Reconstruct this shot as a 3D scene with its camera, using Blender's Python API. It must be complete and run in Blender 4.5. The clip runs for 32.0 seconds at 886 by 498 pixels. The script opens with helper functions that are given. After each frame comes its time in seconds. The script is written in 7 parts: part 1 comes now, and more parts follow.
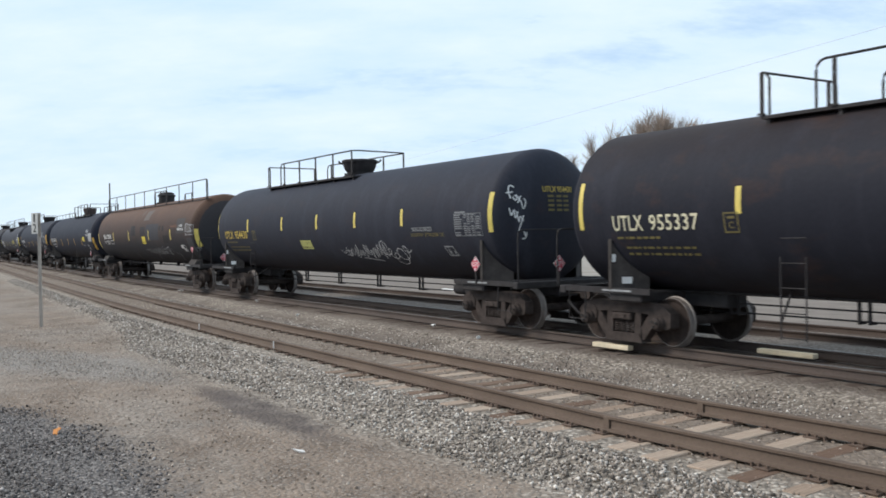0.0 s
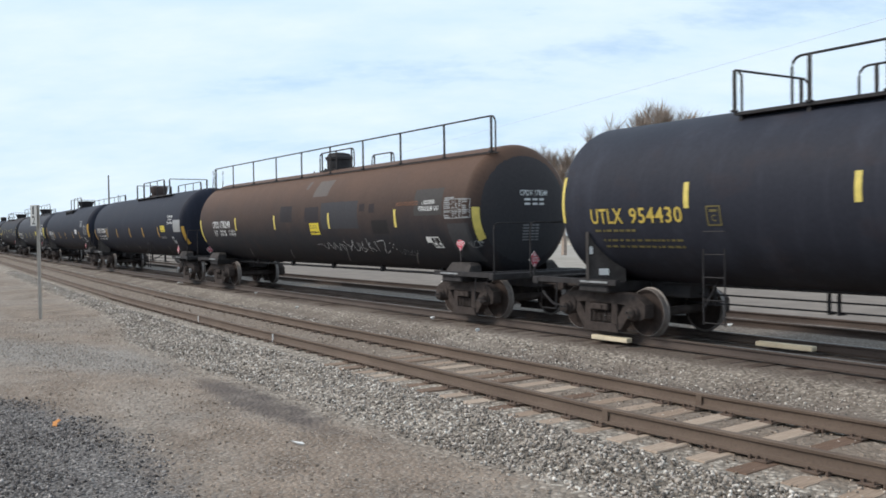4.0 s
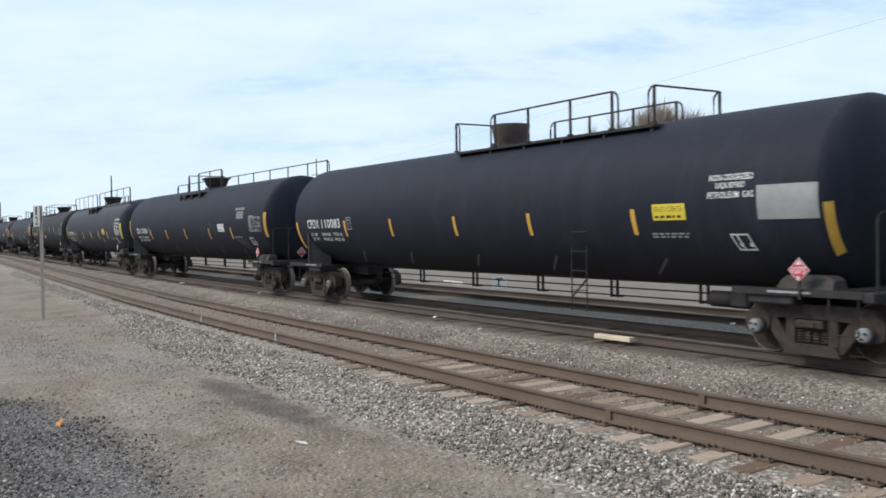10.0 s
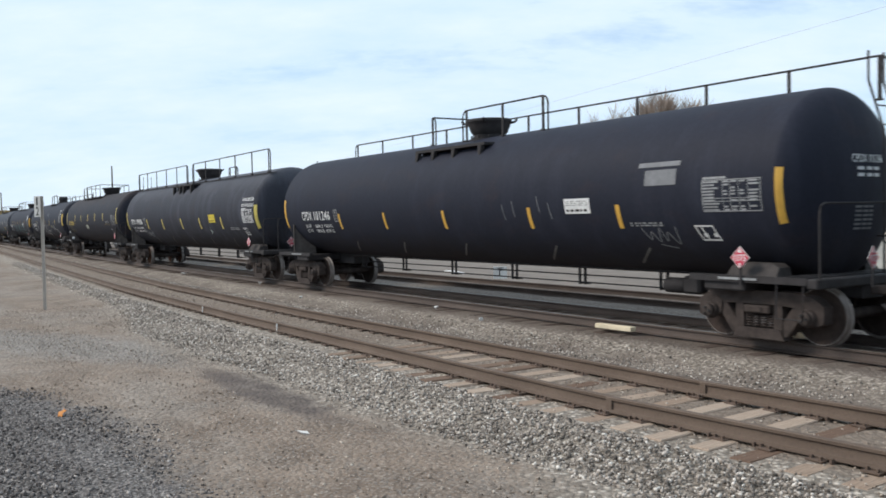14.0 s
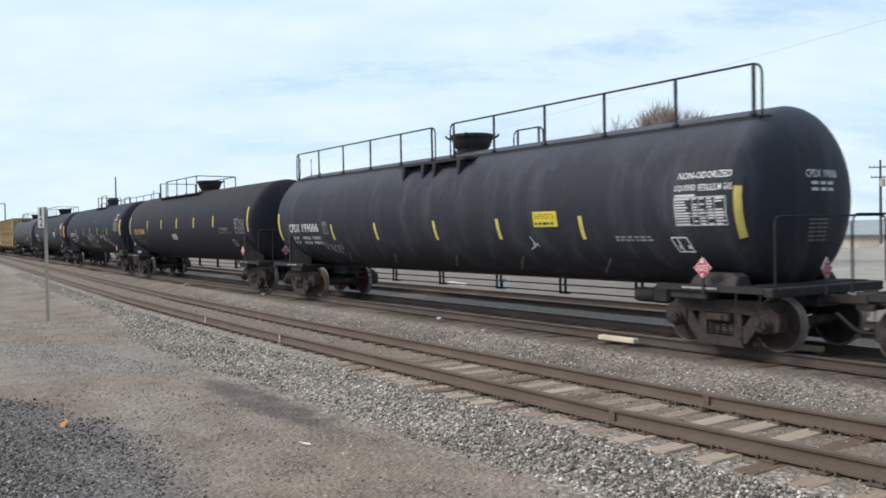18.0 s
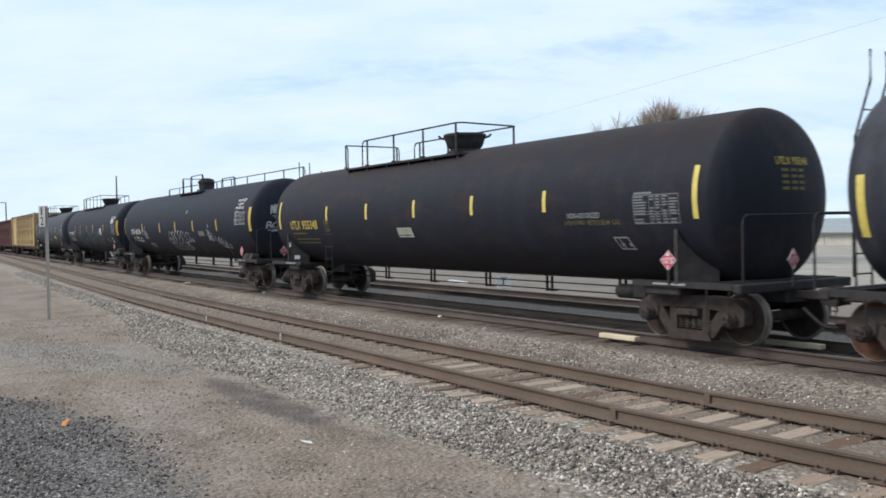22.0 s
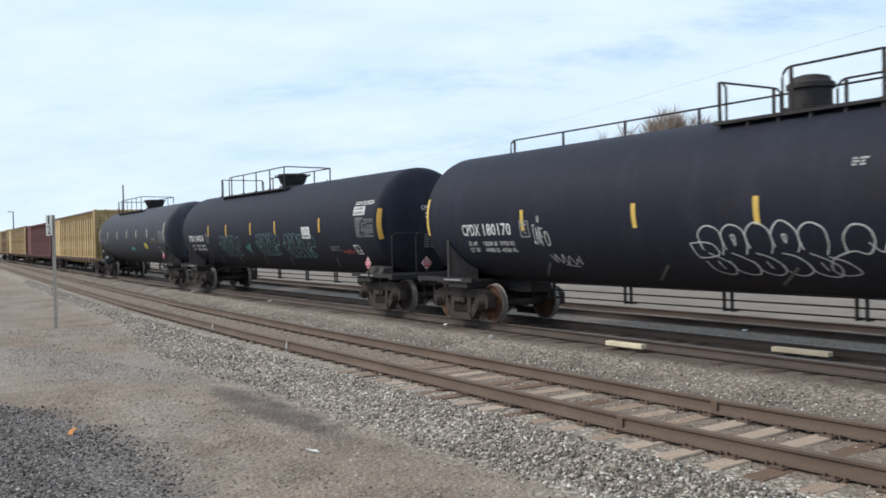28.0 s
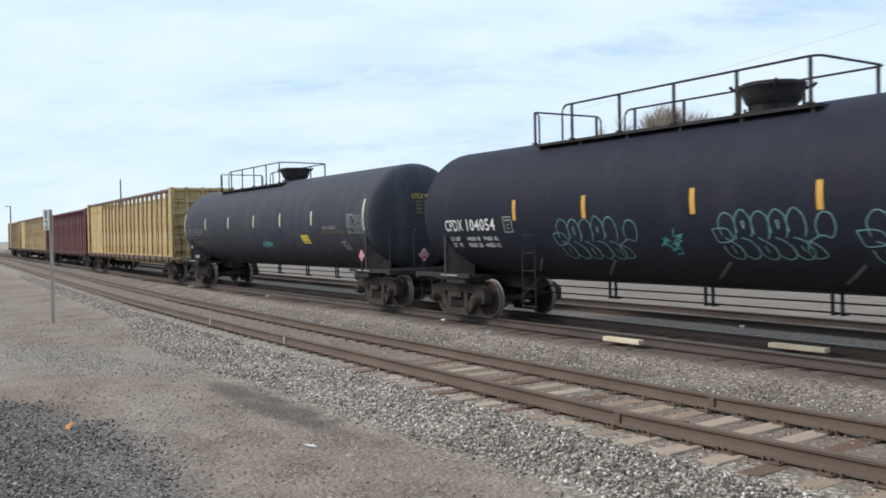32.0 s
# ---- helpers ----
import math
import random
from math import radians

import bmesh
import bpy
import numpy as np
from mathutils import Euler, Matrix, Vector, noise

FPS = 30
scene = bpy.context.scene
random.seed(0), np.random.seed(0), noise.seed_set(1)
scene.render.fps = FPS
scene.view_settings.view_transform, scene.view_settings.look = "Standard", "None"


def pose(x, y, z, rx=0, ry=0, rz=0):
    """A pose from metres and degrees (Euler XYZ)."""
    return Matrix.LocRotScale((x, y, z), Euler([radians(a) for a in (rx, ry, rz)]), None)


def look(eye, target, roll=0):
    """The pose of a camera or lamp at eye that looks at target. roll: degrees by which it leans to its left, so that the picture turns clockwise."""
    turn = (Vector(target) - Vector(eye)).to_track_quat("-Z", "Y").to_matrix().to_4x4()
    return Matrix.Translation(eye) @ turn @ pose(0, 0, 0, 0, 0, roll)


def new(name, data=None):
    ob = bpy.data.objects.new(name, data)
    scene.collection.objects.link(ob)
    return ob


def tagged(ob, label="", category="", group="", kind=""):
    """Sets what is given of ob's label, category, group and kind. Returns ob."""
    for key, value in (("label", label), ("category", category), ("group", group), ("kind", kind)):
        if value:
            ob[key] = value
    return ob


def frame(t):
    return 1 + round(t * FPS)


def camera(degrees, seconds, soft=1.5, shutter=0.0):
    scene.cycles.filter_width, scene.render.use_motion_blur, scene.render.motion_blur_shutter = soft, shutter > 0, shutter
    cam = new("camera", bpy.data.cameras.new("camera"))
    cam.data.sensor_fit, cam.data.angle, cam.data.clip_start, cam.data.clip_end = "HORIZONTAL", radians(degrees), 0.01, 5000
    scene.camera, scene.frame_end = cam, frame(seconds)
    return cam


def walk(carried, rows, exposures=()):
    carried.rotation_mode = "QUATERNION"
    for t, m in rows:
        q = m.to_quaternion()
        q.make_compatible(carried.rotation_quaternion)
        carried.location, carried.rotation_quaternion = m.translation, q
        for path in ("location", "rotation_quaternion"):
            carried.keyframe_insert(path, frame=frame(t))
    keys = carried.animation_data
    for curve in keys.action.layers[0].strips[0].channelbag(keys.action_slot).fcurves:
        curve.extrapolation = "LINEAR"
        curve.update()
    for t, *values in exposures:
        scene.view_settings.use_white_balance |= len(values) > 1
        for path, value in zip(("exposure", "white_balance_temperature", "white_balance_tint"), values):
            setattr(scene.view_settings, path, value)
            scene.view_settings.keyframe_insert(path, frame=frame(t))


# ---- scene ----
# ---- camera ----
EYE = (0.0, -12.690, 1.989)
# seconds, heading from the track's far end towards its far side, tilt up, roll: degrees
PATH = [
    (0, 32.874, -0.775, -0.924), (0.5, 32.926, -0.639, -0.870), (1, 32.927, -0.656, -0.781), (1.5, 32.906, -0.921, -1.000),
    (2, 32.829, -1.064, -0.912), (2.5, 32.926, -1.043, -0.784), (3, 32.888, -1.089, -0.749), (3.5, 32.873, -1.196, -0.846),
    (5.5, 33.110, -1.276, -0.968), (6, 32.970, -1.172, -1.338), (6.5, 32.862, -1.095, -1.288), (7, 32.729, -1.085, -1.070),
    (7.5, 32.798, -1.119, -1.063), (8, 32.756, -1.259, -1.190), (8.5, 32.644, -1.452, -1.221), (9, 32.707, -1.418, -1.138),
    (9.5, 32.777, -1.224, -0.941), (10, 32.757, -1.274, -1.008), (10.5, 32.779, -1.254, -1.008), (11, 32.802, -1.259, -1.113),
    (11.5, 32.810, -1.352, -1.206), (12, 32.767, -1.485, -1.136), (12.5, 32.756, -1.721, -1.268), (13, 32.697, -1.861, -1.366),
    (13.5, 32.700, -1.840, -1.343), (14, 32.688, -1.920, -1.093), (14.5, 32.739, -1.847, -1.168), (16.5, 32.616, -1.318, -0.993),
    (17, 32.583, -1.200, -1.137), (17.5, 32.583, -1.200, -1.137), (18, 32.518, -1.201, -1.028), (18.5, 32.552, -1.243, -0.893),
    (19, 32.495, -1.355, -0.874), (19.5, 32.331, -1.407, -0.886), (20, 32.385, -1.503, -0.970), (20.5, 32.493, -1.636, -0.847),
    (21, 32.394, -1.302, -0.908), (21.5, 32.363, -1.197, -1.139), (22, 32.463, -1.308, -1.114), (22.5, 32.592, -1.320, -1.313),
    (23, 32.538, -1.357, -1.374), (23.5, 32.456, -1.419, -1.103), (24, 32.520, -1.396, -1.151), (24.5, 32.539, -1.239, -1.190),
    (25, 32.726, -1.123, -1.209), (25.5, 32.807, -0.952, -1.245), (27.5, 32.257, -1.071, -1.195), (28, 32.099, -0.789, -1.248),
    (28.5, 32.074, -0.704, -1.162), (29, 32.075, -0.742, -1.082), (29.5, 32.092, -0.941, -1.173), (30, 32.103, -1.065, -1.218),
    (30.5, 32.101, -1.034, -1.322), (31, 32.203, -1.006, -1.223), (31.5, 32.258, -1.007, -1.223), (32, 32.240, -1.085, -1.128),
]


def aim(yaw, pitch, roll):
    y, p = radians(yaw), radians(pitch)
    way = Vector((-math.cos(y) * math.cos(p), math.sin(y) * math.cos(p), math.sin(p)))
    return look(EYE, Vector(EYE) + way * 10, roll)


cam = camera(52.47, 32.0, soft=1.7, shutter=0.3)
walk(cam, [(t, aim(y, p, r)) for t, y, p, r in PATH])

# ---- light ----
world = bpy.data.worlds.new("sky")
scene.world = world
world.use_nodes = True
wn, wl = world.node_tree.nodes, world.node_tree.links
wn.clear()


def wnode(kind, **inputs):
    n = wn.new(kind)
    for k, v in inputs.items():
        n.inputs[k].default_value = v
    return n


w_out = wnode("ShaderNodeOutputWorld")
w_bg = wnode("ShaderNodeBackground", Strength=1.08)
w_sky = wnode("ShaderNodeTexSky")
w_sky.sky_type, w_sky.sun_disc = "NISHITA", False
SUN_EL, SUN_AZ = 40.0, 216.0
w_sky.sun_elevation, w_sky.sun_rotation = radians(SUN_EL), radians(SUN_AZ)
w_dim = wnode("ShaderNodeVectorMath")
w_dim.operation = "SCALE"
w_dim.inputs["Scale"].default_value = 0.14
w_tc = wnode("ShaderNodeTexCoord")
# the cloud deck, seen flat from below
w_sep = wnode("ShaderNodeSeparateXYZ")
w_z = wnode("ShaderNodeMath")
w_z.operation = "MAXIMUM"
w_z.inputs[1].default_value = 0.0
w_zz = wnode("ShaderNodeMath")
w_zz.operation = "ADD"
w_zz.inputs[1].default_value = 0.33
w_div = wnode("ShaderNodeVectorMath")
w_div.operation = "DIVIDE"
w_comb = wnode("ShaderNodeCombineXYZ")
w_map = wnode("ShaderNodeMapping")
w_map.inputs["Scale"].default_value = (1.0, 1.0, 1.0)
w_map.inputs["Rotation"].default_value = (0.0, 0.0, radians(32))
w_map.inputs["Location"].default_value = (0.7, 0.35, 0.0)
w_st = wnode("ShaderNodeMapping")
w_st.inputs["Scale"].default_value = (2.3, 1.1, 1.0)
w_n1 = wnode("ShaderNodeTexNoise", Scale=1.1, Detail=7.0, Roughness=0.6)
w_n2 = wnode("ShaderNodeTexNoise", Scale=2.2, Detail=8.0, Roughness=0.58)
w_r1 = wnode("ShaderNodeValToRGB")
w_r1.color_ramp.elements[0].position, w_r1.color_ramp.elements[1].position = 0.20, 0.46
w_r2 = wnode("ShaderNodeValToRGB")
w_r2.color_ramp.elements[0].position, w_r2.color_ramp.elements[1].position = 0.28, 0.66
w_r2.color_ramp.elements[0].color = (0.60, 0.79, 1.0, 1)
w_r2.color_ramp.elements[1].color = (0.765, 0.895, 1.0, 1)
w_mix = wnode("ShaderNodeMixRGB")
wl.new(w_tc.outputs["Generated"], w_sep.inputs[0])
wl.new(w_sep.outputs["Z"], w_z.inputs[0])
wl.new(w_z.outputs[0], w_zz.inputs[0])
for a in "XYZ":
    wl.new(w_zz.outputs[0], w_comb.inputs[a])
wl.new(w_tc.outputs["Generated"], w_div.inputs[0])
wl.new(w_comb.outputs[0], w_div.inputs[1])
wl.new(w_div.outputs[0], w_map.inputs[0])
wl.new(w_map.outputs[0], w_st.inputs[0])
wl.new(w_st.outputs[0], w_n1.inputs["Vector"])
wl.new(w_st.outputs[0], w_n2.inputs["Vector"])
wl.new(w_n1.outputs["Fac"], w_r1.inputs[0])
wl.new(w_n2.outputs["Fac"], w_r2.inputs[0])
wl.new(w_sky.outputs[0], w_dim.inputs[0])
wl.new(w_r1.outputs["Color"], w_mix.inputs["Fac"])
w_cool = wnode("ShaderNodeMixRGB", Fac=1.0, Color2=(0.86, 0.97, 1.06, 1))
w_cool.blend_type = "MULTIPLY"
wl.new(w_dim.outputs[0], w_cool.inputs["Color1"])
wl.new(w_cool.outputs[0], w_mix.inputs["Color1"])
wl.new(w_r2.outputs["Color"], w_mix.inputs["Color2"])
wl.new(w_mix.outputs[0], w_bg.inputs["Color"])
wl.new(w_bg.outputs[0], w_out.inputs[0])

sun = new("sun", bpy.data.lights.new("sun", "SUN"))
sun.data.energy, sun.data.angle, sun.data.color = 2.9, radians(22), (1.0, 0.915, 0.82)
# the Nishita sky's sun_rotation turns clockwise from +y
sun_from = Vector((math.sin(radians(SUN_AZ)) * math.cos(radians(SUN_EL)), math.cos(radians(SUN_AZ)) * math.cos(radians(SUN_EL)), math.sin(radians(SUN_EL))))
sun.matrix_world = look(sun_from * 60, (0, 0, 0))
scene.view_settings.exposure = 0.0


# ---- materials ----
class Mat:
    """A node material being put together."""

    def __init__(self, name):
        self.m = bpy.data.materials.new(name)
        self.m.use_nodes = True
        self.t = self.m.node_tree
        self.b = self.t.nodes["Principled BSDF"]
        self.geo = self.t.nodes.new("ShaderNodeNewGeometry")
        self.tc = self.t.nodes.new("ShaderNodeTexCoord")
        self.info = self.t.nodes.new("ShaderNodeObjectInfo")

    def link(self, a, b):
        self.t.links.new(a, b)

    def node(self, kind, **props):
        n = self.t.nodes.new(kind)
        for k, v in props.items():
            n.inputs[k].default_value = v
        return n

    def noise(self, scale, detail=4.0, rough=0.55, stretch=None, src=None):
        n = self.node("ShaderNodeTexNoise", Scale=scale, Detail=detail, Roughness=rough)
        src = src or self.tc.outputs["Object"]
        if stretch:
            mp = self.node("ShaderNodeMapping")
            mp.inputs["Scale"].default_value = stretch
            self.link(src, mp.inputs[0])
            src = mp.outputs[0]
        self.link(src, n.inputs["Vector"])
        return n.outputs["Fac"]

    def voronoi(self, scale, src=None, out="Distance", feature="F1"):
        n = self.node("ShaderNodeTexVoronoi", Scale=scale)
        n.feature = feature
        self.link(src or self.tc.outputs["Object"], n.inputs["Vector"])
        return n.outputs[out]

    def ramp(self, fac, *stops):
        n = self.node("ShaderNodeValToRGB")
        els = n.color_ramp.elements
        while len(els) < len(stops):
            els.new(0.5)
        for e, (p, c) in zip(els, stops):
            e.position = p
            e.color = (*c, 1) if isinstance(c, tuple) else (c, c, c, 1)
        self.link(fac, n.inputs[0])
        return n.outputs["Color"]

    def mix(self, fac, a, b, mode="MIX"):
        n = self.node("ShaderNodeMixRGB")
        n.blend_type = mode
        for k, v in (("Fac", fac), ("Color1", a), ("Color2", b)):
            if isinstance(v, (int, float)):
                n.inputs[k].default_value = v if k == "Fac" else (v, v, v, 1)
            elif isinstance(v, tuple):
                n.inputs[k].default_value = (*v, 1)
            else:
                self.link(v, n.inputs[k])
        return n.outputs[0]

    def math(self, op, a, b=0.0, clamp=False):
        n = self.node("ShaderNodeMath")
        n.operation, n.use_clamp = op, clamp
        for i, v in enumerate((a, b)):
            if isinstance(v, (int, float)):
                n.inputs[i].default_value = v
            else:
                self.link(v, n.inputs[i])
        return n.outputs[0]

    def axis(self, name, src=None):
        n = self.node("ShaderNodeSeparateXYZ")
        self.link(src or self.tc.outputs["Object"], n.inputs[0])
        return n.outputs[name]

    def done(self, color, rough=0.7, metal=0.0, bump=None, depth=0.01, spec=0.5):
        for key, v in (("Base Color", color), ("Roughness", rough), ("Metallic", metal), ("Specular IOR Level", spec)):
            if isinstance(v, tuple):
                self.b.inputs[key].default_value = (*v, 1)
            elif isinstance(v, (int, float)):
                self.b.inputs[key].default_value = v
            else:
                self.link(v, self.b.inputs[key])
        if bump is not None:
            n = self.node("ShaderNodeBump", Strength=1.0, Distance=depth)
            self.link(bump, n.inputs["Height"])
            self.link(n.outputs[0], self.b.inputs["Normal"])
        return self.m


def plain(name, color, rough=0.6, metal=0.0, vary=0.25, scale=6.0, spec=0.5):
    """Paint or metal with blotches and grain."""
    m = Mat(name)
    n1, n2 = m.noise(scale), m.noise(scale * 9, 3.0)
    dark = tuple(c * (1 - vary) for c in color)
    lite = tuple(min(1, c * (1 + vary)) for c in color)
    c = m.ramp(n1, (0.3, dark), (0.7, lite))
    c = m.mix(0.25, c, m.ramp(n2, (0.35, dark), (0.65, lite)))
    return m.done(c, m.math("ADD", m.math("MULTIPLY", n2, 0.2), rough - 0.1), metal, n2, 0.002, spec)


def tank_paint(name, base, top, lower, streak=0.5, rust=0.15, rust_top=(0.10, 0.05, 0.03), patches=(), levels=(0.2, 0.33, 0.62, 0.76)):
    """Weathered tank paint: tones by height, the low one with light bounced off the ground painted in, run-down streaks
    and rust on the crown. Heights in the car's own space.
    """
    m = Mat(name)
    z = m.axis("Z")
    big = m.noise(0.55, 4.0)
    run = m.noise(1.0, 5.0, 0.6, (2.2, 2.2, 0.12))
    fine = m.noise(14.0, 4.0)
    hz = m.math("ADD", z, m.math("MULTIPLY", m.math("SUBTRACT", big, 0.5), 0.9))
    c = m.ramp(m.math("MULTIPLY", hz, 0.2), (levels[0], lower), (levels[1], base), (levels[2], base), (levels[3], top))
    c = m.mix(m.math("MULTIPLY", m.ramp(run, (0.48, 0.0), (0.72, 1.0)), streak), c, tuple(min(1, v * 1.9 + 0.01) for v in base))
    c = m.mix(m.math("MULTIPLY", m.ramp(m.noise(1.7, 6.0, 0.65, (0.6, 1, 1.0)), (0.55, 0.0), (0.7, 1.0)), rust), c, rust_top)
    for x0, x1, z0, z1, col in patches:
        x = m.axis("X")
        w = m.math("MULTIPLY", m.math("SUBTRACT", fine, 0.5), 0.06)
        xx, zw = m.math("ADD", x, w), m.math("ADD", z, w)
        inside = m.math("MULTIPLY", m.math("MULTIPLY", m.math("GREATER_THAN", xx, x0), m.math("LESS_THAN", xx, x1)),
                        m.math("MULTIPLY", m.math("GREATER_THAN", zw, z0), m.math("LESS_THAN", zw, z1)))
        c = m.mix(m.math("MULTIPLY", inside, 0.85), c, col)
    c = m.mix(0.3, c, m.mix(1.0, c, m.ramp(fine, (0.3, 0.5), (0.7, 1.0)), "MULTIPLY"))
    m.b.inputs["IOR"].default_value = 1.28
    rough = m.math("ADD", m.math("MULTIPLY", run, 0.2), 0.52)
    return m.done(c, rough, 0.0, m.math("ADD", fine, m.math("MULTIPLY", big, 2.0)), 0.003, 0.25)



def car_paint(name, base, rust, pale):
    """Old freight-car paint: sun-bleached, with rust runs down from the edges and scuffs."""
    m = Mat(name)
    run = m.noise(1.0, 6.0, 0.65, (5.0, 5.0, 0.35))
    blot = m.noise(1.1, 5.0, 0.65)
    fine = m.noise(18.0, 4.0)
    c = m.ramp(blot, (0.35, tuple(v * 0.86 for v in base)), (0.5, base), (0.72, pale))
    c = m.mix(m.ramp(run, (0.50, 0.0), (0.66, 0.8)), c, rust)
    c = m.mix(m.ramp(m.noise(3.2, 6.0, 0.7), (0.58, 0.0), (0.68, 0.6)), c, tuple(v * 0.5 for v in rust))
    c = m.mix(0.3, c, m.mix(1.0, c, m.ramp(fine, (0.3, 0.55), (0.7, 1.0)), "MULTIPLY"))
    return m.done(c, 0.8, 0.0, fine, 0.002, 0.2)


def ground_material():
    m = Mat("ground_gravel_dirt")
    pos = m.geo.outputs["Position"]
    x, y = m.axis("X", pos), m.axis("Y", pos)
    # the bands follow the tracks as they curve away
    y = m.math("SUBTRACT", y, m.math("MULTIPLY", m.math("MAXIMUM", m.math("SUBTRACT", -29.0, x), 0.0), 0.044))
    wob = m.noise(0.5, 5.0, 0.6, None, pos)
    wob2 = m.noise(2.3, 5.0, 0.6, None, pos)
    yy = m.math("ADD", y, m.math("ADD", m.math("MULTIPLY", m.math("SUBTRACT", wob, 0.5), 1.8), m.math("MULTIPLY", m.math("SUBTRACT", wob2, 0.5), 0.8)))
    cell = m.voronoi(17.0, pos, "Color")
    cellb = m.axis("X", cell)
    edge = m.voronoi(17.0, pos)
    small = m.voronoi(46.0, pos, "Color")
    grit = m.noise(60.0, 3.0, 0.6, None, pos)
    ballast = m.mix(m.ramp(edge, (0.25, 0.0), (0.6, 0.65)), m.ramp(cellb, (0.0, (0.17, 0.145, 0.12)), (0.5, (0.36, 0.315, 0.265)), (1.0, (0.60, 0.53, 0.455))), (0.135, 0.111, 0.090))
    dirt = m.ramp(m.noise(1.3, 6.0, 0.65, None, pos), (0.28, (0.128, 0.094, 0.072)), (0.5, (0.218, 0.165, 0.127)), (0.72, (0.31, 0.242, 0.189)))
    dirt = m.mix(m.ramp(m.axis("X", small), (0.55, 0.0), (0.9, 0.55)), dirt, m.ramp(m.axis("Y", small), (0.0, (0.140, 0.122, 0.107)), (1.0, (0.518, 0.469, 0.417))))
    dirt = m.mix(m.ramp(grit, (0.35, 0.35), (0.6, 0.0)), dirt, (0.119, 0.099, 0.082))
    gravelly = m.ramp(m.noise(0.42, 5.0, 0.65, (0.5, 1.0, 1.0), pos), (0.46, 0.0), (0.60, 0.7))
    # a band of fine grey gravel crosses the dirt slantwise
    ragged = m.math("MULTIPLY", m.math("SUBTRACT", wob2, 0.5), 1.5)
    along = m.math("ADD", m.math("MULTIPLY", x, 0.887), m.math("MULTIPLY", y, 0.464))
    across = m.math("ADD", m.math("MULTIPLY", m.math("ADD", x, 18.5), -0.464), m.math("MULTIPLY", m.math("ADD", y, 9.25), 0.887))
    lane = m.math("ADD", m.math("ABSOLUTE", across), ragged)
    lane = m.math("MULTIPLY", m.ramp(m.math("MULTIPLY", lane, 0.25), (0.19, 1.0), (0.40, 0.0)), m.ramp(m.math("MULTIPLY", m.math("ADD", along, 40.0), 0.025), (0.54, 1.0), (0.60, 0.0)))
    lane = m.math("MULTIPLY", lane, m.ramp(m.math("MULTIPLY", m.math("ADD", y, 20.0), 0.05), (0.585, 1.0), (0.61, 0.0)))
    gravelly = m.math("MULTIPLY", gravelly, 0.5)
    pebble = m.ramp(cellb, (0.0, (0.151, 0.138, 0.121)), (0.6, (0.292, 0.265, 0.233)), (1.0, (0.540, 0.490, 0.436)))
    pebble = m.mix(m.ramp(m.axis("Y", small), (0.3, 0.0), (0.8, 0.6)), pebble, m.ramp(m.axis("Z", small), (0.0, (0.108, 0.097, 0.087)), (1.0, (0.475, 0.428, 0.378))))
    dirt = m.mix(gravelly, dirt, pebble)
    fine = m.ramp(m.axis("X", small), (0.0, (0.170, 0.152, 0.136)), (0.6, (0.250, 0.226, 0.203)), (1.0, (0.38, 0.35, 0.318)))
    dirt = m.mix(m.math("MULTIPLY", lane, 0.8), dirt, fine)
    dark = m.ramp(m.axis("Z", small), (0.0, (0.056, 0.050, 0.047)), (0.6, (0.130, 0.117, 0.111)), (1.0, (0.29, 0.268, 0.25)))
    # zones across the right of way
    dip = m.math("MULTIPLY", m.math("MAXIMUM", m.math("SUBTRACT", -11.8, x), 0.0), 0.32)
    lot = m.math("ADD", m.math("ADD", y, dip), m.math("MULTIPLY", m.math("SUBTRACT", wob2, 0.5), 1.1))
    fr = m.ramp(m.math("MULTIPLY", m.math("ADD", lot, 20.0), 0.05), (0.475, 0.0), (0.497, 1.0))
    c = m.mix(fr, dark, dirt)
    wide = m.ramp(m.math("MULTIPLY", m.math("ADD", x, 40.0), 0.025), (0.30, 0.0), (0.40, 0.35), (0.5, 0.95), (0.575, 1.0), (0.675, 0.75))
    yy = m.math("ADD", yy, m.math("MULTIPLY", m.math("SUBTRACT", wide, 0.75), 1.15))
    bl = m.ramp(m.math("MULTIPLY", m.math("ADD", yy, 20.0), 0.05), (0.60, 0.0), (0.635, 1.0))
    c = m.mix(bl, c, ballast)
    # trodden dirt fills the near track between its ties
    tw = m.math("ABSOLUTE", m.math("ADD", m.math("ADD", y, 4.95), m.math("MULTIPLY", m.math("SUBTRACT", wob2, 0.5), 0.5)))
    c = m.mix(m.math("MULTIPLY", m.ramp(tw, (0.75, 0.85), (1.2, 0.0)), m.ramp(wob, (0.3, 0.6), (0.6, 1.0))), c, m.ramp(m.noise(9.0, 5.0, 0.6, None, pos), (0.3, (0.125, 0.096, 0.076)), (0.7, (0.25, 0.198, 0.157))))
    # and grey dirt shows in patches between the two tracks
    gap = m.math("ABSOLUTE", m.math("ADD", y, 2.75))
    bare = m.math("MULTIPLY", m.ramp(gap, (0.5, 1.0), (1.1, 0.0)), m.ramp(m.noise(0.9, 4.0, 0.6, None, pos), (0.36, 0.15), (0.54, 0.9)))
    c = m.mix(bare, c, m.ramp(wob2, (0.3, (0.125, 0.101, 0.084)), (0.7, (0.21, 0.174, 0.147))))
    # muddy stain between the dirt and the stones
    dx, dy = m.math("MULTIPLY", m.math("ADD", x, 11.8), 0.36), m.math("ADD", m.math("ADD", y, 8.14), m.math("MULTIPLY", m.math("SUBTRACT", wob2, 0.5), 0.7))
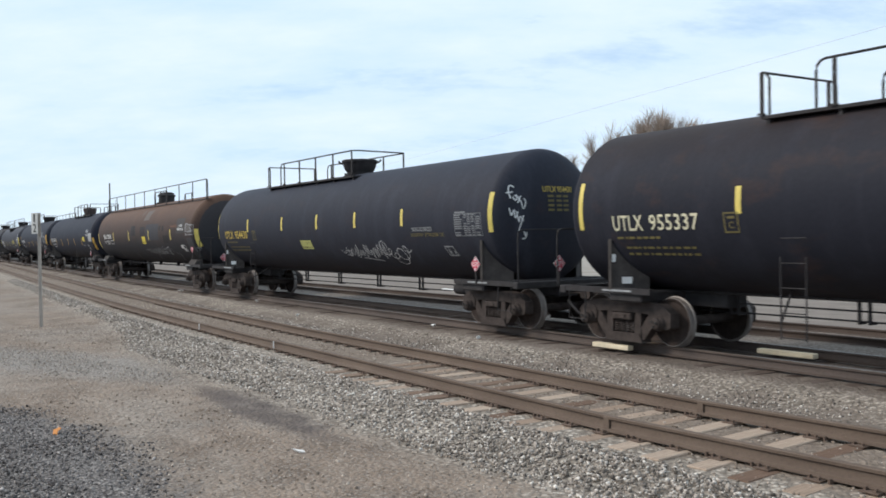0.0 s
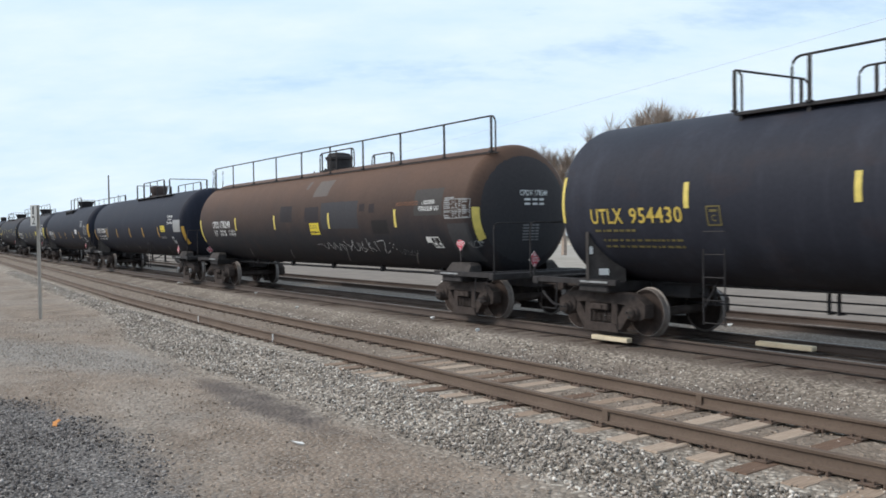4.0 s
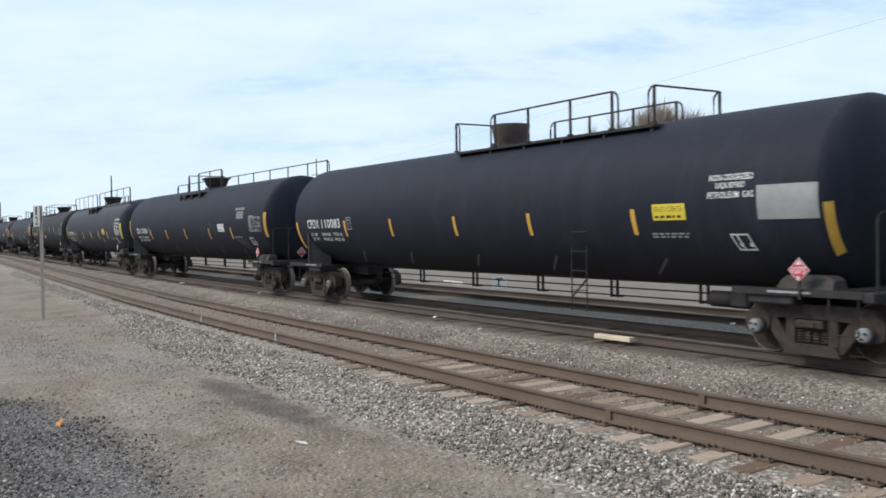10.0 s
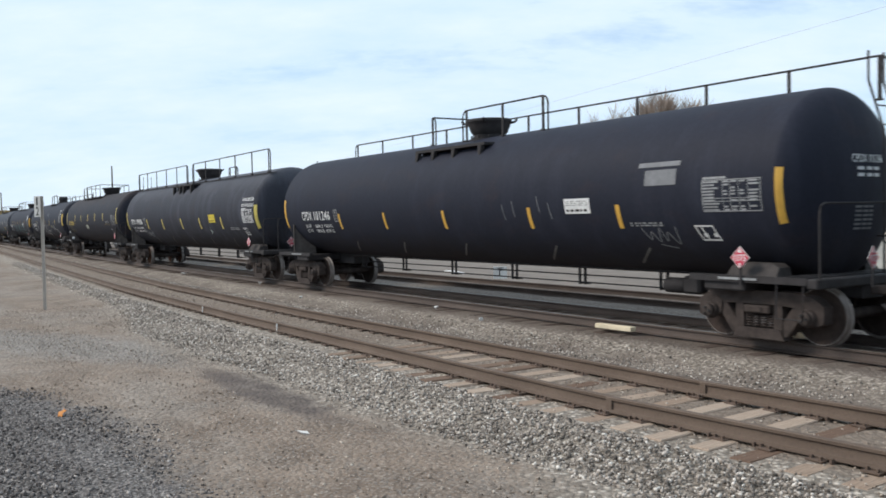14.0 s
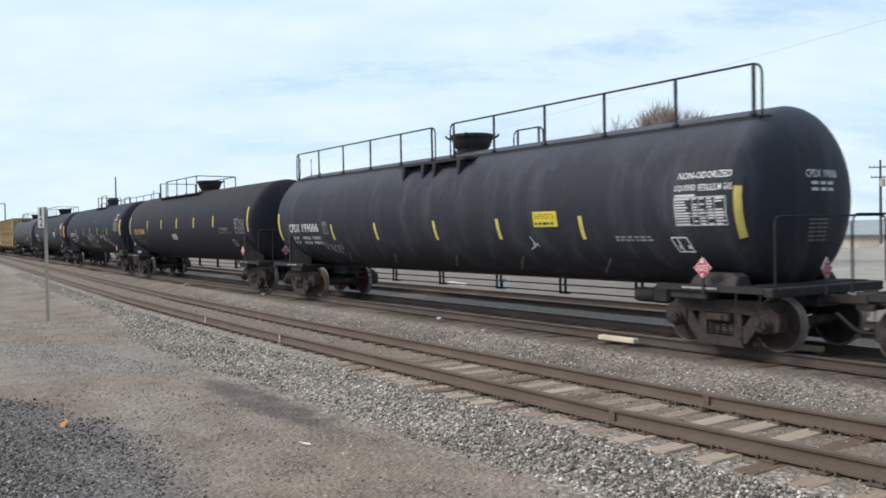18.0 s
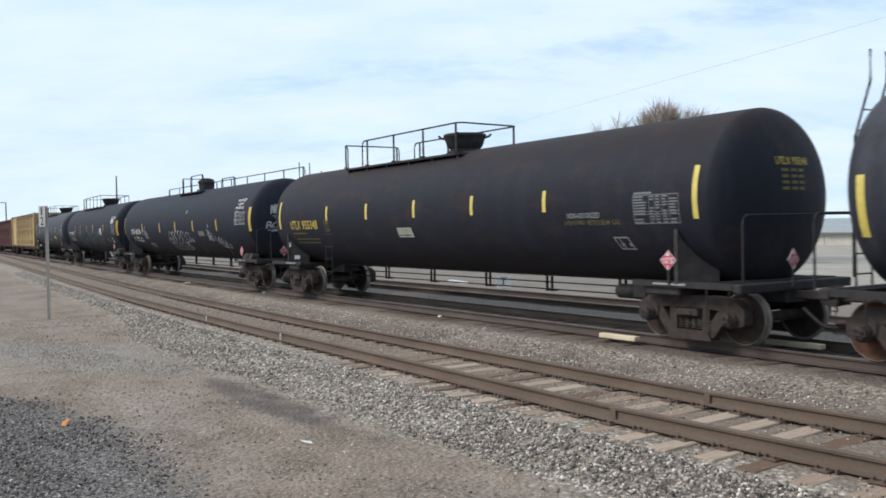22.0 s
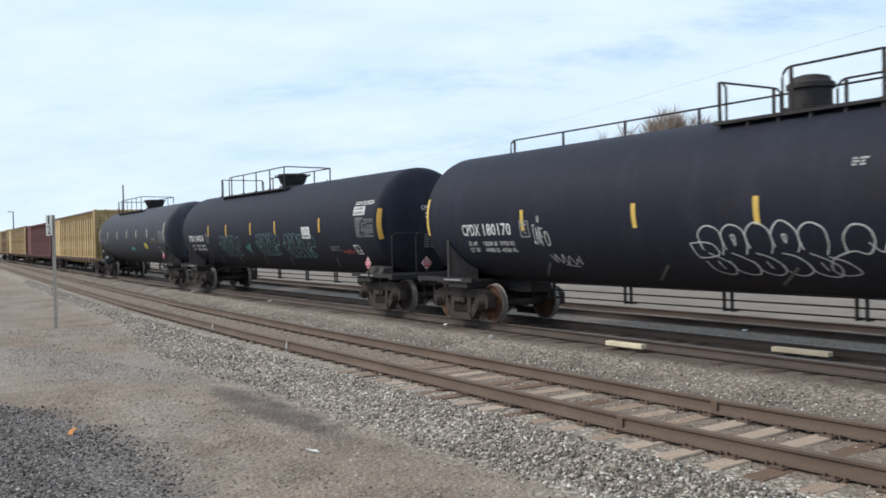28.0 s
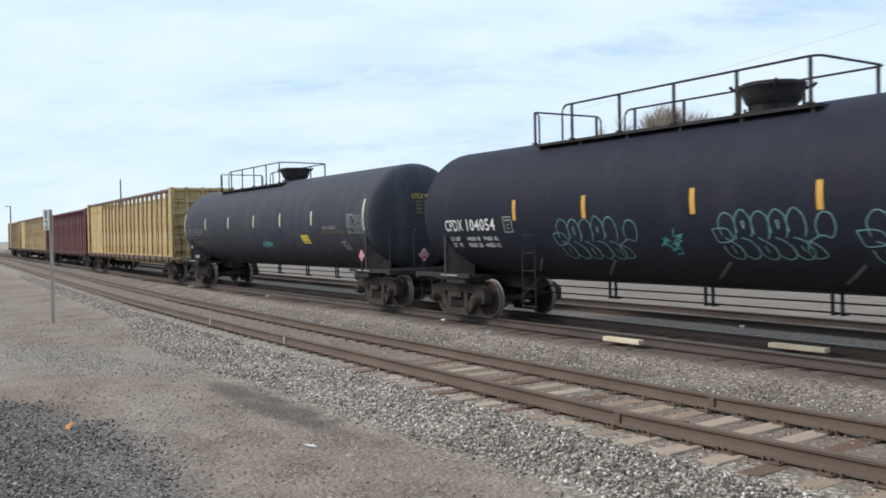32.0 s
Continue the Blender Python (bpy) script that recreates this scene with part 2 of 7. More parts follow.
    d2 = m.math("ADD", m.math("MULTIPLY", dx, dx), m.math("MULTIPLY", m.math("MULTIPLY", dy, dy), 6.0))
    stain = m.math("MULTIPLY", m.ramp(d2, (0.35, 0.92), (1.1, 0.0)), m.ramp(m.noise(3.5, 5.0, 0.65, None, pos), (0.3, 0.55), (0.6, 1.0)))
    c = m.mix(stain, c, m.ramp(wob2, (0.3, (0.086, 0.070, 0.064)), (0.7, (0.120, 0.099, 0.090))))
    c = m.mix(m.math("MULTIPLY", m.ramp(m.math("MULTIPLY", m.math("ABSOLUTE", m.math("ADD", y, m.math("MULTIPLY", m.math("SUBTRACT", wob2, 0.5), 0.6))), 0.5), (0.70, 1.0), (0.95, 0.0)), 0.85), c, m.ramp(wob, (0.35, (0.105, 0.083, 0.071)), (0.65, (0.165, 0.134, 0.114))))
    dusky = m.math("MULTIPLY", m.ramp(m.math("ABSOLUTE", m.math("SUBTRACT", m.math("MULTIPLY", y, 0.25), 0.875)), (0.45, 0.72), (0.62, 0.0)), m.ramp(wob2, (0.3, 0.7), (0.6, 1.0)))
    c = m.mix(dusky, c, (0.15, 0.122, 0.104))
    beyond = m.ramp(m.math("MULTIPLY", y, 0.01), (0.056, 0.0), (0.06, 1.0))
    pale = m.ramp(m.noise(0.35, 5.0, 0.6, None, pos), (0.3, (0.25, 0.225, 0.195)), (0.7, (0.36, 0.33, 0.29)))
    c = m.mix(beyond, c, pale)
    h = m.math("ADD", m.math("MULTIPLY", edge, -1.0), m.math("MULTIPLY", grit, 0.35))
    return m.done(c, 0.95, 0.0, m.math("MULTIPLY", h, m.math("SUBTRACT", 1.0, m.math("MULTIPLY", beyond, 0.9))), 0.025, 0.15)


def stone_material(name, *cols):
    m = Mat(name)
    r = m.geo.outputs["Random Per Island"]
    n = len(cols)
    c = m.ramp(r, *[(i / (n - 1), col) for i, col in enumerate(cols)])
    c = m.mix(0.4, c, m.mix(1.0, c, m.ramp(m.noise(40.0, 3.0), (0.3, 0.5), (0.7, 1.0)), "MULTIPLY"))
    return m.done(c, 0.92, 0.0, None, 0.01, 0.2)


def rail_material(name, a, b):
    m = Mat(name)
    n = m.noise(3.0, 6.0, 0.6, (0.3, 1, 1))
    c = m.ramp(n, (0.3, a), (0.7, b))
    c = m.mix(m.ramp(m.noise(30.0, 4.0), (0.45, 0.0), (0.8, 0.4)), c, tuple(v * 0.45 for v in a))
    return m.done(c, 0.75, 0.15, m.noise(50.0, 3.0), 0.002)


def tie_material(name, a, b):
    m = Mat(name)
    g1 = m.noise(6.0, 6.0, 0.6, (9, 0.6, 9))
    c = m.ramp(g1, (0.3, a), (0.7, b))
    vary = m.ramp(m.info.outputs["Random"], (0.0, (0.42, 0.34, 0.31)), (0.35, (0.8, 0.74, 0.70)), (1.0, (1.2, 1.2, 1.2)))
    c = m.mix(1.0, c, vary, "MULTIPLY")
    return m.done(c, 0.9, 0.0, g1, 0.006, 0.2)


M_GROUND = ground_material()
M_STONE = stone_material("crushed_stone", (0.10, 0.086, 0.075), (0.22, 0.19, 0.164), (0.33, 0.285, 0.245), (0.46, 0.40, 0.35), (0.80, 0.74, 0.67))
M_GREYSTONE = stone_material("grey_pebble", (0.185, 0.166, 0.148), (0.26, 0.234, 0.211), (0.34, 0.306, 0.276), (0.56, 0.51, 0.46))
M_DARKSTONE = stone_material("dark_crushed_stone", (0.050, 0.044, 0.042), (0.102, 0.090, 0.086), (0.166, 0.149, 0.142), (0.246, 0.220, 0.208), (0.46, 0.415, 0.385))
M_DIRTSTONE = stone_material("dusty_stone", (0.17, 0.132, 0.102), (0.29, 0.231, 0.184), (0.40, 0.33, 0.272), (0.60, 0.52, 0.445))
M_RAIL = rail_material("dusty_rail_steel", (0.098, 0.067, 0.049), (0.145, 0.104, 0.078))
M_RAILDARK = rail_material("oily_rail_steel", (0.058, 0.042, 0.035), (0.098, 0.072, 0.060))
M_HEAD = plain("worn_rail_head", (0.14, 0.115, 0.10), 0.42, 0.6, 0.2, 3.0)
M_TIE = tie_material("weathered_tie_wood", (0.22, 0.165, 0.125), (0.42, 0.335, 0.265))
M_TIEDARK = tie_material("oily_tie_wood", (0.070, 0.053, 0.046), (0.13, 0.103, 0.088))
M_SPIKE = plain("rusty_spike", (0.12, 0.082, 0.062), 0.85, 0.2)
M_SADDLE = plain("dusty_grey_plate", (0.052, 0.046, 0.044), 0.85, 0.0, 0.35, 5.0, 0.2)
M_STEEL = plain("sooty_black_steel", (0.033, 0.030, 0.031), 0.75, 0.0, 0.4, 5.0, 0.25)
M_FRAME = plain("grimy_truck_casting", (0.052, 0.041, 0.037), 0.85, 0.0, 0.45, 7.0, 0.2)
M_WHEEL = plain("rust_brown_wheel", (0.040, 0.029, 0.025), 0.85, 0.0, 0.4, 9.0, 0.2)
M_WHEELRUST = plain("orange_rust_wheel", (0.085, 0.042, 0.026), 0.85, 0.0, 0.45, 7.0, 0.2)
M_RIM = plain("worn_wheel_rim", (0.20, 0.175, 0.16), 0.55, 0.2, 0.25, 9.0)
M_YELLOW = plain("yellow_reflective_strip", (0.64, 0.51, 0.12), 0.6, 0.0, 0.15, 8.0)
M_ORANGE = plain("orange_yellow_reflective_strip", (0.58, 0.33, 0.05), 0.6, 0.0, 0.12, 8.0)
M_WHITE = plain("chalky_white_paint", (0.66, 0.66, 0.65), 0.7, 0.0, 0.12, 8.0)
M_WHITEDIM = plain("faded_white_paint", (0.26, 0.265, 0.27), 0.75, 0.0, 0.3, 6.0)
M_GREYWHITE = plain("greyish_white_stencil", (0.58, 0.58, 0.58), 0.75, 0.0, 0.2, 6.0)
M_GREYDECAL = plain("grey_stencil_panel", (0.16, 0.165, 0.175), 0.7, 0.0, 0.25, 6.0)
M_YELLOWPAINT = plain("yellow_stencil_paint", (0.52, 0.38, 0.07), 0.7, 0.0, 0.2, 8.0)
M_YELLOWDIM = plain("faded_yellow_stencil", (0.13, 0.105, 0.035), 0.75, 0.0, 0.3, 6.0)
M_CREAM = plain("pale_cream_strip", (0.50, 0.47, 0.36), 0.7, 0.0, 0.15, 8.0)
M_PLACYEL = plain("yellow_placard", (0.66, 0.52, 0.04), 0.6, 0.0, 0.1, 8.0)
M_BANDGLINT = plain("pale_grey_glint", (0.12, 0.115, 0.11), 0.8)
M_RUSTDOME = plain("brown_rusty_bonnet", (0.075, 0.052, 0.046), 0.8, 0.0, 0.35, 5.0)
M_BLACKINK = plain("black_ink", (0.02, 0.02, 0.02), 0.7)
M_RED = plain("red_placard", (0.50, 0.035, 0.075), 0.55, 0.0, 0.1, 8.0)
M_TEALDIM = plain("thin_grey_teal_spray_paint", (0.13, 0.27, 0.27), 0.7, 0.0, 0.35, 3.0)
M_TEAL = plain("teal_spray_paint", (0.07, 0.31, 0.28), 0.7, 0.0, 0.3, 5.0)
M_SPRAY = plain("white_spray_paint", (0.48, 0.48, 0.48), 0.7, 0.0, 0.3, 5.0)
M_SPRAYRED = plain("dull_red_spray_paint", (0.20, 0.03, 0.025), 0.7, 0.0, 0.3, 5.0)
M_TIMBER = plain("pale_sawn_timber", (0.62, 0.53, 0.38), 0.85, 0.0, 0.15, 5.0)
M_GALV = plain("galvanised_steel", (0.40, 0.355, 0.31), 0.75, 0.0, 0.15, 5.0)
M_SIGN = plain("white_sign_sheet", (0.45, 0.45, 0.44), 0.6, 0.0, 0.15, 5.0)
M_CONC = plain("pale_concrete", (0.185, 0.158, 0.136), 0.92, 0.0, 0.22, 1.2, 0.2)
M_POLE = plain("weathered_pole_wood", (0.12, 0.105, 0.095), 0.9, 0.0, 0.25, 3.0)
M_BARK = plain("grey_brown_bark", (0.33, 0.26, 0.215), 0.9, 0.0, 0.25, 6.0)
M_BRUSH = plain("dark_brown_brush", (0.17, 0.125, 0.10), 0.9, 0.0, 0.25, 6.0)
M_WIRE = plain("dull_wire", (0.50, 0.54, 0.60), 0.5)
M_WALL = plain("pale_tan_siding", (0.46, 0.435, 0.39), 0.7, 0.0, 0.1, 0.8)
M_ROOF = plain("grey_metal_roof", (0.26, 0.275, 0.285), 0.6, 0.0, 0.15, 0.8)
M_LEAF = plain("dry_orange_leaf", (0.50, 0.20, 0.045), 0.8, 0.0, 0.2, 20.0)
M_CARYEL = car_paint("sun_faded_yellow_car_paint", (0.51, 0.37, 0.18), (0.22, 0.125, 0.06), (0.64, 0.55, 0.38))
M_CARYEL2 = car_paint("pale_yellow_car_paint", (0.50, 0.37, 0.19), (0.22, 0.125, 0.065), (0.64, 0.57, 0.44))
M_MAROON = car_paint("dull_maroon_car_paint", (0.15, 0.06, 0.063), (0.085, 0.04, 0.038), (0.24, 0.13, 0.12))
M_BROWNTOP = plain("soot_brown_chord", (0.11, 0.07, 0.055), 0.8, 0.0, 0.3, 2.0)
M_TANCAR = plain("dusty_tan_car_paint", (0.33, 0.23, 0.13), 0.8, 0.0, 0.3, 1.3)

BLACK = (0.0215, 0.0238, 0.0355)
# the lower tones are lifted to stand for light bounced up under the belly
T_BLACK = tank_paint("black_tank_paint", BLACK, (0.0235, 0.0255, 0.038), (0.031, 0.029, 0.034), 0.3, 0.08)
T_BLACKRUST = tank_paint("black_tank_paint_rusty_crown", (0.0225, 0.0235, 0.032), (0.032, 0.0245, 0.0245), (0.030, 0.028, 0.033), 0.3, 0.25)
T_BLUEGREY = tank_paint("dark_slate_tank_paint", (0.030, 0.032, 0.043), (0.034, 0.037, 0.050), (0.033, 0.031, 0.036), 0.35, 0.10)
# dusty grey crown, its tone raised further for the sky's grazing sheen
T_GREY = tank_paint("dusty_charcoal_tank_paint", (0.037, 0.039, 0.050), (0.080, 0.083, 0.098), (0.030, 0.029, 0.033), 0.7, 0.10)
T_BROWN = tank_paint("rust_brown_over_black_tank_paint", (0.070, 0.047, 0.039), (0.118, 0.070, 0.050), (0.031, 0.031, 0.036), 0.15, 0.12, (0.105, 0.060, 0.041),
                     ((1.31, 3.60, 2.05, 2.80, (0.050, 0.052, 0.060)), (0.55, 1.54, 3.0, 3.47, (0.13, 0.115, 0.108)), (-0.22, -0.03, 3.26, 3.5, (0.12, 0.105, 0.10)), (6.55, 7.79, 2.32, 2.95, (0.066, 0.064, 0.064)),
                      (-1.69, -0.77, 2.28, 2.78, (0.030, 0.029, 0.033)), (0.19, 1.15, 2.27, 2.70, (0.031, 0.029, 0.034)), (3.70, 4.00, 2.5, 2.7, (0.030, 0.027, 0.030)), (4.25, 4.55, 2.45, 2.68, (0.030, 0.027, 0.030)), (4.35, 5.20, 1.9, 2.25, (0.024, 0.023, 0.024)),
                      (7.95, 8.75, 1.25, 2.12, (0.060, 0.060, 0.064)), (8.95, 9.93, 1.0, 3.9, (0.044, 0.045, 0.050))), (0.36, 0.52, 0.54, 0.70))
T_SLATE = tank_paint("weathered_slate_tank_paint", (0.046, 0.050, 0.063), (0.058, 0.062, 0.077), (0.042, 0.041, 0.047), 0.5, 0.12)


# ---- building blocks ----
def shade(bm, angle=35):
    bm.normal_update()
    lim = radians(angle)
    for f in bm.faces:
        f.smooth = True
    for e in bm.edges:
        e.smooth = len(e.link_faces) == 2 and e.calc_face_angle(0) < lim


def mesh_of(name, bm, *mats, angle=35):
    shade(bm, angle)
    me = bpy.data.meshes.new(name)
    bm.to_mesh(me)
    bm.free()
    for m in mats:
        me.materials.append(m)
    return me


def part(name, bm, material, parent, label="", at=None):
    """Links a bmesh, or a mesh already made, as one part under its thing."""
    me = bm if isinstance(bm, bpy.types.Mesh) else mesh_of(name, bm, material)
    ob = new(name, me)
    ob.parent = parent
    if at is not None:
        ob.matrix_basis = at
    if label:
        ob["label"] = label
    return ob


def structure(name, bm, material, label, category):
    me = bm if isinstance(bm, bpy.types.Mesh) else mesh_of(name, bm, material)
    return tagged(new(name, me), label, category, kind="structure")


def thing(name, label, category, group="", at=None):
    ob = tagged(new(name), label, category, group)
    ob.empty_display_size = 0.3
    if at is not None:
        ob.matrix_basis = at
    return ob


def box(bm, x0, x1, y0, y1, z0, z1, bevel=0.0, mat=0):
    r = bmesh.ops.create_cube(bm, size=1.0, matrix=Matrix.Translation(((x0 + x1) / 2, (y0 + y1) / 2, (z0 + z1) / 2)) @ Matrix.Diagonal((x1 - x0, y1 - y0, z1 - z0, 1)))
    vs = r["verts"]
    fs = {f for v in vs for f in v.link_faces}
    for f in fs:
        f.material_index = mat
    if bevel:
        bmesh.ops.bevel(bm, geom=list({e for f in fs for e in f.edges}), offset=bevel, segments=1, affect="EDGES")


def beam(bm, p, q, w, h, mat=0):
    """A square bar from p to q, w across and h deep."""
    p, q = Vector(p), Vector(q)
    d = q - p
    side = d.cross(Vector((0, 1, 0)))
    if side.length < 1e-5:
        side = Vector((1, 0, 0))
    side.normalize()
    up = side.cross(d).normalized()
    vs = [bm.verts.new(c + side * a * w / 2 + up * b * h / 2) for c in (p, q) for a, b in ((-1, -1), (1, -1), (1, 1), (-1, 1))]
    for f in ((3, 2, 1, 0), (4, 5, 6, 7), (0, 1, 5, 4), (1, 2, 6, 5), (2, 3, 7, 6), (3, 0, 4, 7)):
        bm.faces.new([vs[i] for i in f]).material_index = mat


def tube(bm, pts, r, n=6, mat=0):
    """A round bar along pts."""
    pts = [Vector(p) for p in pts]
    rings = []
    for i, p in enumerate(pts):
        d = (pts[min(i + 1, len(pts) - 1)] - pts[max(i - 1, 0)]).normalized()
        a = d.cross(Vector((0, 0, 1)))
        if a.length < 0.05:
            a = d.cross(Vector((1, 0, 0)))
        a.normalize()
        b = d.cross(a)
        rings.append([bm.verts.new(p + (a * math.cos(k * math.tau / n) + b * math.sin(k * math.tau / n)) * r) for k in range(n)])
    for u, v in zip(rings, rings[1:]):
        for k in range(n):
            bm.faces.new((u[k], u[(k + 1) % n], v[(k + 1) % n], v[k])).material_index = mat
    bm.faces.new(rings[0][::-1]).material_index = mat
    bm.faces.new(rings[-1]).material_index = mat


def lathe(bm, profile, n=24, axis="Z", centre=(0, 0, 0), mat=0, hollow=False):
    """Turns a profile of (radius, height) round an axis through centre. Closed at the ends."""
    rings = []
    c = Vector(centre)
    for r, h in profile:
        ring = []
        for k in range(n):
            a, b = math.cos(k * math.tau / n) * r, math.sin(k * math.tau / n) * r
            ring.append(bm.verts.new(c + Vector({"Z": (a, b, h), "Y": (b, h, a), "X": (h, a, b)}[axis])))
        rings.append(ring)
    for u, v in zip(rings, rings[1:] + (rings[:1] if hollow else [])):
        for k in range(n):
            bm.faces.new((u[k], u[(k + 1) % n], v[(k + 1) % n], v[k])).material_index = mat
    if not hollow:
        bm.faces.new(rings[0][::-1]).material_index = mat
        bm.faces.new(rings[-1]).material_index = mat


def prism(bm, outline, y0, y1, mat=0):
    """An outline of (x, z) drawn out from y0 to y1."""
    a = [bm.verts.new((x, y0, z)) for x, z in outline]
    b = [bm.verts.new((x, y1, z)) for x, z in outline]
    n = len(a)
    bm.faces.new(a).material_index = mat
    bm.faces.new(b[::-1]).material_index = mat
    for k in range(n):
        bm.faces.new((a[(k + 1) % n], a[k], b[k], b[(k + 1) % n])).material_index = mat


def hoop(x0, x1, y, z0, z1, r=0.12):
    """Points of an upright pipe loop with rounded corners, in the plane y."""
    pts = [(x0, y, z0), (x0, y, z1 - r)]
    s = 1 if x1 > x0 else -1
    pts += [(x0 + s * r * (1 - math.cos(a)), y, z1 - r + r * math.sin(a)) for a in (0.5, 1.05, math.pi / 2)]
    pts += [(x1 - s * r * (1 - math.sin(a)), y, z1 - r + r * math.cos(a)) for a in (0.0, 0.5, 1.05)]
    return pts + [(x1, y, z1 - r), (x1, y, z0)]


# ---- ground and tracks ----
GZ = -0.36


def swing(x):
    """How far the near track has swung away from the lot at x, past its joint and up the line."""
    if x < -38:
        return 0.53 - 0.0484 * (x + 38)
    if x < -16:
        return 0.0011 * (x + 16) ** 2
    return 0.0 if x < -9.4 else 0.035 * (x + 9.4) ** 2 / 4.0 if x < -7.4 else 0.035 + 0.075 * (x + 7.4)


def curve(x):
    """How far the main track has curved away from the lot at x, up the line."""
    return 0.0 if x > -36 else 0.001 * (x + 36) ** 2 if x > -54 else 0.324 - 0.036 * (x + 54)


def make_ground():
    xs = [-3000, -700, -300, -160] + [-120 + 1.0 * i for i in range(0, 131)] + [30, 100, 400, 1500, 3000]
    ys = [-3000, -500, -120, -40, -22] + [-16 + 0.25 * i for i in range(0, 93)] + [9, 14, 25, 60, 120, 300, 900, 3000]

    def height(x, y):
        z = GZ
        for c, top, flat, foot in ((-5.02, -0.235, 1.35, 2.35), (0.0, -0.20, 1.5, 2.6), (4.4, -0.26, 1.35, 2.0)):
            d = abs(y - c - (swing(max(-200, min(x, 12))) if c < -3 else curve(max(-300, x))))
            k = min(1.0, max(0.0, (foot - d) / (foot - flat)))
            z = max(z, GZ + (top - GZ) * k * k * (3 - 2 * k))
        if abs(y) < 40 and abs(x) < 130:
            z += 0.02 * noise.noise((x * 0.9, y * 0.9, 0)) + 0.012 * noise.noise((x * 3, y * 3, 4))
        if y > 6:
            z = GZ + 0.06 - min(1.6, max(0.0, (y - 15) * 0.0162))
        return z

    vs = [(x, y, height(x, y)) for y in ys for x in xs]
    w = len(xs)
    fs = [(j * w + i, j * w + i + 1, (j + 1) * w + i + 1, (j + 1) * w + i) for j in range(len(ys) - 1) for i in range(w - 1)]
    me = bpy.data.meshes.new("ground")
    me.from_pydata(vs, [], fs)
    me.materials.append(M_GROUND)
    for p in me.polygons:
        p.use_smooth = True
    return structure("ground", me, M_GROUND, "tan dirt and grey crushed stone beside the railway tracks", "ground")


make_ground()

RAIL_OUT = [(-0.07, -0.17), (0.07, -0.17), (0.07, -0.158), (0.016, -0.14), (0.010, -0.125), (0.010, -0.05), (0.034, -0.036), (0.036, -0.008), (0.026, 0.0),
            (-0.026, 0.0), (-0.036, -0.008), (-0.034, -0.036), (-0.010, -0.05), (-0.010, -0.125), (-0.016, -0.14), (-0.07, -0.158)]


def rail_mesh(length, mat, head):
    bm = bmesh.new()
    a = [bm.verts.new((0, y, z)) for y, z in RAIL_OUT]
    b = [bm.verts.new((length, y, z)) for y, z in RAIL_OUT]
    n = len(a)
    bm.faces.new(a[::-1])
    bm.faces.new(b)
    for k in range(n):
        f = bm.faces.new((a[k], a[(k + 1) % n], b[(k + 1) % n], b[k]))
        f.material_index = 1 if k in (7, 8, 9) else 0
    return mesh_of("rail", bm, mat, head, angle=25)


def tie_mesh(mat):
    bm = bmesh.new()
    box(bm, -0.115, 0.115, -1.29, 1.29, -0.18, 0.0, 0.012)
    return mesh_of("tie", bm, mat)


def plate_mesh():
    """A tie plate with its spike heads."""
    bm = bmesh.new()
    box(bm, -0.085, 0.085, -0.15, 0.15, 0.0, 0.012)
    for x, y in ((-0.055, -0.095), (0.055, 0.095), (0.05, -0.11), (-0.05, 0.11)):
        box(bm, x - 0.010, x + 0.010, y - 0.016, y + 0.016, 0.012, 0.042)
    return mesh_of("tie_plate", bm, M_SPIKE)


def anchor_mesh():
    """A rail anchor clipped under the rail's foot."""
    bm = bmesh.new()
    box(bm, -0.012, 0.012, -0.10, 0.09, -0.195, -0.172)
    box(bm, -0.012, 0.012, -0.105, -0.07, -0.185, -0.150)
    return mesh_of("rail_anchor", bm, M_SPIKE)


def joint_mesh(mat):
    """A narrow strap across a rail joint."""
    bm = bmesh.new()
    box(bm, -0.045, 0.045, -0.032, -0.012, -0.155, -0.012, 0.004)
    box(bm, -0.045, 0.045, 0.012, 0.032, -0.155, -0.012, 0.004)
    box(bm, -0.045, 0.045, -0.085, 0.085, -0.185, -0.155, 0.004)
    return mesh_of("joint_strap", bm, mat)


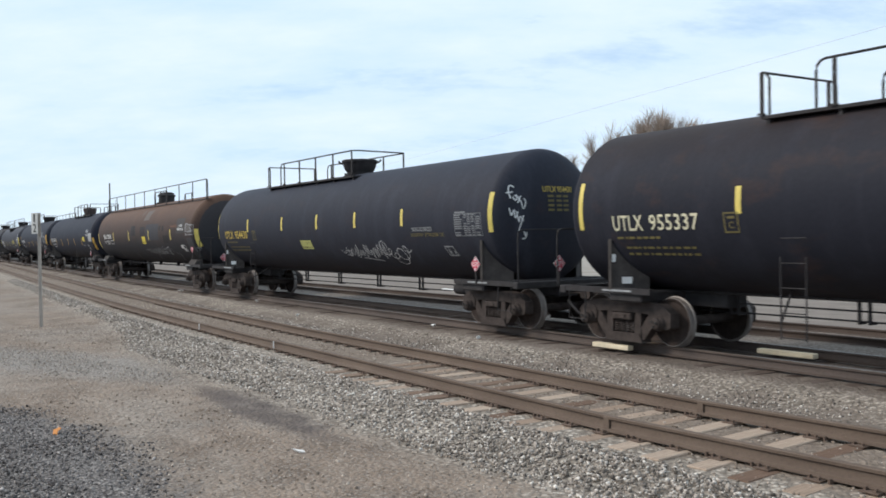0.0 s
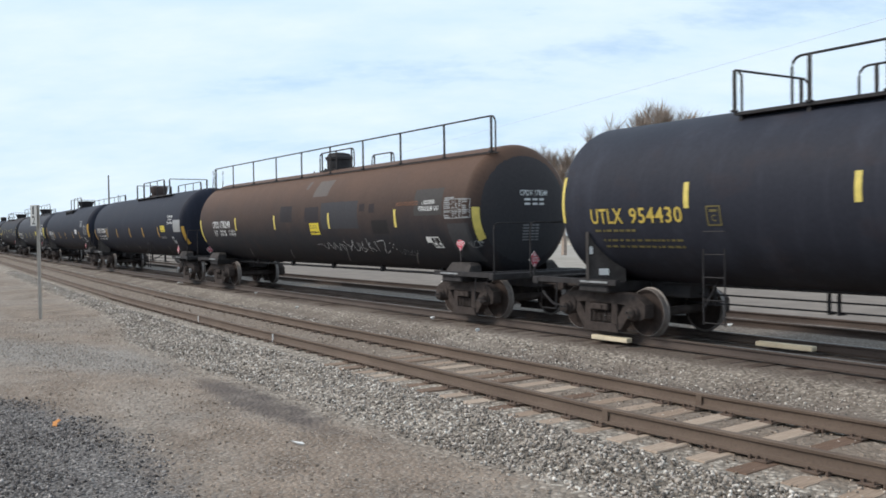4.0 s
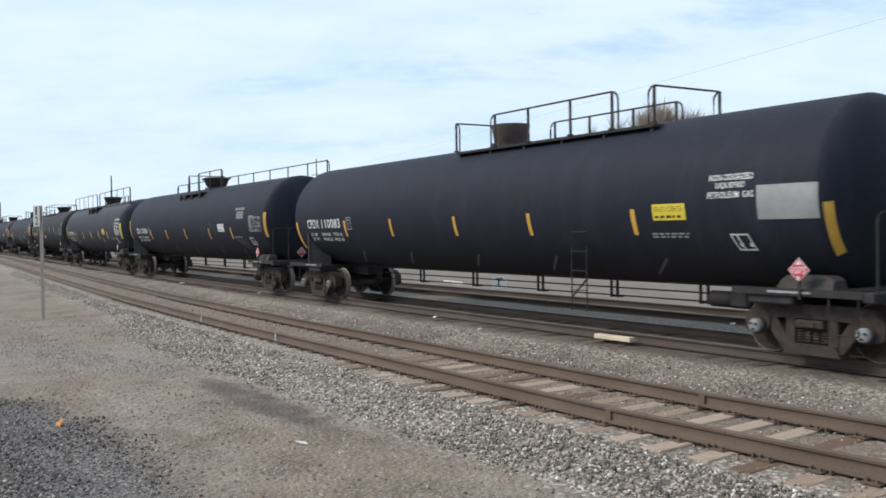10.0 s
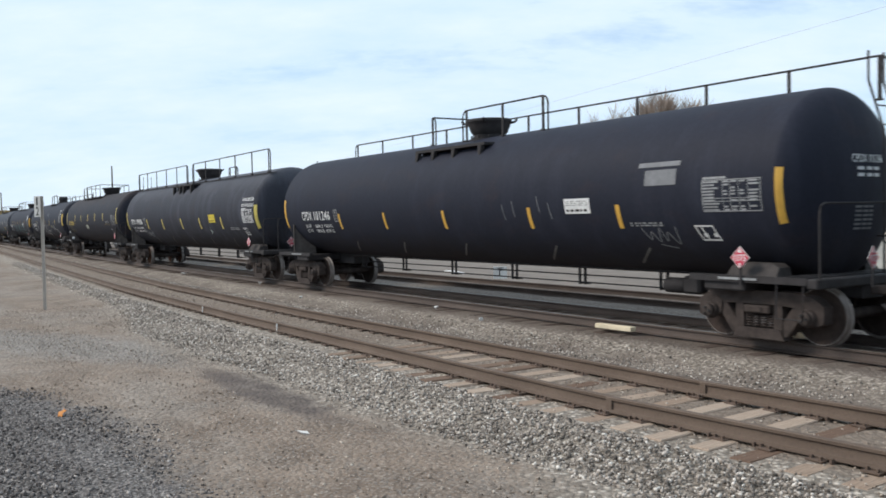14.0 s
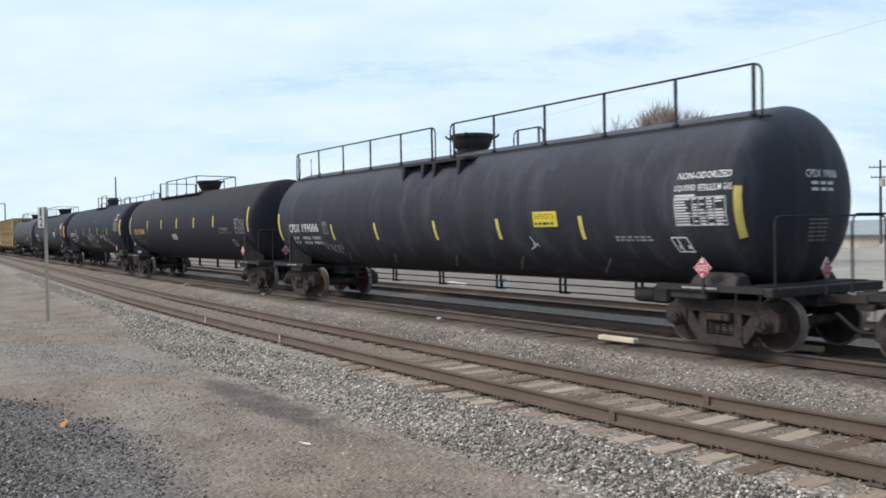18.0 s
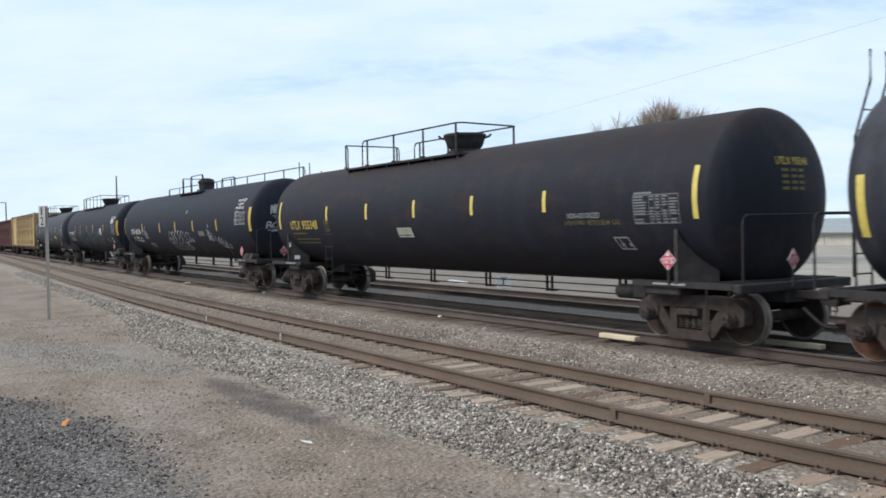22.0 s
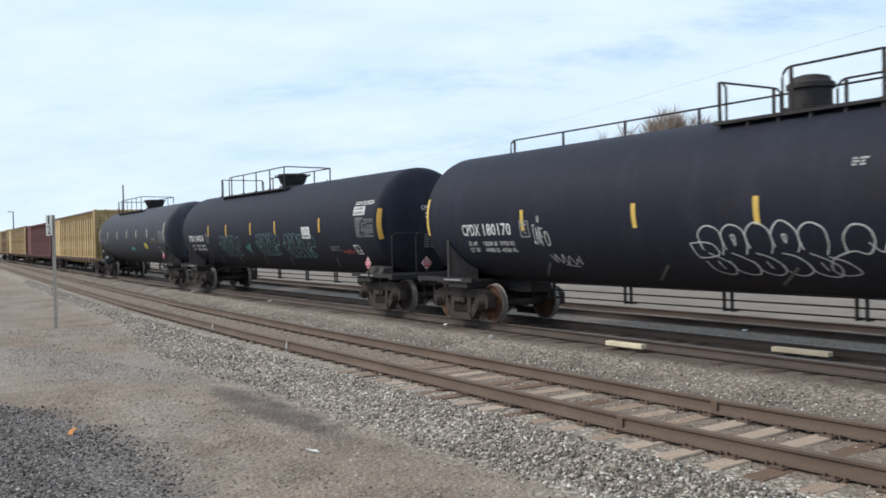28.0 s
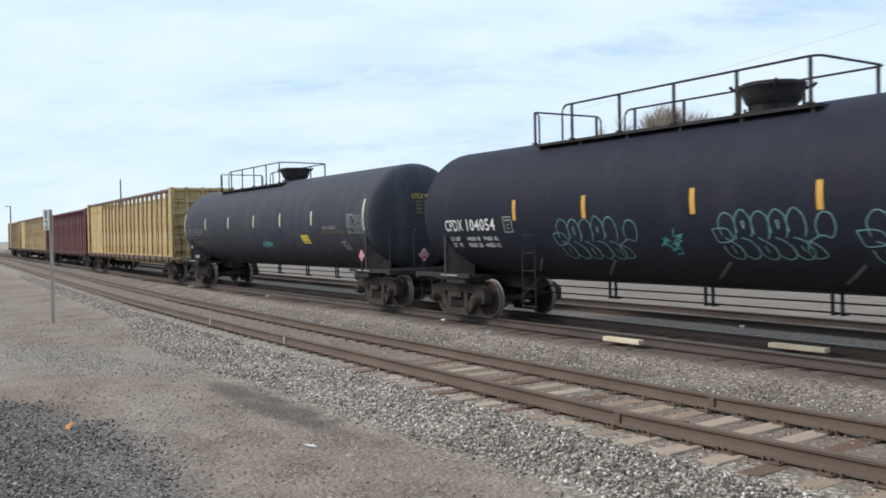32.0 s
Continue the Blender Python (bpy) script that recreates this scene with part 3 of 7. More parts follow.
def make_track(tag, yc, zt, x0, x1, rail_mat, head, tie_mat, label, detail, near):
    """A track of two rails on ties. near: the stretch whose ties and plates are pieces of their own."""
    tr = tagged(new("track_" + tag), label, "railway track", kind="structure")
    rm = rail_mesh(12.0, rail_mat, head)
    for s in (-1, 1):
        x = x0
        while x < x1:
            off, end = (swing(x + 0.01), swing(x + 12.0)) if detail else (curve(x), curve(x + 12.0))
            turn = 4.2 if detail and x > -8 else math.degrees(math.atan2(end - off, 12.0)) if x < -20 else 0.16 if detail else 0
            part("rail", rm, None, tr, "", pose(x, yc + s * 0.7525 + off, zt, 0, 0, turn))
            x += 12.004
    tm, pm, am = tie_mesh(tie_mat), plate_mesh(), anchor_mesh()
    rnd = random.Random(5 + int(yc * 10))
    x = x1
    far = bmesh.new()
    while x > x0:
        turn = rnd.uniform(-1.2, 1.2)
        dz, dy = rnd.uniform(-0.012, 0.004), rnd.uniform(-0.05, 0.05)
        off = swing(x) if detail else curve(x)
        if detail and x < -13:
            dz -= min(0.05, (-13 - x) * 0.012)
        if near[0] < x < near[1]:
            part("tie", tm, None, tr, "", pose(x, yc + dy + off, zt - 0.19 + dz, 0, 0, turn + (4.2 if x > -9 and off > 0.03 else 0)))
            if detail:
                for s in (-1, 1):
                    part("tie_plate", pm, None, tr, "", pose(x, yc + s * 0.7525 + off, zt - 0.188))
                    if rnd.random() < 0.6:
                        part("rail_anchor", am, None, tr, "", pose(x + rnd.choice((-0.14, 0.14)), yc + s * 0.7525 + off, zt))
        else:
            box(far, x - 0.115, x + 0.115, yc + off - 1.29 + dy, yc + off + 1.29 + dy, zt - 0.36, zt - 0.19 + dz)
        x -= 0.508
    f = part("far_ties", far, tie_mat, tr)
    f["kind"] = "stuff"
    return tr


def make_stones(name, count, region, size, mat, label, seed):
    """Loose broken stones: small rough solids, joined. region gives x, y for a random pair."""
    rng = np.random.default_rng(seed)
    ico = np.array([(-1, -1, -1), (1, -1, -1), (1, 1, -1), (-1, 1, -1), (-1, -1, 1), (1, -1, 1), (1, 1, 1), (-1, 1, 1)], float) * 0.62
    fac = np.array([(0, 2, 1), (0, 3, 2), (4, 5, 6), (4, 6, 7), (0, 1, 5), (0, 5, 4), (1, 2, 6), (1, 6, 5), (2, 3, 7), (2, 7, 6), (3, 0, 4), (3, 4, 7)])
    xy = region(rng, count)
    xy[:, 1] += np.where(xy[:, 0] < -16, 0.0011 * (xy[:, 0] + 16) ** 2, 0.0) - np.where(xy[:, 0] < -38, 0.0011 * (xy[:, 0] + 38) ** 2, 0.0)
    n = len(xy)
    sz = size[0] + (size[1] - size[0]) * rng.random(n) ** 2.8
    v = ico[None] * (0.30 + 0.95 * rng.random((n, 8, 3)))
    v = v * (rng.uniform(0.65, 1.35, (n, 1, 3)) * np.array([1, 1, 0.85])) * sz[:, None, None] / 2
    a = rng.random(n) * math.tau
    ca, sa = np.cos(a)[:, None], np.sin(a)[:, None]
    v[:, :, 0], v[:, :, 1] = v[:, :, 0] * ca - v[:, :, 1] * sa, v[:, :, 0] * sa + v[:, :, 1] * ca
    tilt = rng.normal(0, 0.45, n)
    ct, st = np.cos(tilt)[:, None], np.sin(tilt)[:, None]
    v[:, :, 1], v[:, :, 2] = v[:, :, 1] * ct - v[:, :, 2] * st, v[:, :, 1] * st + v[:, :, 2] * ct
    v[:, :, 0] += xy[:, 0:1]
    v[:, :, 1] += xy[:, 1:2]
    v[:, :, 2] += (xy[:, 2] + sz * 0.16)[:, None]
    f = (fac[None] + (np.arange(n) * 8)[:, None, None]).reshape(-1, 3)
    me = bpy.data.meshes.new(name)
    me.vertices.add(n * 8)
    me.vertices.foreach_set("co", v.reshape(-1))
    me.loops.add(len(f) * 3)
    me.loops.foreach_set("vertex_index", f.reshape(-1))
    me.polygons.add(len(f))
    me.polygons.foreach_set("loop_start", np.arange(len(f)) * 3)
    me.polygons.foreach_set("loop_total", np.full(len(f), 3))
    me.update(calc_edges=True)
    me.materials.append(mat)
    return tagged(new(name, me), label, "gravel", kind="stuff")


# ---- tank cars ----
RAD, ZC = 1.49, 2.42
WHEEL_R = 0.43
HEAD_D = 0.55


class Ends(float):
    """Half the nominal tank length, with where its front and rear heads really end."""
    front = rear = truck = 0.0


def radius_at(x, half):
    """The tank's radius at x: a cylinder with rounded heads."""
    e = abs(x) - ((half.front if x > 0 else half.rear) - HEAD_D)
    return RAD if e <= 0 else RAD * math.sqrt(max(0.0, 1 - (min(e, HEAD_D) / HEAD_D) ** 2))


def on_tank(x, a, half, lift=0.006):
    """The place on the near side at x and a metres up along the skin from the middle height."""
    r = radius_at(x, half)
    th = a / RAD
    return (x, -(r + lift) * math.cos(th), ZC + (r + lift) * math.sin(th))


def skin(z):
    return RAD * math.asin(max(-1, min(1, (z - ZC) / RAD)))


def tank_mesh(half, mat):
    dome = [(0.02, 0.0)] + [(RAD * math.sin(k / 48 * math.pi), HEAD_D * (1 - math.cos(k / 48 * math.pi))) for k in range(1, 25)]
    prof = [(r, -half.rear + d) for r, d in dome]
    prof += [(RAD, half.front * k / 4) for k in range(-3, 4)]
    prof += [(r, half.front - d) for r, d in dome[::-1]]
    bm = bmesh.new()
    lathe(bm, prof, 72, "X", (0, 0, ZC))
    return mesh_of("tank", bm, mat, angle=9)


def patch(bm, x0, x1, z0, z1, half, lift=0.006, lean=0.0, mat=0):
    """A painted or glued sheet on the tank's skin. lean: how far its top is shifted along."""
    a0, a1 = skin(z0), skin(z1)
    on_dome = max(x1, x1 + lean) > half.front - HEAD_D - 0.02 or min(x0, x0 + lean) < HEAD_D + 0.02 - half.rear
    nx, na = max(1, int((x1 - x0) / (0.03 if on_dome else 0.25))), max(2, int((a1 - a0) / 0.09))
    g = [[bm.verts.new(on_tank(x0 + (x1 - x0) * i / nx + lean * j / na, a0 + (a1 - a0) * j / na, half, lift)) for i in range(nx + 1)] for j in range(na + 1)]
    for j in range(na):
        for i in range(nx):
            bm.faces.new((g[j][i], g[j][i + 1], g[j + 1][i + 1], g[j + 1][i])).material_index = mat


def frame_lines(bm, x0, x1, z0, z1, w, half, lift=0.009, lean=0.0, mat=0):
    k = lean / max(1e-6, z1 - z0)
    patch(bm, x0, x1, z0, z0 + w, half, lift, k * w, mat)
    patch(bm, x0 + lean - k * w, x1 + lean - k * w, z1 - w, z1, half, lift, k * w, mat)
    patch(bm, x0, x0 + w, z0, z1, half, lift, lean, mat)
    patch(bm, x1 - w, x1, z0, z1, half, lift, lean, mat)


def letters(text, size=1.0):
    """Flat letters as plain lists of points and faces, from the built-in font; lower left corner at 0, 0."""
    cu = bpy.data.curves.new("letters", "FONT")
    cu.body, cu.size, cu.resolution_u, cu.space_character = text, size, 2, 1.05
    cu.offset = 0.012 * size
    ob = bpy.data.objects.new("letters", cu)
    me = ob.to_mesh()
    vs = [tuple(v.co) for v in me.vertices]
    fs = [tuple(p.vertices) for p in me.polygons]
    ob.to_mesh_clear()
    bpy.data.objects.remove(ob)
    bpy.data.curves.remove(cu)
    x0, y0 = min(v[0] for v in vs), min(v[1] for v in vs)
    return [(v[0] - x0, v[1] - y0) for v in vs], fs


def lettering(bm, text, x0, x1, z0, z1, half, lift=0.010, mat=0, place=None):
    """Words stretched to fill x0..x1 and z0..z1 on the tank's skin."""
    vs, fs = letters(text)
    w, h = max(v[0] for v in vs), max(v[1] for v in vs)
    a0, a1 = skin(z0), skin(z1)
    t = bmesh.new()
    pts = [t.verts.new((v[0] / w, v[1] / h, 0)) for v in vs]
    for f in fs:
        try:
            t.faces.new([pts[i] for i in f])
        except ValueError:
            pass
    for k in (0.25, 0.5, 0.75):
        bmesh.ops.bisect_plane(t, geom=t.verts[:] + t.edges[:] + t.faces[:], plane_co=(0, k, 0), plane_no=(0, 1, 0))
    t.verts.index_update()
    put = place or (lambda u, v: on_tank(x0 + (x1 - x0) * u, a0 + (a1 - a0) * v, half, lift))
    new_vs = [bm.verts.new(put(v.co.x, v.co.y)) for v in t.verts]
    for f in t.faces:
        try:
            bm.faces.new([new_vs[v.index] for v in f.verts]).material_index = mat
        except ValueError:
            pass
    t.free()


def stroke(bm, pts, w, half, lift=0.008, mat=0, place=None):
    """A spray-can line along (x, a) points on the tank's skin."""
    prev = None
    fine = [pts[0]]
    for (xa, aa), (xb, ab) in zip(pts, pts[1:]):
        n = max(1, int(math.hypot(xb - xa, ab - aa) / 0.10))
        fine += [(xa + (xb - xa) * k / n, aa + (ab - aa) * k / n) for k in range(1, n + 1)]
    pts = fine
    for i, (x, a) in enumerate(pts):
        x2, a2 = pts[min(i + 1, len(pts) - 1)]
        x1, a1 = pts[max(i - 1, 0)]
        dx, da = x2 - x1, a2 - a1
        d = math.hypot(dx, da) or 1
        nx, na = -da / d * w / 2, dx / d * w / 2
        put = place or (lambda u, v: on_tank(u, v, half, lift))
        pair = (bm.verts.new(put(x + nx, a + na)), bm.verts.new(put(x - nx, a - na)))
        if prev:
            bm.faces.new((prev[0], prev[1], pair[1], pair[0])).material_index = mat
        prev = pair


def curve_through(pts, n=7):
    """A smooth line through points."""
    out = []
    for i in range(len(pts) - 1):
        p0, p1, p2, p3 = pts[max(i - 1, 0)], pts[i], pts[i + 1], pts[min(i + 2, len(pts) - 1)]
        for k in range(n):
            t = k / n
            out.append(tuple(0.5 * (2 * b + (c - a) * t + (2 * a - 5 * b + 4 * c - d) * t * t + (3 * b - a - 3 * c + d) * t ** 3) for a, b, c, d in zip(p0, p1, p2, p3)))
    return out + [pts[-1]]


def throw_up(bm, lobes, x0, x1, z0, z1, half, w, seed, tail=True):
    """A sprayed bubble piece: a square-ended block, tall rounded lobes above, bulging ones below, and a loop that trails off."""
    rnd = random.Random(seed)
    a0, a1 = skin(z0), skin(z1)
    ww, hh = x1 - x0, a1 - a0

    def run(pts, n=5):
        stroke(bm, curve_through([(x0 + u * ww, a0 + v * hh) for u, v in pts], n), w, half)

    end = 0.78 if tail else 0.97
    run([(0.0, 0.64), (0.02, 0.42), (0.05, 0.36), (0.16, 0.42), (0.15, 0.60), (0.09, 0.66), (0.0, 0.64)], 3)
    step = (end - 0.06) / lobes
    for k in range(lobes):
        u, j = 0.06 + step * k, rnd.uniform(-0.04, 0.04)
        run([(u + 0.1 * step, 0.55 + j), (u + 0.05 * step, 0.80), (u + 0.45 * step, 0.98 + j), (u + 0.95 * step, 0.86), (u + 1.02 * step, 0.62), (u + 0.85 * step, 0.46 + j)])
        run([(u + 0.25 * step, 0.46), (u + 0.75 * step, 0.38 + j), (u + 1.1 * step, 0.20), (u + 0.95 * step, 0.05 + j), (u + 0.55 * step, 0.0), (u + 0.15 * step, 0.10), (u + 0.0 * step, 0.30)])
        if k % 2:
            run([(u + 0.45 * step, 0.78), (u + 0.52 * step, 0.62 + j), (u + 0.6 * step, 0.76), (u + 0.45 * step, 0.78)], 3)
        else:
            run([(u + 0.5 * step, 0.30), (u + 0.62 * step, 0.16 + j)], 3)
    if tail:
        run([(0.76, 0.40), (0.84, 0.30), (0.88, 0.10), (0.80, 0.03), (0.75, 0.14), (0.78, 0.36), (0.86, 0.48)])
        run([(0.86, 0.48), (0.86, 0.72), (0.91, 0.90), (0.98, 0.86), (1.0, 0.66), (0.96, 0.46), (0.90, 0.50), (0.86, 0.48)])


def star_tag(bm, x0, x1, z0, z1, half, w, seed):
    """A dense knot of short sprayed zigzags."""
    rnd = random.Random(seed)
    a0, a1 = skin(z0), skin(z1)
    for k in range(7):
        u, v = rnd.uniform(0.15, 0.75), rnd.uniform(0.25, 0.7)
        pts = [(x0 + (x1 - x0) * (u + rnd.uniform(-0.2, 0.25)), a0 + (a1 - a0) * (v + rnd.uniform(-0.3, 0.3))) for _ in range(4)]
        stroke(bm, pts, w, half)


def hand_info(bm, x0, a0, k, half, w, lean=0.0):
    """The sprayed capitals INFO, k high, with a ringed dot over the second."""
    for ln in ([(0.0, 0.95), (0.34, 1.0)], [(0.16, 1.0), (0.16, 0.05)], [(0.0, 0.05), (0.36, 0.0)],
               [(0.48, 0.0), (0.50, 0.95), (0.82, 0.05), (0.86, 1.0)], [(1.02, 0.0), (1.02, 0.95), (1.36, 1.0)], [(1.02, 0.52), (1.28, 0.55)]):
        stroke(bm, [(x0 + (u * 0.62 + lean * (v - 1)) * k, a0 + (v - 0.16 * u) * k) for u, v in ln], w, half)
    for cu, cv, r in ((1.66, 0.40, 0.30), (0.86, 1.28, 0.12)):
        ring = [(x0 + ((cu + math.cos(q * 0.7) * r * 0.85) * 0.62) * k, a0 + (cv + math.sin(q * 0.7) * r * 1.3 - 0.16 * cu + 0.1) * k) for q in range(10)]
        stroke(bm, ring, w, half)


def scrawl(bm, x0, x1, z0, z1, half, seed, turns=14, w=0.022, kind="zigzag"):
    """Graffiti: one running hand, a row of loops, or fat outlined letters."""
    rnd = random.Random(seed)
    a0, a1 = skin(z0), skin(z1)
    h = a1 - a0
    lines = []
    if kind == "zigzag":
        pts = []
        for i in range(turns):
            u = i / (turns - 1)
            pts.append((x0 + (x1 - x0) * u + rnd.uniform(-0.05, 0.05), a0 + h * (rnd.uniform(0.0, 0.35) if i % 2 else rnd.uniform(0.6, 1.0))))
        lines.append(curve_through(pts, 5))
        lines.append([(x0 + (x1 - x0) * 0.35, a0 + h * 0.1), (x0 + (x1 - x0) * 0.55, a0 + h * 0.02), (x0 + (x1 - x0) * 0.8, a0 - h * 0.08)])
    elif kind == "loops":
        k = (x1 - x0) / turns
        for i in range(turns):
            cx = x0 + k * (i + 0.5)
            pts = [(cx + math.cos(t * 2.3 + i) * k * rnd.uniform(0.4, 0.95), a0 + h * (0.5 + 0.5 * math.sin(t * 2.9 + i * 1.7) * rnd.uniform(0.6, 1.0))) for t in range(7)]
            lines.append(curve_through(pts, 5))
    elif kind == "swirl":
        pts = []
        for i in range(turns * 9):
            u = i / (turns * 9 - 1)
            th = math.tau * turns * u
            r = h * 0.36 * (0.75 + 0.35 * math.sin(th * 0.31 + seed))
            pts.append((x0 + (x1 - x0) * (0.08 + 0.84 * u) + r * 1.1 * math.cos(th), a0 + h * (0.5 + 0.22 * math.sin(th * 0.23 + 1)) + r * math.sin(th)))
        lines.append(pts)
    for ln in lines:
        stroke(bm, ln, w, half)


def bars(bm, x0, x1, z0, z1, rows, half, seed, mat=0, lift=0.009, fill=0.6):
    """Rows of unreadable small print."""
    rnd = random.Random(seed)
    step = (z1 - z0) / rows
    for r in range(rows):
        x = x0
        while x < x1 - 0.04:
            w = min(rnd.uniform(0.05, 0.15), x1 - x)
            patch(bm, x, x + w, z0 + r * step, z0 + r * step + step * fill, half, lift, 0, mat)
            x += w + rnd.uniform(0.025, 0.06)


# shared running gear
def side_frame_mesh():
    """A heavy cast side frame: arched top, thick sloping struts with small windows, spring seat and two journal boxes. Centred on the truck's middle."""
    bm = bmesh.new()
    for s in (-1, 1):
        prism(bm, [(s * x, z) for x, z in ((1.14, 0.60), (1.14, 0.36), (1.05, 0.32), (0.80, 0.32), (0.71, 0.42), (0.69, 0.60), (0.78, 0.68), (1.04, 0.68))][::s], -0.12, 0.10)
        prism(bm, [(s * x, z) for x, z in ((0.80, 0.66), (0.78, 0.46), (0.52, 0.12), (0.30, 0.06), (0.28, 0.22), (0.40, 0.28), (0.60, 0.56))][::s], -0.09, 0.09)
        prism(bm, [(s * x, z) for x, z in ((0.27, 0.16), (0.44, 0.16), (0.42, 0.64), (0.29, 0.64))][::-s], -0.10, 0.10)
        lathe(bm, [(0.125, -0.18), (0.14, -0.15), (0.14, -0.10)], 16, "Y", (s * 0.89, 0, 0.43))
        box(bm, s * 0.62 - 0.07, s * 0.62 + 0.07, -0.105, -0.085, 0.63, 0.69, 0.006)
    prism(bm, [(-1.06, 0.66), (-0.78, 0.55), (-0.42, 0.58), (0.42, 0.58), (0.78, 0.55), (1.06, 0.66), (0.94, 0.74), (0.55, 0.79), (-0.55, 0.79), (-0.94, 0.74)], -0.11, 0.11)
    prism(bm, [(-0.48, 0.05), (0.48, 0.05), (0.40, 0.21), (-0.40, 0.21)], -0.12, 0.12)
    box(bm, -0.24, 0.24, -0.16, 0.0, 0.44, 0.565, 0.02)
    box(bm, -0.10, 0.10, -0.185, -0.155, 0.46, 0.545, 0.008)
    for v in bm.verts:
        v.co.y += 0.008 * math.sin(v.co.x * 9 + v.co.z * 5)
    bmesh.ops.recalc_face_normals(bm, faces=bm.faces[:])
    return mesh_of("side_frame", bm, M_FRAME)


def spring_mesh():
    bm = bmesh.new()
    pts = [(math.cos(k * 0.7) * 0.055, math.sin(k * 0.7) * 0.055, 0.215 + k * 0.0043) for k in range(52)]
    tube(bm, pts, 0.014, 5)
    return mesh_of("coil_spring", bm, M_FRAME)


def wheel_mesh(mat):
    """One wheel, its flange on the inner side (towards +y)."""
    bm = bmesh.new()
    prof = [(0.03, -0.085), (0.13, -0.085), (0.15, -0.06), (0.19, -0.035), (0.35, -0.03), (0.38, -0.055), (0.416, -0.065)]
    lathe(bm, prof + [(0.416, 0.055), (0.36, 0.04), (0.20, 0.03), (0.15, 0.06), (0.03, 0.06)], 36, "Y")
    lathe(bm, [(0.415, -0.067), (WHEEL_R - 0.004, -0.067), (WHEEL_R, -0.055), (WHEEL_R + 0.003, 0.03), (WHEEL_R + 0.028, 0.042), (WHEEL_R + 0.028, 0.056), (0.415, 0.066)], 36, "Y", mat=1, hollow=True)
    return mesh_of("wheel", bm, mat, M_RIM)


def axle_mesh():
    bm = bmesh.new()
    lathe(bm, [(0.07, -1.10), (0.075, -0.95), (0.09, -0.84), (0.085, -0.4), (0.085, 0.4), (0.09, 0.84), (0.075, 0.95), (0.07, 1.10)], 14, "Y")
    return mesh_of("axle", bm, M_FRAME)


def cap_mesh(mat):
    """The bearing's end cap with its three bolts."""
    bm = bmesh.new()
    lathe(bm, [(0.02, -1.262), (0.075, -1.258), (0.10, -1.245), (0.105, -1.16)], 16, "Y")
    for k in range(3):
        a = k * math.tau / 3
        lathe(bm, [(0.020, -1.285), (0.022, -1.25)], 6, "Y", (math.cos(a) * 0.055, 0, math.sin(a) * 0.055), 1)
    return mesh_of("bearing_cap", bm, mat, M_BLACKINK)


ME_FRAME, ME_SPRING, ME_AXLE = side_frame_mesh(), spring_mesh(), axle_mesh()
ME_WHEEL, ME_WHEELRUST = wheel_mesh(M_WHEEL), wheel_mesh(M_WHEELRUST)
ME_CAP, ME_CAPLIGHT = cap_mesh(M_FRAME), cap_mesh(M_WHITEDIM)
WHEELSETS = []


def bolster_mesh():
    bm = bmesh.new()
    box(bm, -0.24, 0.24, -1.0, 1.0, 0.42, 0.62, 0.03)
    box(bm, -0.16, 0.16, -1.17, 1.17, 0.44, 0.56, 0.02)
    lathe(bm, [(0.24, 0.60), (0.26, 0.70)], 20, "Z")
    for s in (-1, 1):
        tube(bm, [(s * 0.50, -0.85, 0.35), (s * 0.50, 0.85, 0.35)], 0.045)
        for y in (-0.75, 0.75):
            box(bm, s * 0.50 - 0.06, s * 0.50 + 0.06, y - 0.06, y + 0.06, 0.22, 0.50, 0.01)
    return mesh_of("bolster", bm, M_FRAME)


ME_BOLSTER = bolster_mesh()


def add_truck(car, x, rusty=False, light_caps=False):
    part("bolster", ME_BOLSTER, None, car, "", pose(x, 0, 0))
    for s in (-1, 1):
        f = part("side_frame", ME_FRAME, None, car, "", pose(x, s * 1.0, 0, 0, 0, 0 if s < 0 else 180))
        if s < 0:
            for dx in (-0.20, -0.07, 0.07, 0.20):
                part("coil_spring", ME_SPRING, None, f, "", pose(dx, -0.04, 0))
    for dx in (-0.89, 0.89):
        ax = part("wheelset", ME_AXLE, None, car, "", pose(x + dx, 0, WHEEL_R))
        part("wheel", ME_WHEELRUST if rusty else ME_WHEEL, None, ax, "", pose(0, -0.7525, 0))
        part("wheel", ME_WHEELRUST if rusty else ME_WHEEL, None, ax, "", pose(0, 0.7525, 0, 0, 0, 180))
        part("bearing_cap", ME_CAPLIGHT if light_caps else ME_CAP, None, ax)
        WHEELSETS.append((ax, x + dx))


def coupler_mesh():
    """A knuckle coupler pointing towards +x from its pocket at 0."""
    bm = bmesh.new()
    box(bm, -0.35, 0.30, -0.07, 0.07, 0.74, 0.88, 0.02)
    prism(bm, [(0.28, 0.68), (0.50, 0.66), (0.56, 0.70), (0.56, 0.93), (0.50, 0.96), (0.28, 0.94)], -0.17, -0.02)
    prism(bm, [(0.28, 0.70), (0.42, 0.70), (0.42, 0.92), (0.28, 0.92)], -0.02, 0.16)
    lathe(bm, [(0.06, 0.66), (0.06, 0.97)], 10, "Z", (0.44, -0.12, 0))
    return mesh_of("coupler", bm, M_FRAME)


ME_COUPLER = coupler_mesh()


def hose_mesh():
    bm = bmesh.new()
    tube(bm, curve_through([(0.05, -0.3, 0.62), (0.22, -0.32, 0.50), (0.40, -0.28, 0.36), (0.58, -0.2, 0.34)], 5), 0.028)
    return mesh_of("air_hose", bm, M_STEEL)


ME_HOSE = hose_mesh()


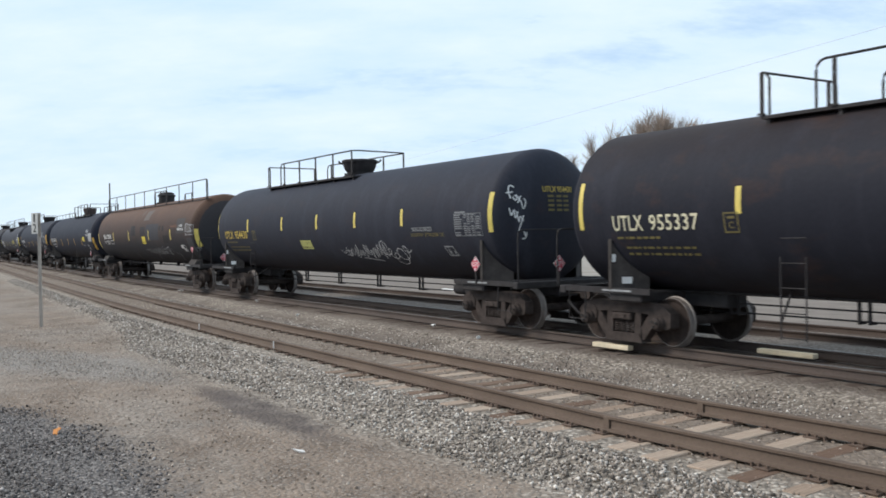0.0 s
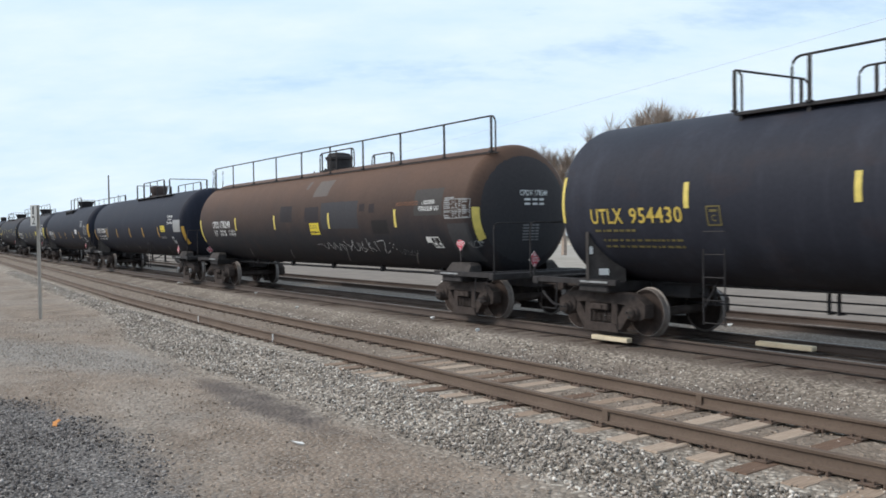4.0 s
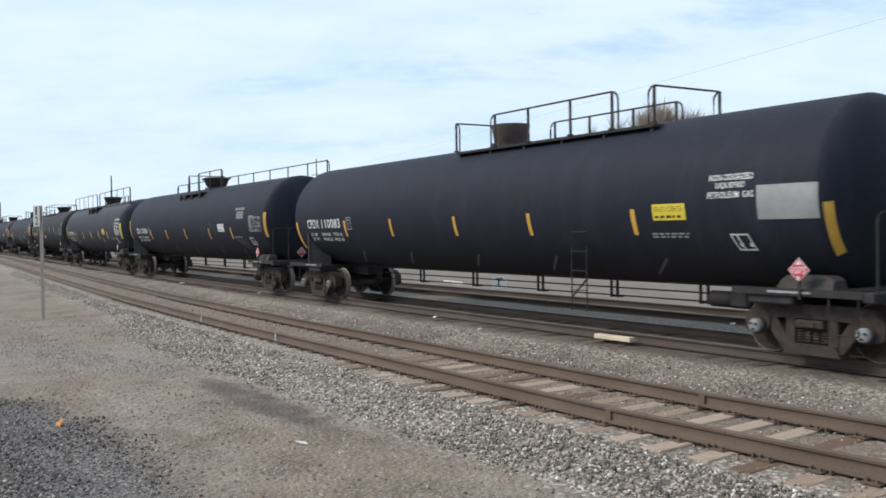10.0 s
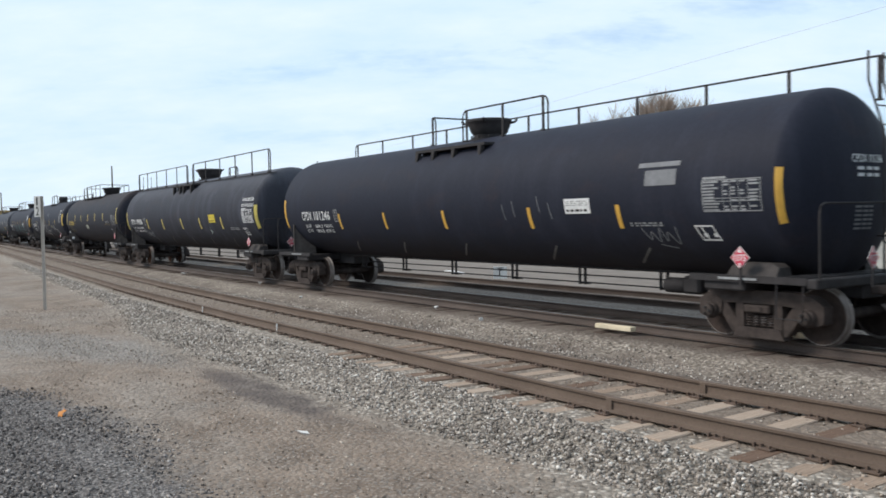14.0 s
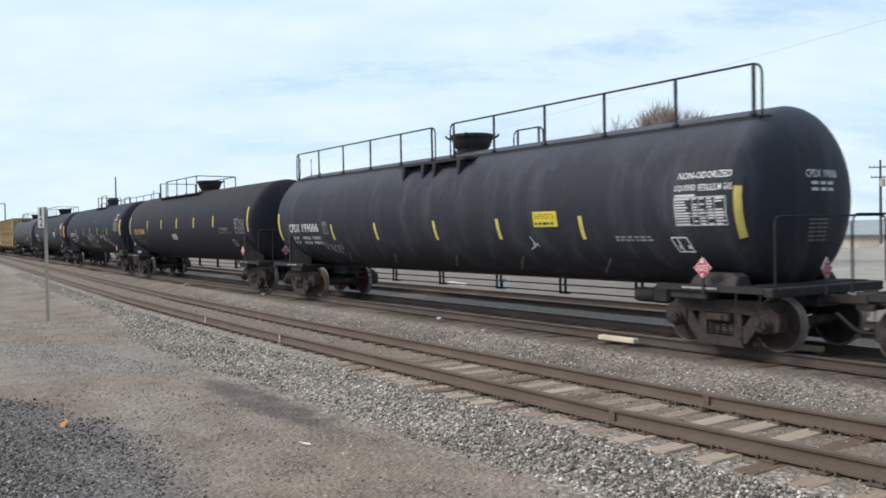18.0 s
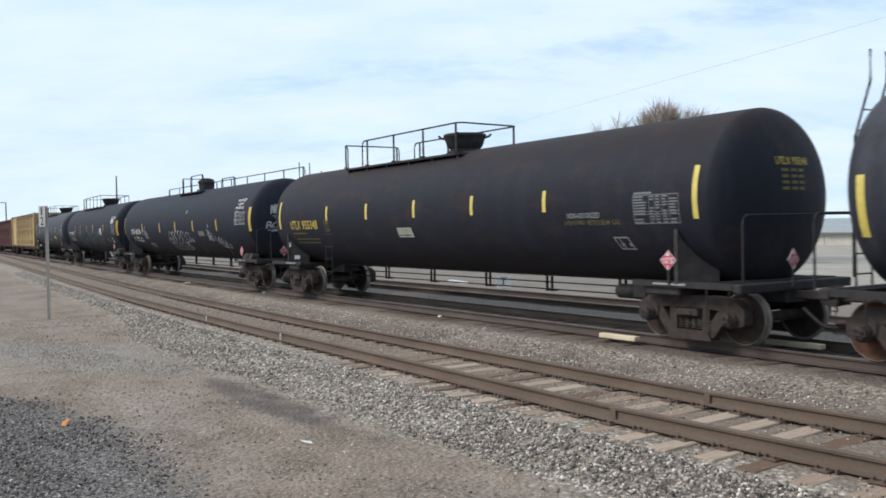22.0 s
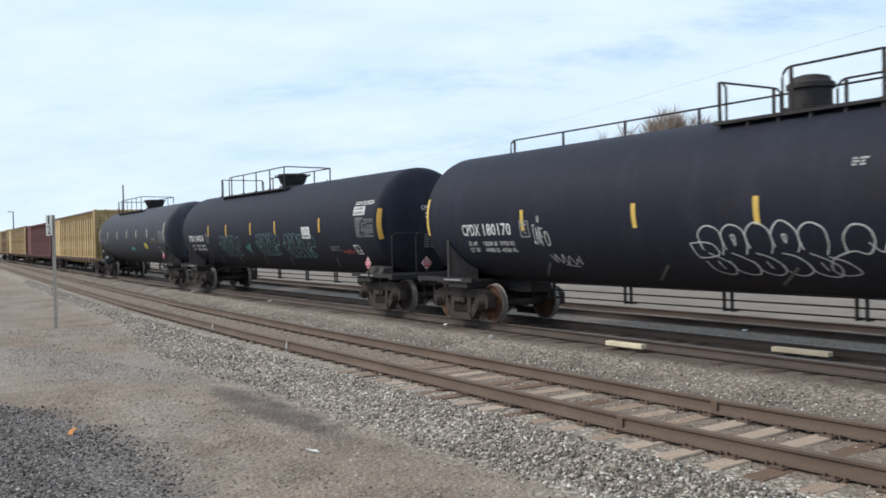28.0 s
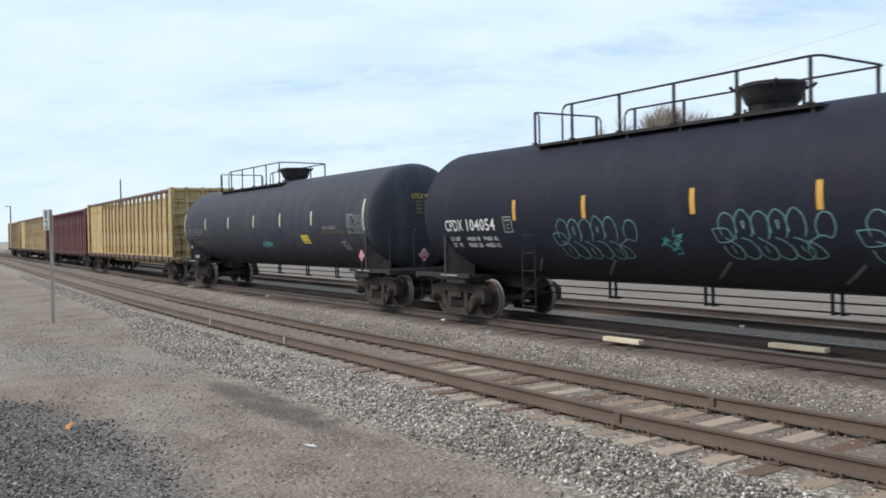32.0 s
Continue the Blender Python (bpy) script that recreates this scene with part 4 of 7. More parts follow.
def sill_mesh():
    """A stub sill with its draft pocket and end platform, outer end at 0 and running to -x."""
    bm = bmesh.new()
    box(bm, -3.3, -0.28, -0.26, 0.26, 0.68, 1.02, 0.02)
    box(bm, -0.42, -0.24, -1.42, 1.42, 0.88, 1.03, 0.02)
    box(bm, -2.35, -1.55, -1.36, 1.36, 0.78, 0.98, 0.03)
    return mesh_of("stub_sill", bm, M_STEEL)


def plate_of(bm, pts, shift):
    """A plate with corners pts, as thick as shift."""
    a = [bm.verts.new(p) for p in pts]
    b = [bm.verts.new(Vector(p) + Vector(shift)) for p in pts]
    n = len(a)
    bm.faces.new(a)
    bm.faces.new(b[::-1])
    for k in range(n):
        bm.faces.new((a[(k + 1) % n], a[k], b[k], b[(k + 1) % n]))


def saddle_mesh(x):
    """The prow-shaped housing that carries the tank on one side: two plates meet in an upright outer edge and run back to the belly."""
    bm = bmesh.new()
    ys = [-1.40 + 0.52 * k / 7 for k in range(8)]
    rim = [(y, ZC - math.sqrt(1.497 ** 2 - y * y)) for y in ys]
    for s in (-1, 1):
        run = lambda y: x + s * 0.44 * (y + 1.40) / 0.52
        plate_of(bm, [(run(y), y, z) for y, z in [(-1.40, 0.975)] + rim + [(-0.88, 0.975)]], (s * 0.012, -0.012, 0))
    box(bm, x - 0.045, x + 0.045, -1.425, -1.40, 0.975, 1.90, 0.01)
    box(bm, x - 0.46, x + 0.46, -0.92, -0.26, 0.95, 0.972)
    bmesh.ops.recalc_face_normals(bm, faces=bm.faces[:])
    return mesh_of("saddle", bm, M_SADDLE)


def low_saddle_mesh():
    """A low sloped housing against the belly."""
    bm = bmesh.new()
    prism(bm, [(-0.45, 0.975), (0.50, 0.975), (0.46, 1.16), (0.36, 1.22), (-0.30, 1.22), (-0.40, 1.16)], -1.34, -0.95)
    for v in bm.verts:
        if v.co.z > 1.1 and v.co.y < -1.2:
            v.co.y = -1.22
    box(bm, -0.45, 0.50, -0.95, -0.26, 0.95, 0.972)
    bmesh.ops.recalc_face_normals(bm, faces=bm.faces[:])
    return mesh_of("saddle", bm, M_SADDLE)


def channel_mesh():
    bm = bmesh.new()
    box(bm, -2.6, -0.42, -1.41, -1.31, 0.93, 1.03)
    return mesh_of("side_channel", bm, M_STEEL)


def step_mesh():
    bm = bmesh.new()
    tube(bm, [(-0.95, -1.38, 0.93), (-0.95, -1.40, 0.42), (-0.50, -1.40, 0.42), (-0.50, -1.38, 0.93)], 0.014, 6)
    return mesh_of("sill_step", bm, M_STEEL)


def grating_mesh():
    bm = bmesh.new()
    for k in range(9):
        box(bm, -0.88 + k * 0.05, -0.86 + k * 0.05, -1.3, 1.3, 1.0, 1.045)
    for y in (-1.2, 0.0, 1.2):
        box(bm, -0.88, -0.46, y - 0.02, y + 0.02, 0.985, 1.01)
    return mesh_of("grating", bm, M_STEEL)


def grab_mesh():
    """The end handrail: a pipe from corner to corner in front of the head."""
    bm = bmesh.new()
    tube(bm, [(-0.20, -1.42, 1.02), (-0.20, -1.42, 1.98), (-0.20, -1.39, 2.07), (-0.20, -1.30, 2.11), (-0.20, 1.30, 2.11), (-0.20, 1.39, 2.07), (-0.20, 1.42, 1.98), (-0.20, 1.42, 1.02)], 0.018)
    return mesh_of("end_handrail", bm, M_STEEL)


ME_CHANNEL, ME_STEP, ME_FRONTSADDLE, ME_LOWSADDLE = channel_mesh(), step_mesh(), saddle_mesh(0.02), low_saddle_mesh()
ME_SILL, ME_SADDLE, ME_WALK, ME_GRAB = sill_mesh(), saddle_mesh(0.0), grating_mesh(), grab_mesh()


def brake_wheel_mesh():
    bm = bmesh.new()
    pts = [(0, math.cos(k * math.tau / 20) * 0.26, 1.62 + math.sin(k * math.tau / 20) * 0.26) for k in range(21)]
    tube(bm, pts, 0.018)
    for k in range(4):
        a = k * math.pi / 4
        tube(bm, [(0, math.cos(a) * 0.26, 1.62 + math.sin(a) * 0.26), (0.03, 0, 1.62), (0, -math.cos(a) * 0.26, 1.62 - math.sin(a) * 0.26)], 0.012, 5)
    box(bm, -0.12, -0.02, -0.13, 0.13, 1.42, 1.78, 0.02)
    box(bm, -0.07, -0.02, -0.03, 0.03, 1.02, 1.45)
    return mesh_of("brake_wheel", bm, M_STEEL)


ME_BRAKE = brake_wheel_mesh()


def hanger_mesh():
    """A pair of hangers under the belly that carry the brake rods."""
    bm = bmesh.new()
    for dx in (-0.085, 0.085):
        box(bm, dx - 0.022, dx + 0.022, -0.05, -0.01, 0.56, 1.0)
        box(bm, dx - 0.022, dx + 0.022, -0.05, 0.12, 0.56, 0.585)
    return mesh_of("rod_hanger", bm, M_STEEL)


ME_HANGER = hanger_mesh()


def diamond_mesh():
    """A hazard placard: red diamond with a white number, in a black holder."""
    bm = bmesh.new()
    r = 0.178

    def dia(s, y, mat):
        v = [bm.verts.new((x * s, y, z * s)) for x, z in ((0, -1), (1, 0), (0, 1), (-1, 0))]
        w = [bm.verts.new((x * s, y + 0.006, z * s)) for x, z in ((0, -1), (1, 0), (0, 1), (-1, 0))]
        bm.faces.new(v).material_index = mat
        bm.faces.new(w[::-1]).material_index = mat
        for k in range(4):
            bm.faces.new((v[(k + 1) % 4], v[k], w[k], w[(k + 1) % 4])).material_index = mat

    dia(r, 0.0, 1)
    dia(r * 0.92, -0.007, 0)
    lettering(bm, "1075", 0, 1, 0, 1, 0, mat=1, place=lambda u, v: (-0.118 + 0.236 * u, -0.010, -0.055 + 0.105 * v))
    prism(bm, [(-0.042, 0.078), (0.042, 0.078), (0.028, 0.105), (0.0, 0.150), (-0.024, 0.108)], -0.012, -0.008, 1)
    box(bm, -0.016, 0.016, -0.012, -0.008, -0.145, -0.085, 0, 1)
    box(bm, -0.02, 0.02, 0.0, 0.02, -0.42, -0.15, 0, 2)
    return mesh_of("hazard_placard", bm, M_RED, M_WHITE, M_STEEL)


ME_DIAMOND = diamond_mesh()


def dome_mesh(kind):
    """The valve bonnet on the crown: a flared bowl or a straight drum, with a lid."""
    bm = bmesh.new()
    if kind == "bucket":
        prof = [(0.50, 3.80), (0.50, 3.88), (0.34, 3.89), (0.35, 3.98), (0.40, 4.06), (0.44, 4.30), (0.45, 4.36), (0.43, 4.38), (0.20, 4.40), (0.02, 4.40)]
    elif kind == "bowl":
        prof = [(0.48, 3.80), (0.48, 3.88), (0.38, 3.89), (0.39, 3.98), (0.44, 4.03), (0.49, 4.16), (0.52, 4.26), (0.54, 4.28), (0.54, 4.33), (0.50, 4.35), (0.24, 4.37), (0.02, 4.37)]
    else:
        prof = [(0.50, 3.80), (0.50, 3.90), (0.38, 3.92), (0.38, 4.20), (0.43, 4.22), (0.43, 4.30), (0.38, 4.32), (0.34, 4.40), (0.18, 4.44), (0.02, 4.44)]
    lathe(bm, prof, 28, "Z")
    rr = 0.38 if kind == "small_drum" else 0.44
    if kind == "small_drum":
        for v in bm.verts:
            v.co.x, v.co.y = v.co.x * 0.86, v.co.y * 0.86
    for k in range(10):
        a = k * math.tau / 10
        lathe(bm, [(0.025, 3.88), (0.025, 3.95)], 6, "Z", (math.cos(a) * rr, math.sin(a) * rr, 0))
    if kind == "bowl":
        for a in (0.75, 2.3, 3.9, 5.45):
            tube(bm, [(math.cos(a) * 0.50, math.sin(a) * 0.50, 4.24), (math.cos(a) * 0.62, math.sin(a) * 0.62, 4.27), (math.cos(a) * 0.68, math.sin(a) * 0.68, 4.33)], 0.03, 5)
    return mesh_of("dome", bm, M_RUSTDOME if kind == "bucket" else M_STEEL)


ME_DOMES = {k: dome_mesh(k) for k in ("bowl", "drum", "small_drum", "bucket")}


def post_mesh(h):
    bm = bmesh.new()
    box(bm, -0.03, 0.03, -0.012, 0.012, 0.0, h)
    box(bm, -0.05, 0.05, -0.05, 0.03, 0.0, 0.03)
    return mesh_of("post", bm, M_STEEL)


POSTS = {}


def railing(car, x0, x1, y, z0, z1, step=1.6, loop=True):
    """A pipe handrail along the crown with flat posts."""
    bm = bmesh.new()
    tube(bm, hoop(x0, x1, y, z0, z1, 0.16) if loop else [(x0, y, z1), (x1, y, z1)], 0.02)
    rl = part("handrail", bm, M_STEEL, car)
    h = round(z1 - z0, 2)
    if h not in POSTS:
        POSTS[h] = post_mesh(h)
    n = max(1, round(abs(x1 - x0) / step))
    for k in range(n + 1):
        x = x0 + (x1 - x0) * k / n
        x += 0.16 * (1 if k == 0 else -1 if k == n else 0) * (1 if x1 > x0 else -1)
        part("post", POSTS[h], None, rl, "", pose(x, y, z0))
    return rl


def post_at(rail, x, y, z0, h):
    h = round(h, 2)
    if h not in POSTS:
        POSTS[h] = post_mesh(h)
    part("post", POSTS[h], None, rail, "", pose(x, y, z0))


def end_frame(car, x, hw, z1, turn):
    """A gate frame across the platform's end, its corners bent back along the car."""
    bm = bmesh.new()
    t = 0.14 * turn
    tube(bm, [(x + t, -hw, 3.80), (x + t, -hw, z1 - 0.14), (x + t * 0.5, -hw, z1 - 0.05), (x, -hw + 0.02, z1 - 0.03), (x, hw - 0.02, z1 - 0.03), (x + t * 0.5, hw, z1 - 0.05), (x + t, hw, z1 - 0.14), (x + t, hw, 3.80)], 0.02)
    rl = part("end_rail", bm, M_STEEL, car)
    for y in (-hw, hw):
        post_at(rl, x, y, 3.80, z1 - 0.03 - 3.80)


def cage(car, x0, x1, h0=None, h1=None, z1=4.50, hw=0.86, closed=True):
    """A railed platform round the dome: two deck boards, an end frame and rails that run round the other end; with h1, hoops on both sides and a second end frame."""
    h0 = x0 + 0.95 if h0 is None else h0
    for s in (-1, 1):
        bm = bmesh.new()
        box(bm, x0, x1, s * 0.72 - 0.16, s * 0.72 + 0.16, 3.74, 3.79)
        for k in range(6):
            x = x0 + 0.1 + (x1 - x0 - 0.2) * k / 5
            box(bm, x - 0.03, x + 0.03, s * 0.72 - 0.12, s * 0.72 + 0.12, 3.58, 3.745)
        part("walkway", bm, M_STEEL, car)
    end_frame(car, x0, hw, z1, 1)
    if h1 is not None:
        railing(car, h0, h1, -hw, 3.79, z1, step=1.3)
        railing(car, h0, h1, hw, 3.79, z1 - 0.08, step=1.3)
        if closed:
            end_frame(car, x1, hw, z1, -1)
        return
    c = 0.16
    near = hoop(h0, x1, -hw, 3.79, z1, c)[:-5]
    far = [(x, -y, z) for x, y, z in near][::-1]
    corner = [(x1 - 0.12, -hw, z1), (x1 - 0.03, -hw + 0.05, z1), (x1, -hw + 0.15, z1), (x1, hw - 0.15, z1 - 0.02), (x1 - 0.03, hw - 0.05, z1 - 0.02), (x1 - 0.12, hw, z1 - 0.02)]
    bm = bmesh.new()
    tube(bm, near + corner + far, 0.021)
    rl = part("handrail", bm, M_STEEL, car)
    n = max(2, round((x1 - h0) / 1.45))
    for k in range(n + 1):
        x = h0 + 0.3 + (x1 - h0 - 0.42) * k / n
        for y in (-hw, hw):
            post_at(rl, x, y, 3.79, z1 - 3.80)


def side_ladder(car, x, half, w=0.42):
    """The ladder from the step below the belly up to the platform on the near side."""
    bm = bmesh.new()
    z0, z1 = 0.42, 1.62
    path = lambda z: -(math.sqrt(max(0.3, (RAD + 0.05) ** 2 - (z - ZC) ** 2)) if z > ZC else RAD + 0.05)
    for s in (0, w):
        tube(bm, [(x + s, path(z), z) for z in [z0 + (z1 - z0) * k / 8 for k in range(9)]], 0.013)
    for k in range(5):
        z = z0 + 0.03 + k * 0.36
        tube(bm, [(x, path(z), z), (x + w, path(z), z)], 0.009, 5)
    beam(bm, (x, -RAD - 0.05, z0 + 0.25), (x - 0.5, -0.6, 1.05), 0.03, 0.03)
    part("ladder", bm, M_STEEL, car)


def end_ladder(car, x, y, out):
    """A ladder up the end of the tank to the crown's walkway."""
    bm = bmesh.new()
    for s in (-0.2, 0.2):
        tube(bm, [(x, y + s, 1.0), (x, y + s, 3.2), (x - out * 0.25, y + s, 4.0), (x - out * 0.25, y + s, 4.45)], 0.018)
    for k in range(9):
        z = 1.2 + k * 0.3
        xx = x - out * 0.25 * max(0, (z - 3.2) / 0.8)
        tube(bm, [(xx, y - 0.2, z), (xx, y + 0.2, z)], 0.012, 5)
    for z in (1.6, 2.6):
        tube(bm, [(x, y, z), (x - out * 0.5, y, z)], 0.015, 5)
    part("end_ladder", bm, M_STEEL, car)


def belly_marks(car, half, xs):
    """Pale lines painted on as glints, where bands under the belly catch the light."""
    for x in xs:
        bm = bmesh.new()
        stroke(bm, [(x - 0.10, skin(1.12)), (x + 0.45, skin(1.42))], 0.05, half, 0.010)
        part("band_edge", bm, M_BANDGLINT, car)


def strip(car, x, z0, z1, half, mat=None, w=0.105):
    bm = bmesh.new()
    patch(bm, x - w / 2, x + w / 2, z0, z1, half)
    part("reflective_strip", bm, mat or M_YELLOW, car)


def data_panel(car, x0, x1, z0, z1, half, seed, mat, filled=False, label="stencilled data panel"):
    bm = bmesh.new()
    if filled:
        patch(bm, x0, x1, z0, z1, half, 0.007)
    else:
        rnd = random.Random(seed)
        w, h = x1 - x0, z1 - z0
        frame_lines(bm, x0, x1, z0, z1 - h * 0.04, 0.014, half)
        patch(bm, x0 + 0.02, x0 + w * 0.42, z1 - h * 0.02, z1 + h * 0.05, half, 0.009)
        cols = (0.0, 0.36, 0.49, 0.64, 0.79, 1.0)
        for c in cols[1:-1]:
            patch(bm, x0 + w * c, x0 + w * c + 0.010, z0, z1 - h * 0.04, half, 0.009)
        for r in range(10):
            za = z0 + h * (0.03 + 0.093 * r)
            for a, b in zip(cols, cols[1:]):
                if rnd.random() < (0.95 if a == 0.0 else 0.72):
                    f = rnd.uniform(0.55, 0.92)
                    patch(bm, x0 + w * (a + 0.02), x0 + w * (a + 0.02 + (b - a - 0.03) * f), za, za + h * 0.052, half, 0.010)
        for r in (0.30, 0.39):
            patch(bm, x0, x1, z0 + h * r, z0 + h * r + 0.010, half, 0.009)
    part("data_panel", bm, mat, car, label)


def outline_box(car, x0, x1, z0, z1, half, lean, mat=None, letter=""):
    bm = bmesh.new()
    frame_lines(bm, x0, x1, z0, z1, 0.025, half, lean=lean)
    mid = (x0 + x1) / 2
    if letter:
        lettering(bm, letter, mid - 0.05, mid + 0.05, z0 + 0.07, z0 + (z1 - z0) * 0.55, half)
        patch(bm, x0 + 0.07, x1 - 0.07, z1 - 0.10, z1 - 0.06, half, 0.009)
    else:
        patch(bm, mid - 0.02 + lean / 2, mid + 0.01 + lean / 2, z0, z1, half, 0.009, lean)
        patch(bm, x0 + 0.05, mid - 0.06, z0 + 0.06, z0 + 0.12, half, 0.009)
        patch(bm, mid + 0.06, x1 - 0.05, z0 + 0.06, z0 + 0.12, half, 0.009)
    part("stencil_box", bm, mat or M_WHITEDIM, car)


def words(name, car, rows, half, mat, label=""):
    """Painted words: rows of (text, x0, x1, z0, z1)."""
    for text, x0, x1, z0, z1 in rows:
        k, n = (x1 - x0) / len(text), 0
        for word in text.split():
            bm = bmesh.new()
            lettering(bm, word, x0 + k * n, x0 + k * (n + len(word)), z0, z1, half)
            part(name, bm, mat, car, label)
            n += len(word) + 1


def number_words(car, mark, number, x0, x1, z0, z1, half, mat, label):
    w = x1 - x0
    words("reporting_mark", car, [(mark, x0, x0 + w * 0.37, z0, z1)], half, mat)
    words("car_number", car, [(number, x0 + w * 0.45, x1, z0, z1)], half, mat, label)


def graffiti(car, mat, half, *runs, label="spray-painted graffiti"):
    for kw in runs:
        bm = bmesh.new()
        if "lobes" in kw:
            throw_up(bm, half=half, **kw)
        elif "star" in kw:
            star_tag(bm, half=half, **{k: v for k, v in kw.items() if k != "star"})
        else:
            scrawl(bm, half=half, **kw)
        part("graffiti", bm, mat, car, label)


def placard(car, x0, x1, z0, z1, half, mat, lean=0.0, ink=M_BLACKINK):
    bm = bmesh.new()
    patch(bm, x0, x1, z0, z1, half, 0.008, lean)
    p = part("notice_placard", bm, mat, car)
    bm = bmesh.new()
    h = z1 - z0
    bars(bm, x0 + 0.05, x1 - 0.05, z0 + h * 0.14, z0 + h * 0.40, 1, half, 3, lift=0.012, fill=0.6)
    bars(bm, x0 + 0.05, x1 - 0.05, z0 + h * 0.55, z0 + h * 0.92, 3, half, 4, lift=0.012, fill=0.28)
    part("print", bm, ink, p)["kind"] = "stuff"


def tank_car(name_label, k, paint, dome="bowl", rods=True, rusty_rear=False, light_rear=False, light_front=False, low=True, dome_x=0.0):
    """A tank car about its middle, its front towards +x, its wheels on z 0."""
    length = LENS[k]
    half = Ends(length / 2 - 0.62)
    half.front, half.rear = length / 2 - HEADS[k][0], length / 2 - HEADS[k][1]
    reach = {1: GAPS[k] - MIDS[k], -1: MIDS[k] - GAPS[k + 1]}
    truck = {1: length / 2 - TRUCKS[k][0], -1: length / 2 - TRUCKS[k][1]}
    half.truck = truck[-1]
    car = thing("tank_car", name_label, "tank car", "tank cars of the train")
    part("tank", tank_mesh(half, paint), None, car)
    for s in (-1, 1):
        e = s * (reach[s] - 0.42)
        m = pose(e, 0, 0, 0, 0, 0 if s > 0 else 180)
        part("stub_sill", ME_SILL, None, car, "", m)
        flip = Matrix.Diagonal((1, -1, 1, 1))
        over = pose(s * truck[s], 0, 0, 0, 0, 0 if s > 0 else 180)
        for me, nm, at in ((ME_LOWSADDLE if k == 2 else ME_SADDLE if s < 0 else ME_LOWSADDLE if low else ME_FRONTSADDLE, "saddle", over), (ME_CHANNEL, "side_channel", m), (ME_STEP, "sill_step", m)):
            part(nm, me, None, car, "", at)
            part(nm, me, None, car, "", at @ flip)
        part("grating", ME_WALK, None, car, "", m)
        part("end_handrail", ME_GRAB, None, car, "", m)
        part("coupler", ME_COUPLER, None, car, "", m)
        part("air_hose", ME_HOSE, None, car, "", m)
        add_truck(car, s * truck[s], rusty_rear and s < 0, (light_rear and s < 0) or (light_front and s > 0))
        bm = bmesh.new()
        x = s * (truck[s] - 0.15)
        box(bm, x - 0.36, x + 0.36, -1.425, -1.412, 0.965, 1.0)
        part("step_notice", bm, M_WHITEDIM, car)
    part("hazard_placard", ME_DIAMOND, None, car, "red diamond placard with white figures", pose(*PLACARDS.get(k, (length / 2 - (1.97 if low else 2.18), -1.45, 1.31 if low else 1.38))))
    part("hazard_placard", ME_DIAMOND, None, car, "red diamond placard with white figures", pose(reach[1] - 0.38, -0.52, 1.31 if low else 1.40, 0, 0, 99))
    part("brake_wheel", ME_BRAKE, None, car, "", pose(-reach[-1] + 0.62, 0.35, 0, 0, 0, 180))
    part("dome", ME_DOMES[dome], None, car, "", pose(dome_x, 0, 0))
    bm = bmesh.new()
    if rods:
        for z, y in ((0.76, -0.02), (0.60, 0.02)):
            tube(bm, [(-half + 2.2, y, z), (half - 2.4, y, z)], 0.016)
        tube(bm, [(-half + 2.0, -0.32, 0.95), (half - 2.0, -0.32, 0.95)], 0.03)
    else:
        tube(bm, [(-half + 2.0, -0.45, 0.88), (half - 2.0, -0.45, 0.88)], 0.035)
        for k in range(5):
            box(bm, -6.2 + k * 3.1, -6.1 + k * 3.1, -0.52, -0.40, 0.84, 1.10)
    rod = part("brake_rod", bm, M_STEEL, car)
    if rods:
        for x in (-6.5, -4.1, -1.6, 0.95, 3.3, 5.6):
            part("rod_hanger", ME_HANGER, None, rod, "", pose(x, 0, 0))
    bm = bmesh.new()
    box(bm, half - 3.35, half - 2.95, -0.55, -0.20, 0.58, 0.90, 0.05)
    lathe(bm, [(0.08, -0.24), (0.14, -0.20), (0.14, 0.18), (0.10, 0.24)], 14, "X", (half - 3.55, -0.45, 0.72))
    part("brake_cylinder", bm, M_STEEL, car)
    return car, half


TAG_STROKES = {
    "R": (((0.1, 0.0), (0.15, 1.0)), ((0.05, 0.9), (0.5, 1.1), (0.8, 0.75), (0.45, 0.5), (0.15, 0.5)), ((0.4, 0.5), (0.95, -0.1))),
    "E": (((0.7, 1.0), (0.2, 0.95), (0.1, 0.5), (0.15, 0.05), (0.75, 0.0)), ((0.1, 0.5), (0.6, 0.55))),
    "N": (((0.05, -0.05), (0.15, 1.0), (0.7, 0.05), (0.85, 1.1)),),
    "B": (((0.1, 0.0), (0.15, 1.0), (0.7, 0.95), (0.6, 0.55), (0.2, 0.5), (0.8, 0.4), (0.75, 0.05), (0.1, 0.0)),),
    "O": (((0.5, 1.0), (0.1, 0.7), (0.15, 0.15), (0.55, 0.0), (0.9, 0.4), (0.8, 0.9), (0.45, 1.0)),),
    "A": (((0.0, 0.0), (0.45, 1.1), (0.85, -0.05)), ((0.15, 0.4), (0.75, 0.45))),
    "I": (((0.3, 0.0), (0.4, 1.05)),),
    "U": (((0.1, 1.0), (0.1, 0.3), (0.45, 0.0), (0.8, 0.3), (0.85, 1.05)),),
    "S": (((0.85, 1.1), (0.3, 1.05), (0.2, 0.65), (0.75, 0.4), (0.65, 0.0), (0.0, -0.05)),),
    "-": (((0.0, -0.25), (3.2, -0.12)), ((0.6, -0.42), (2.6, -0.3))),
}


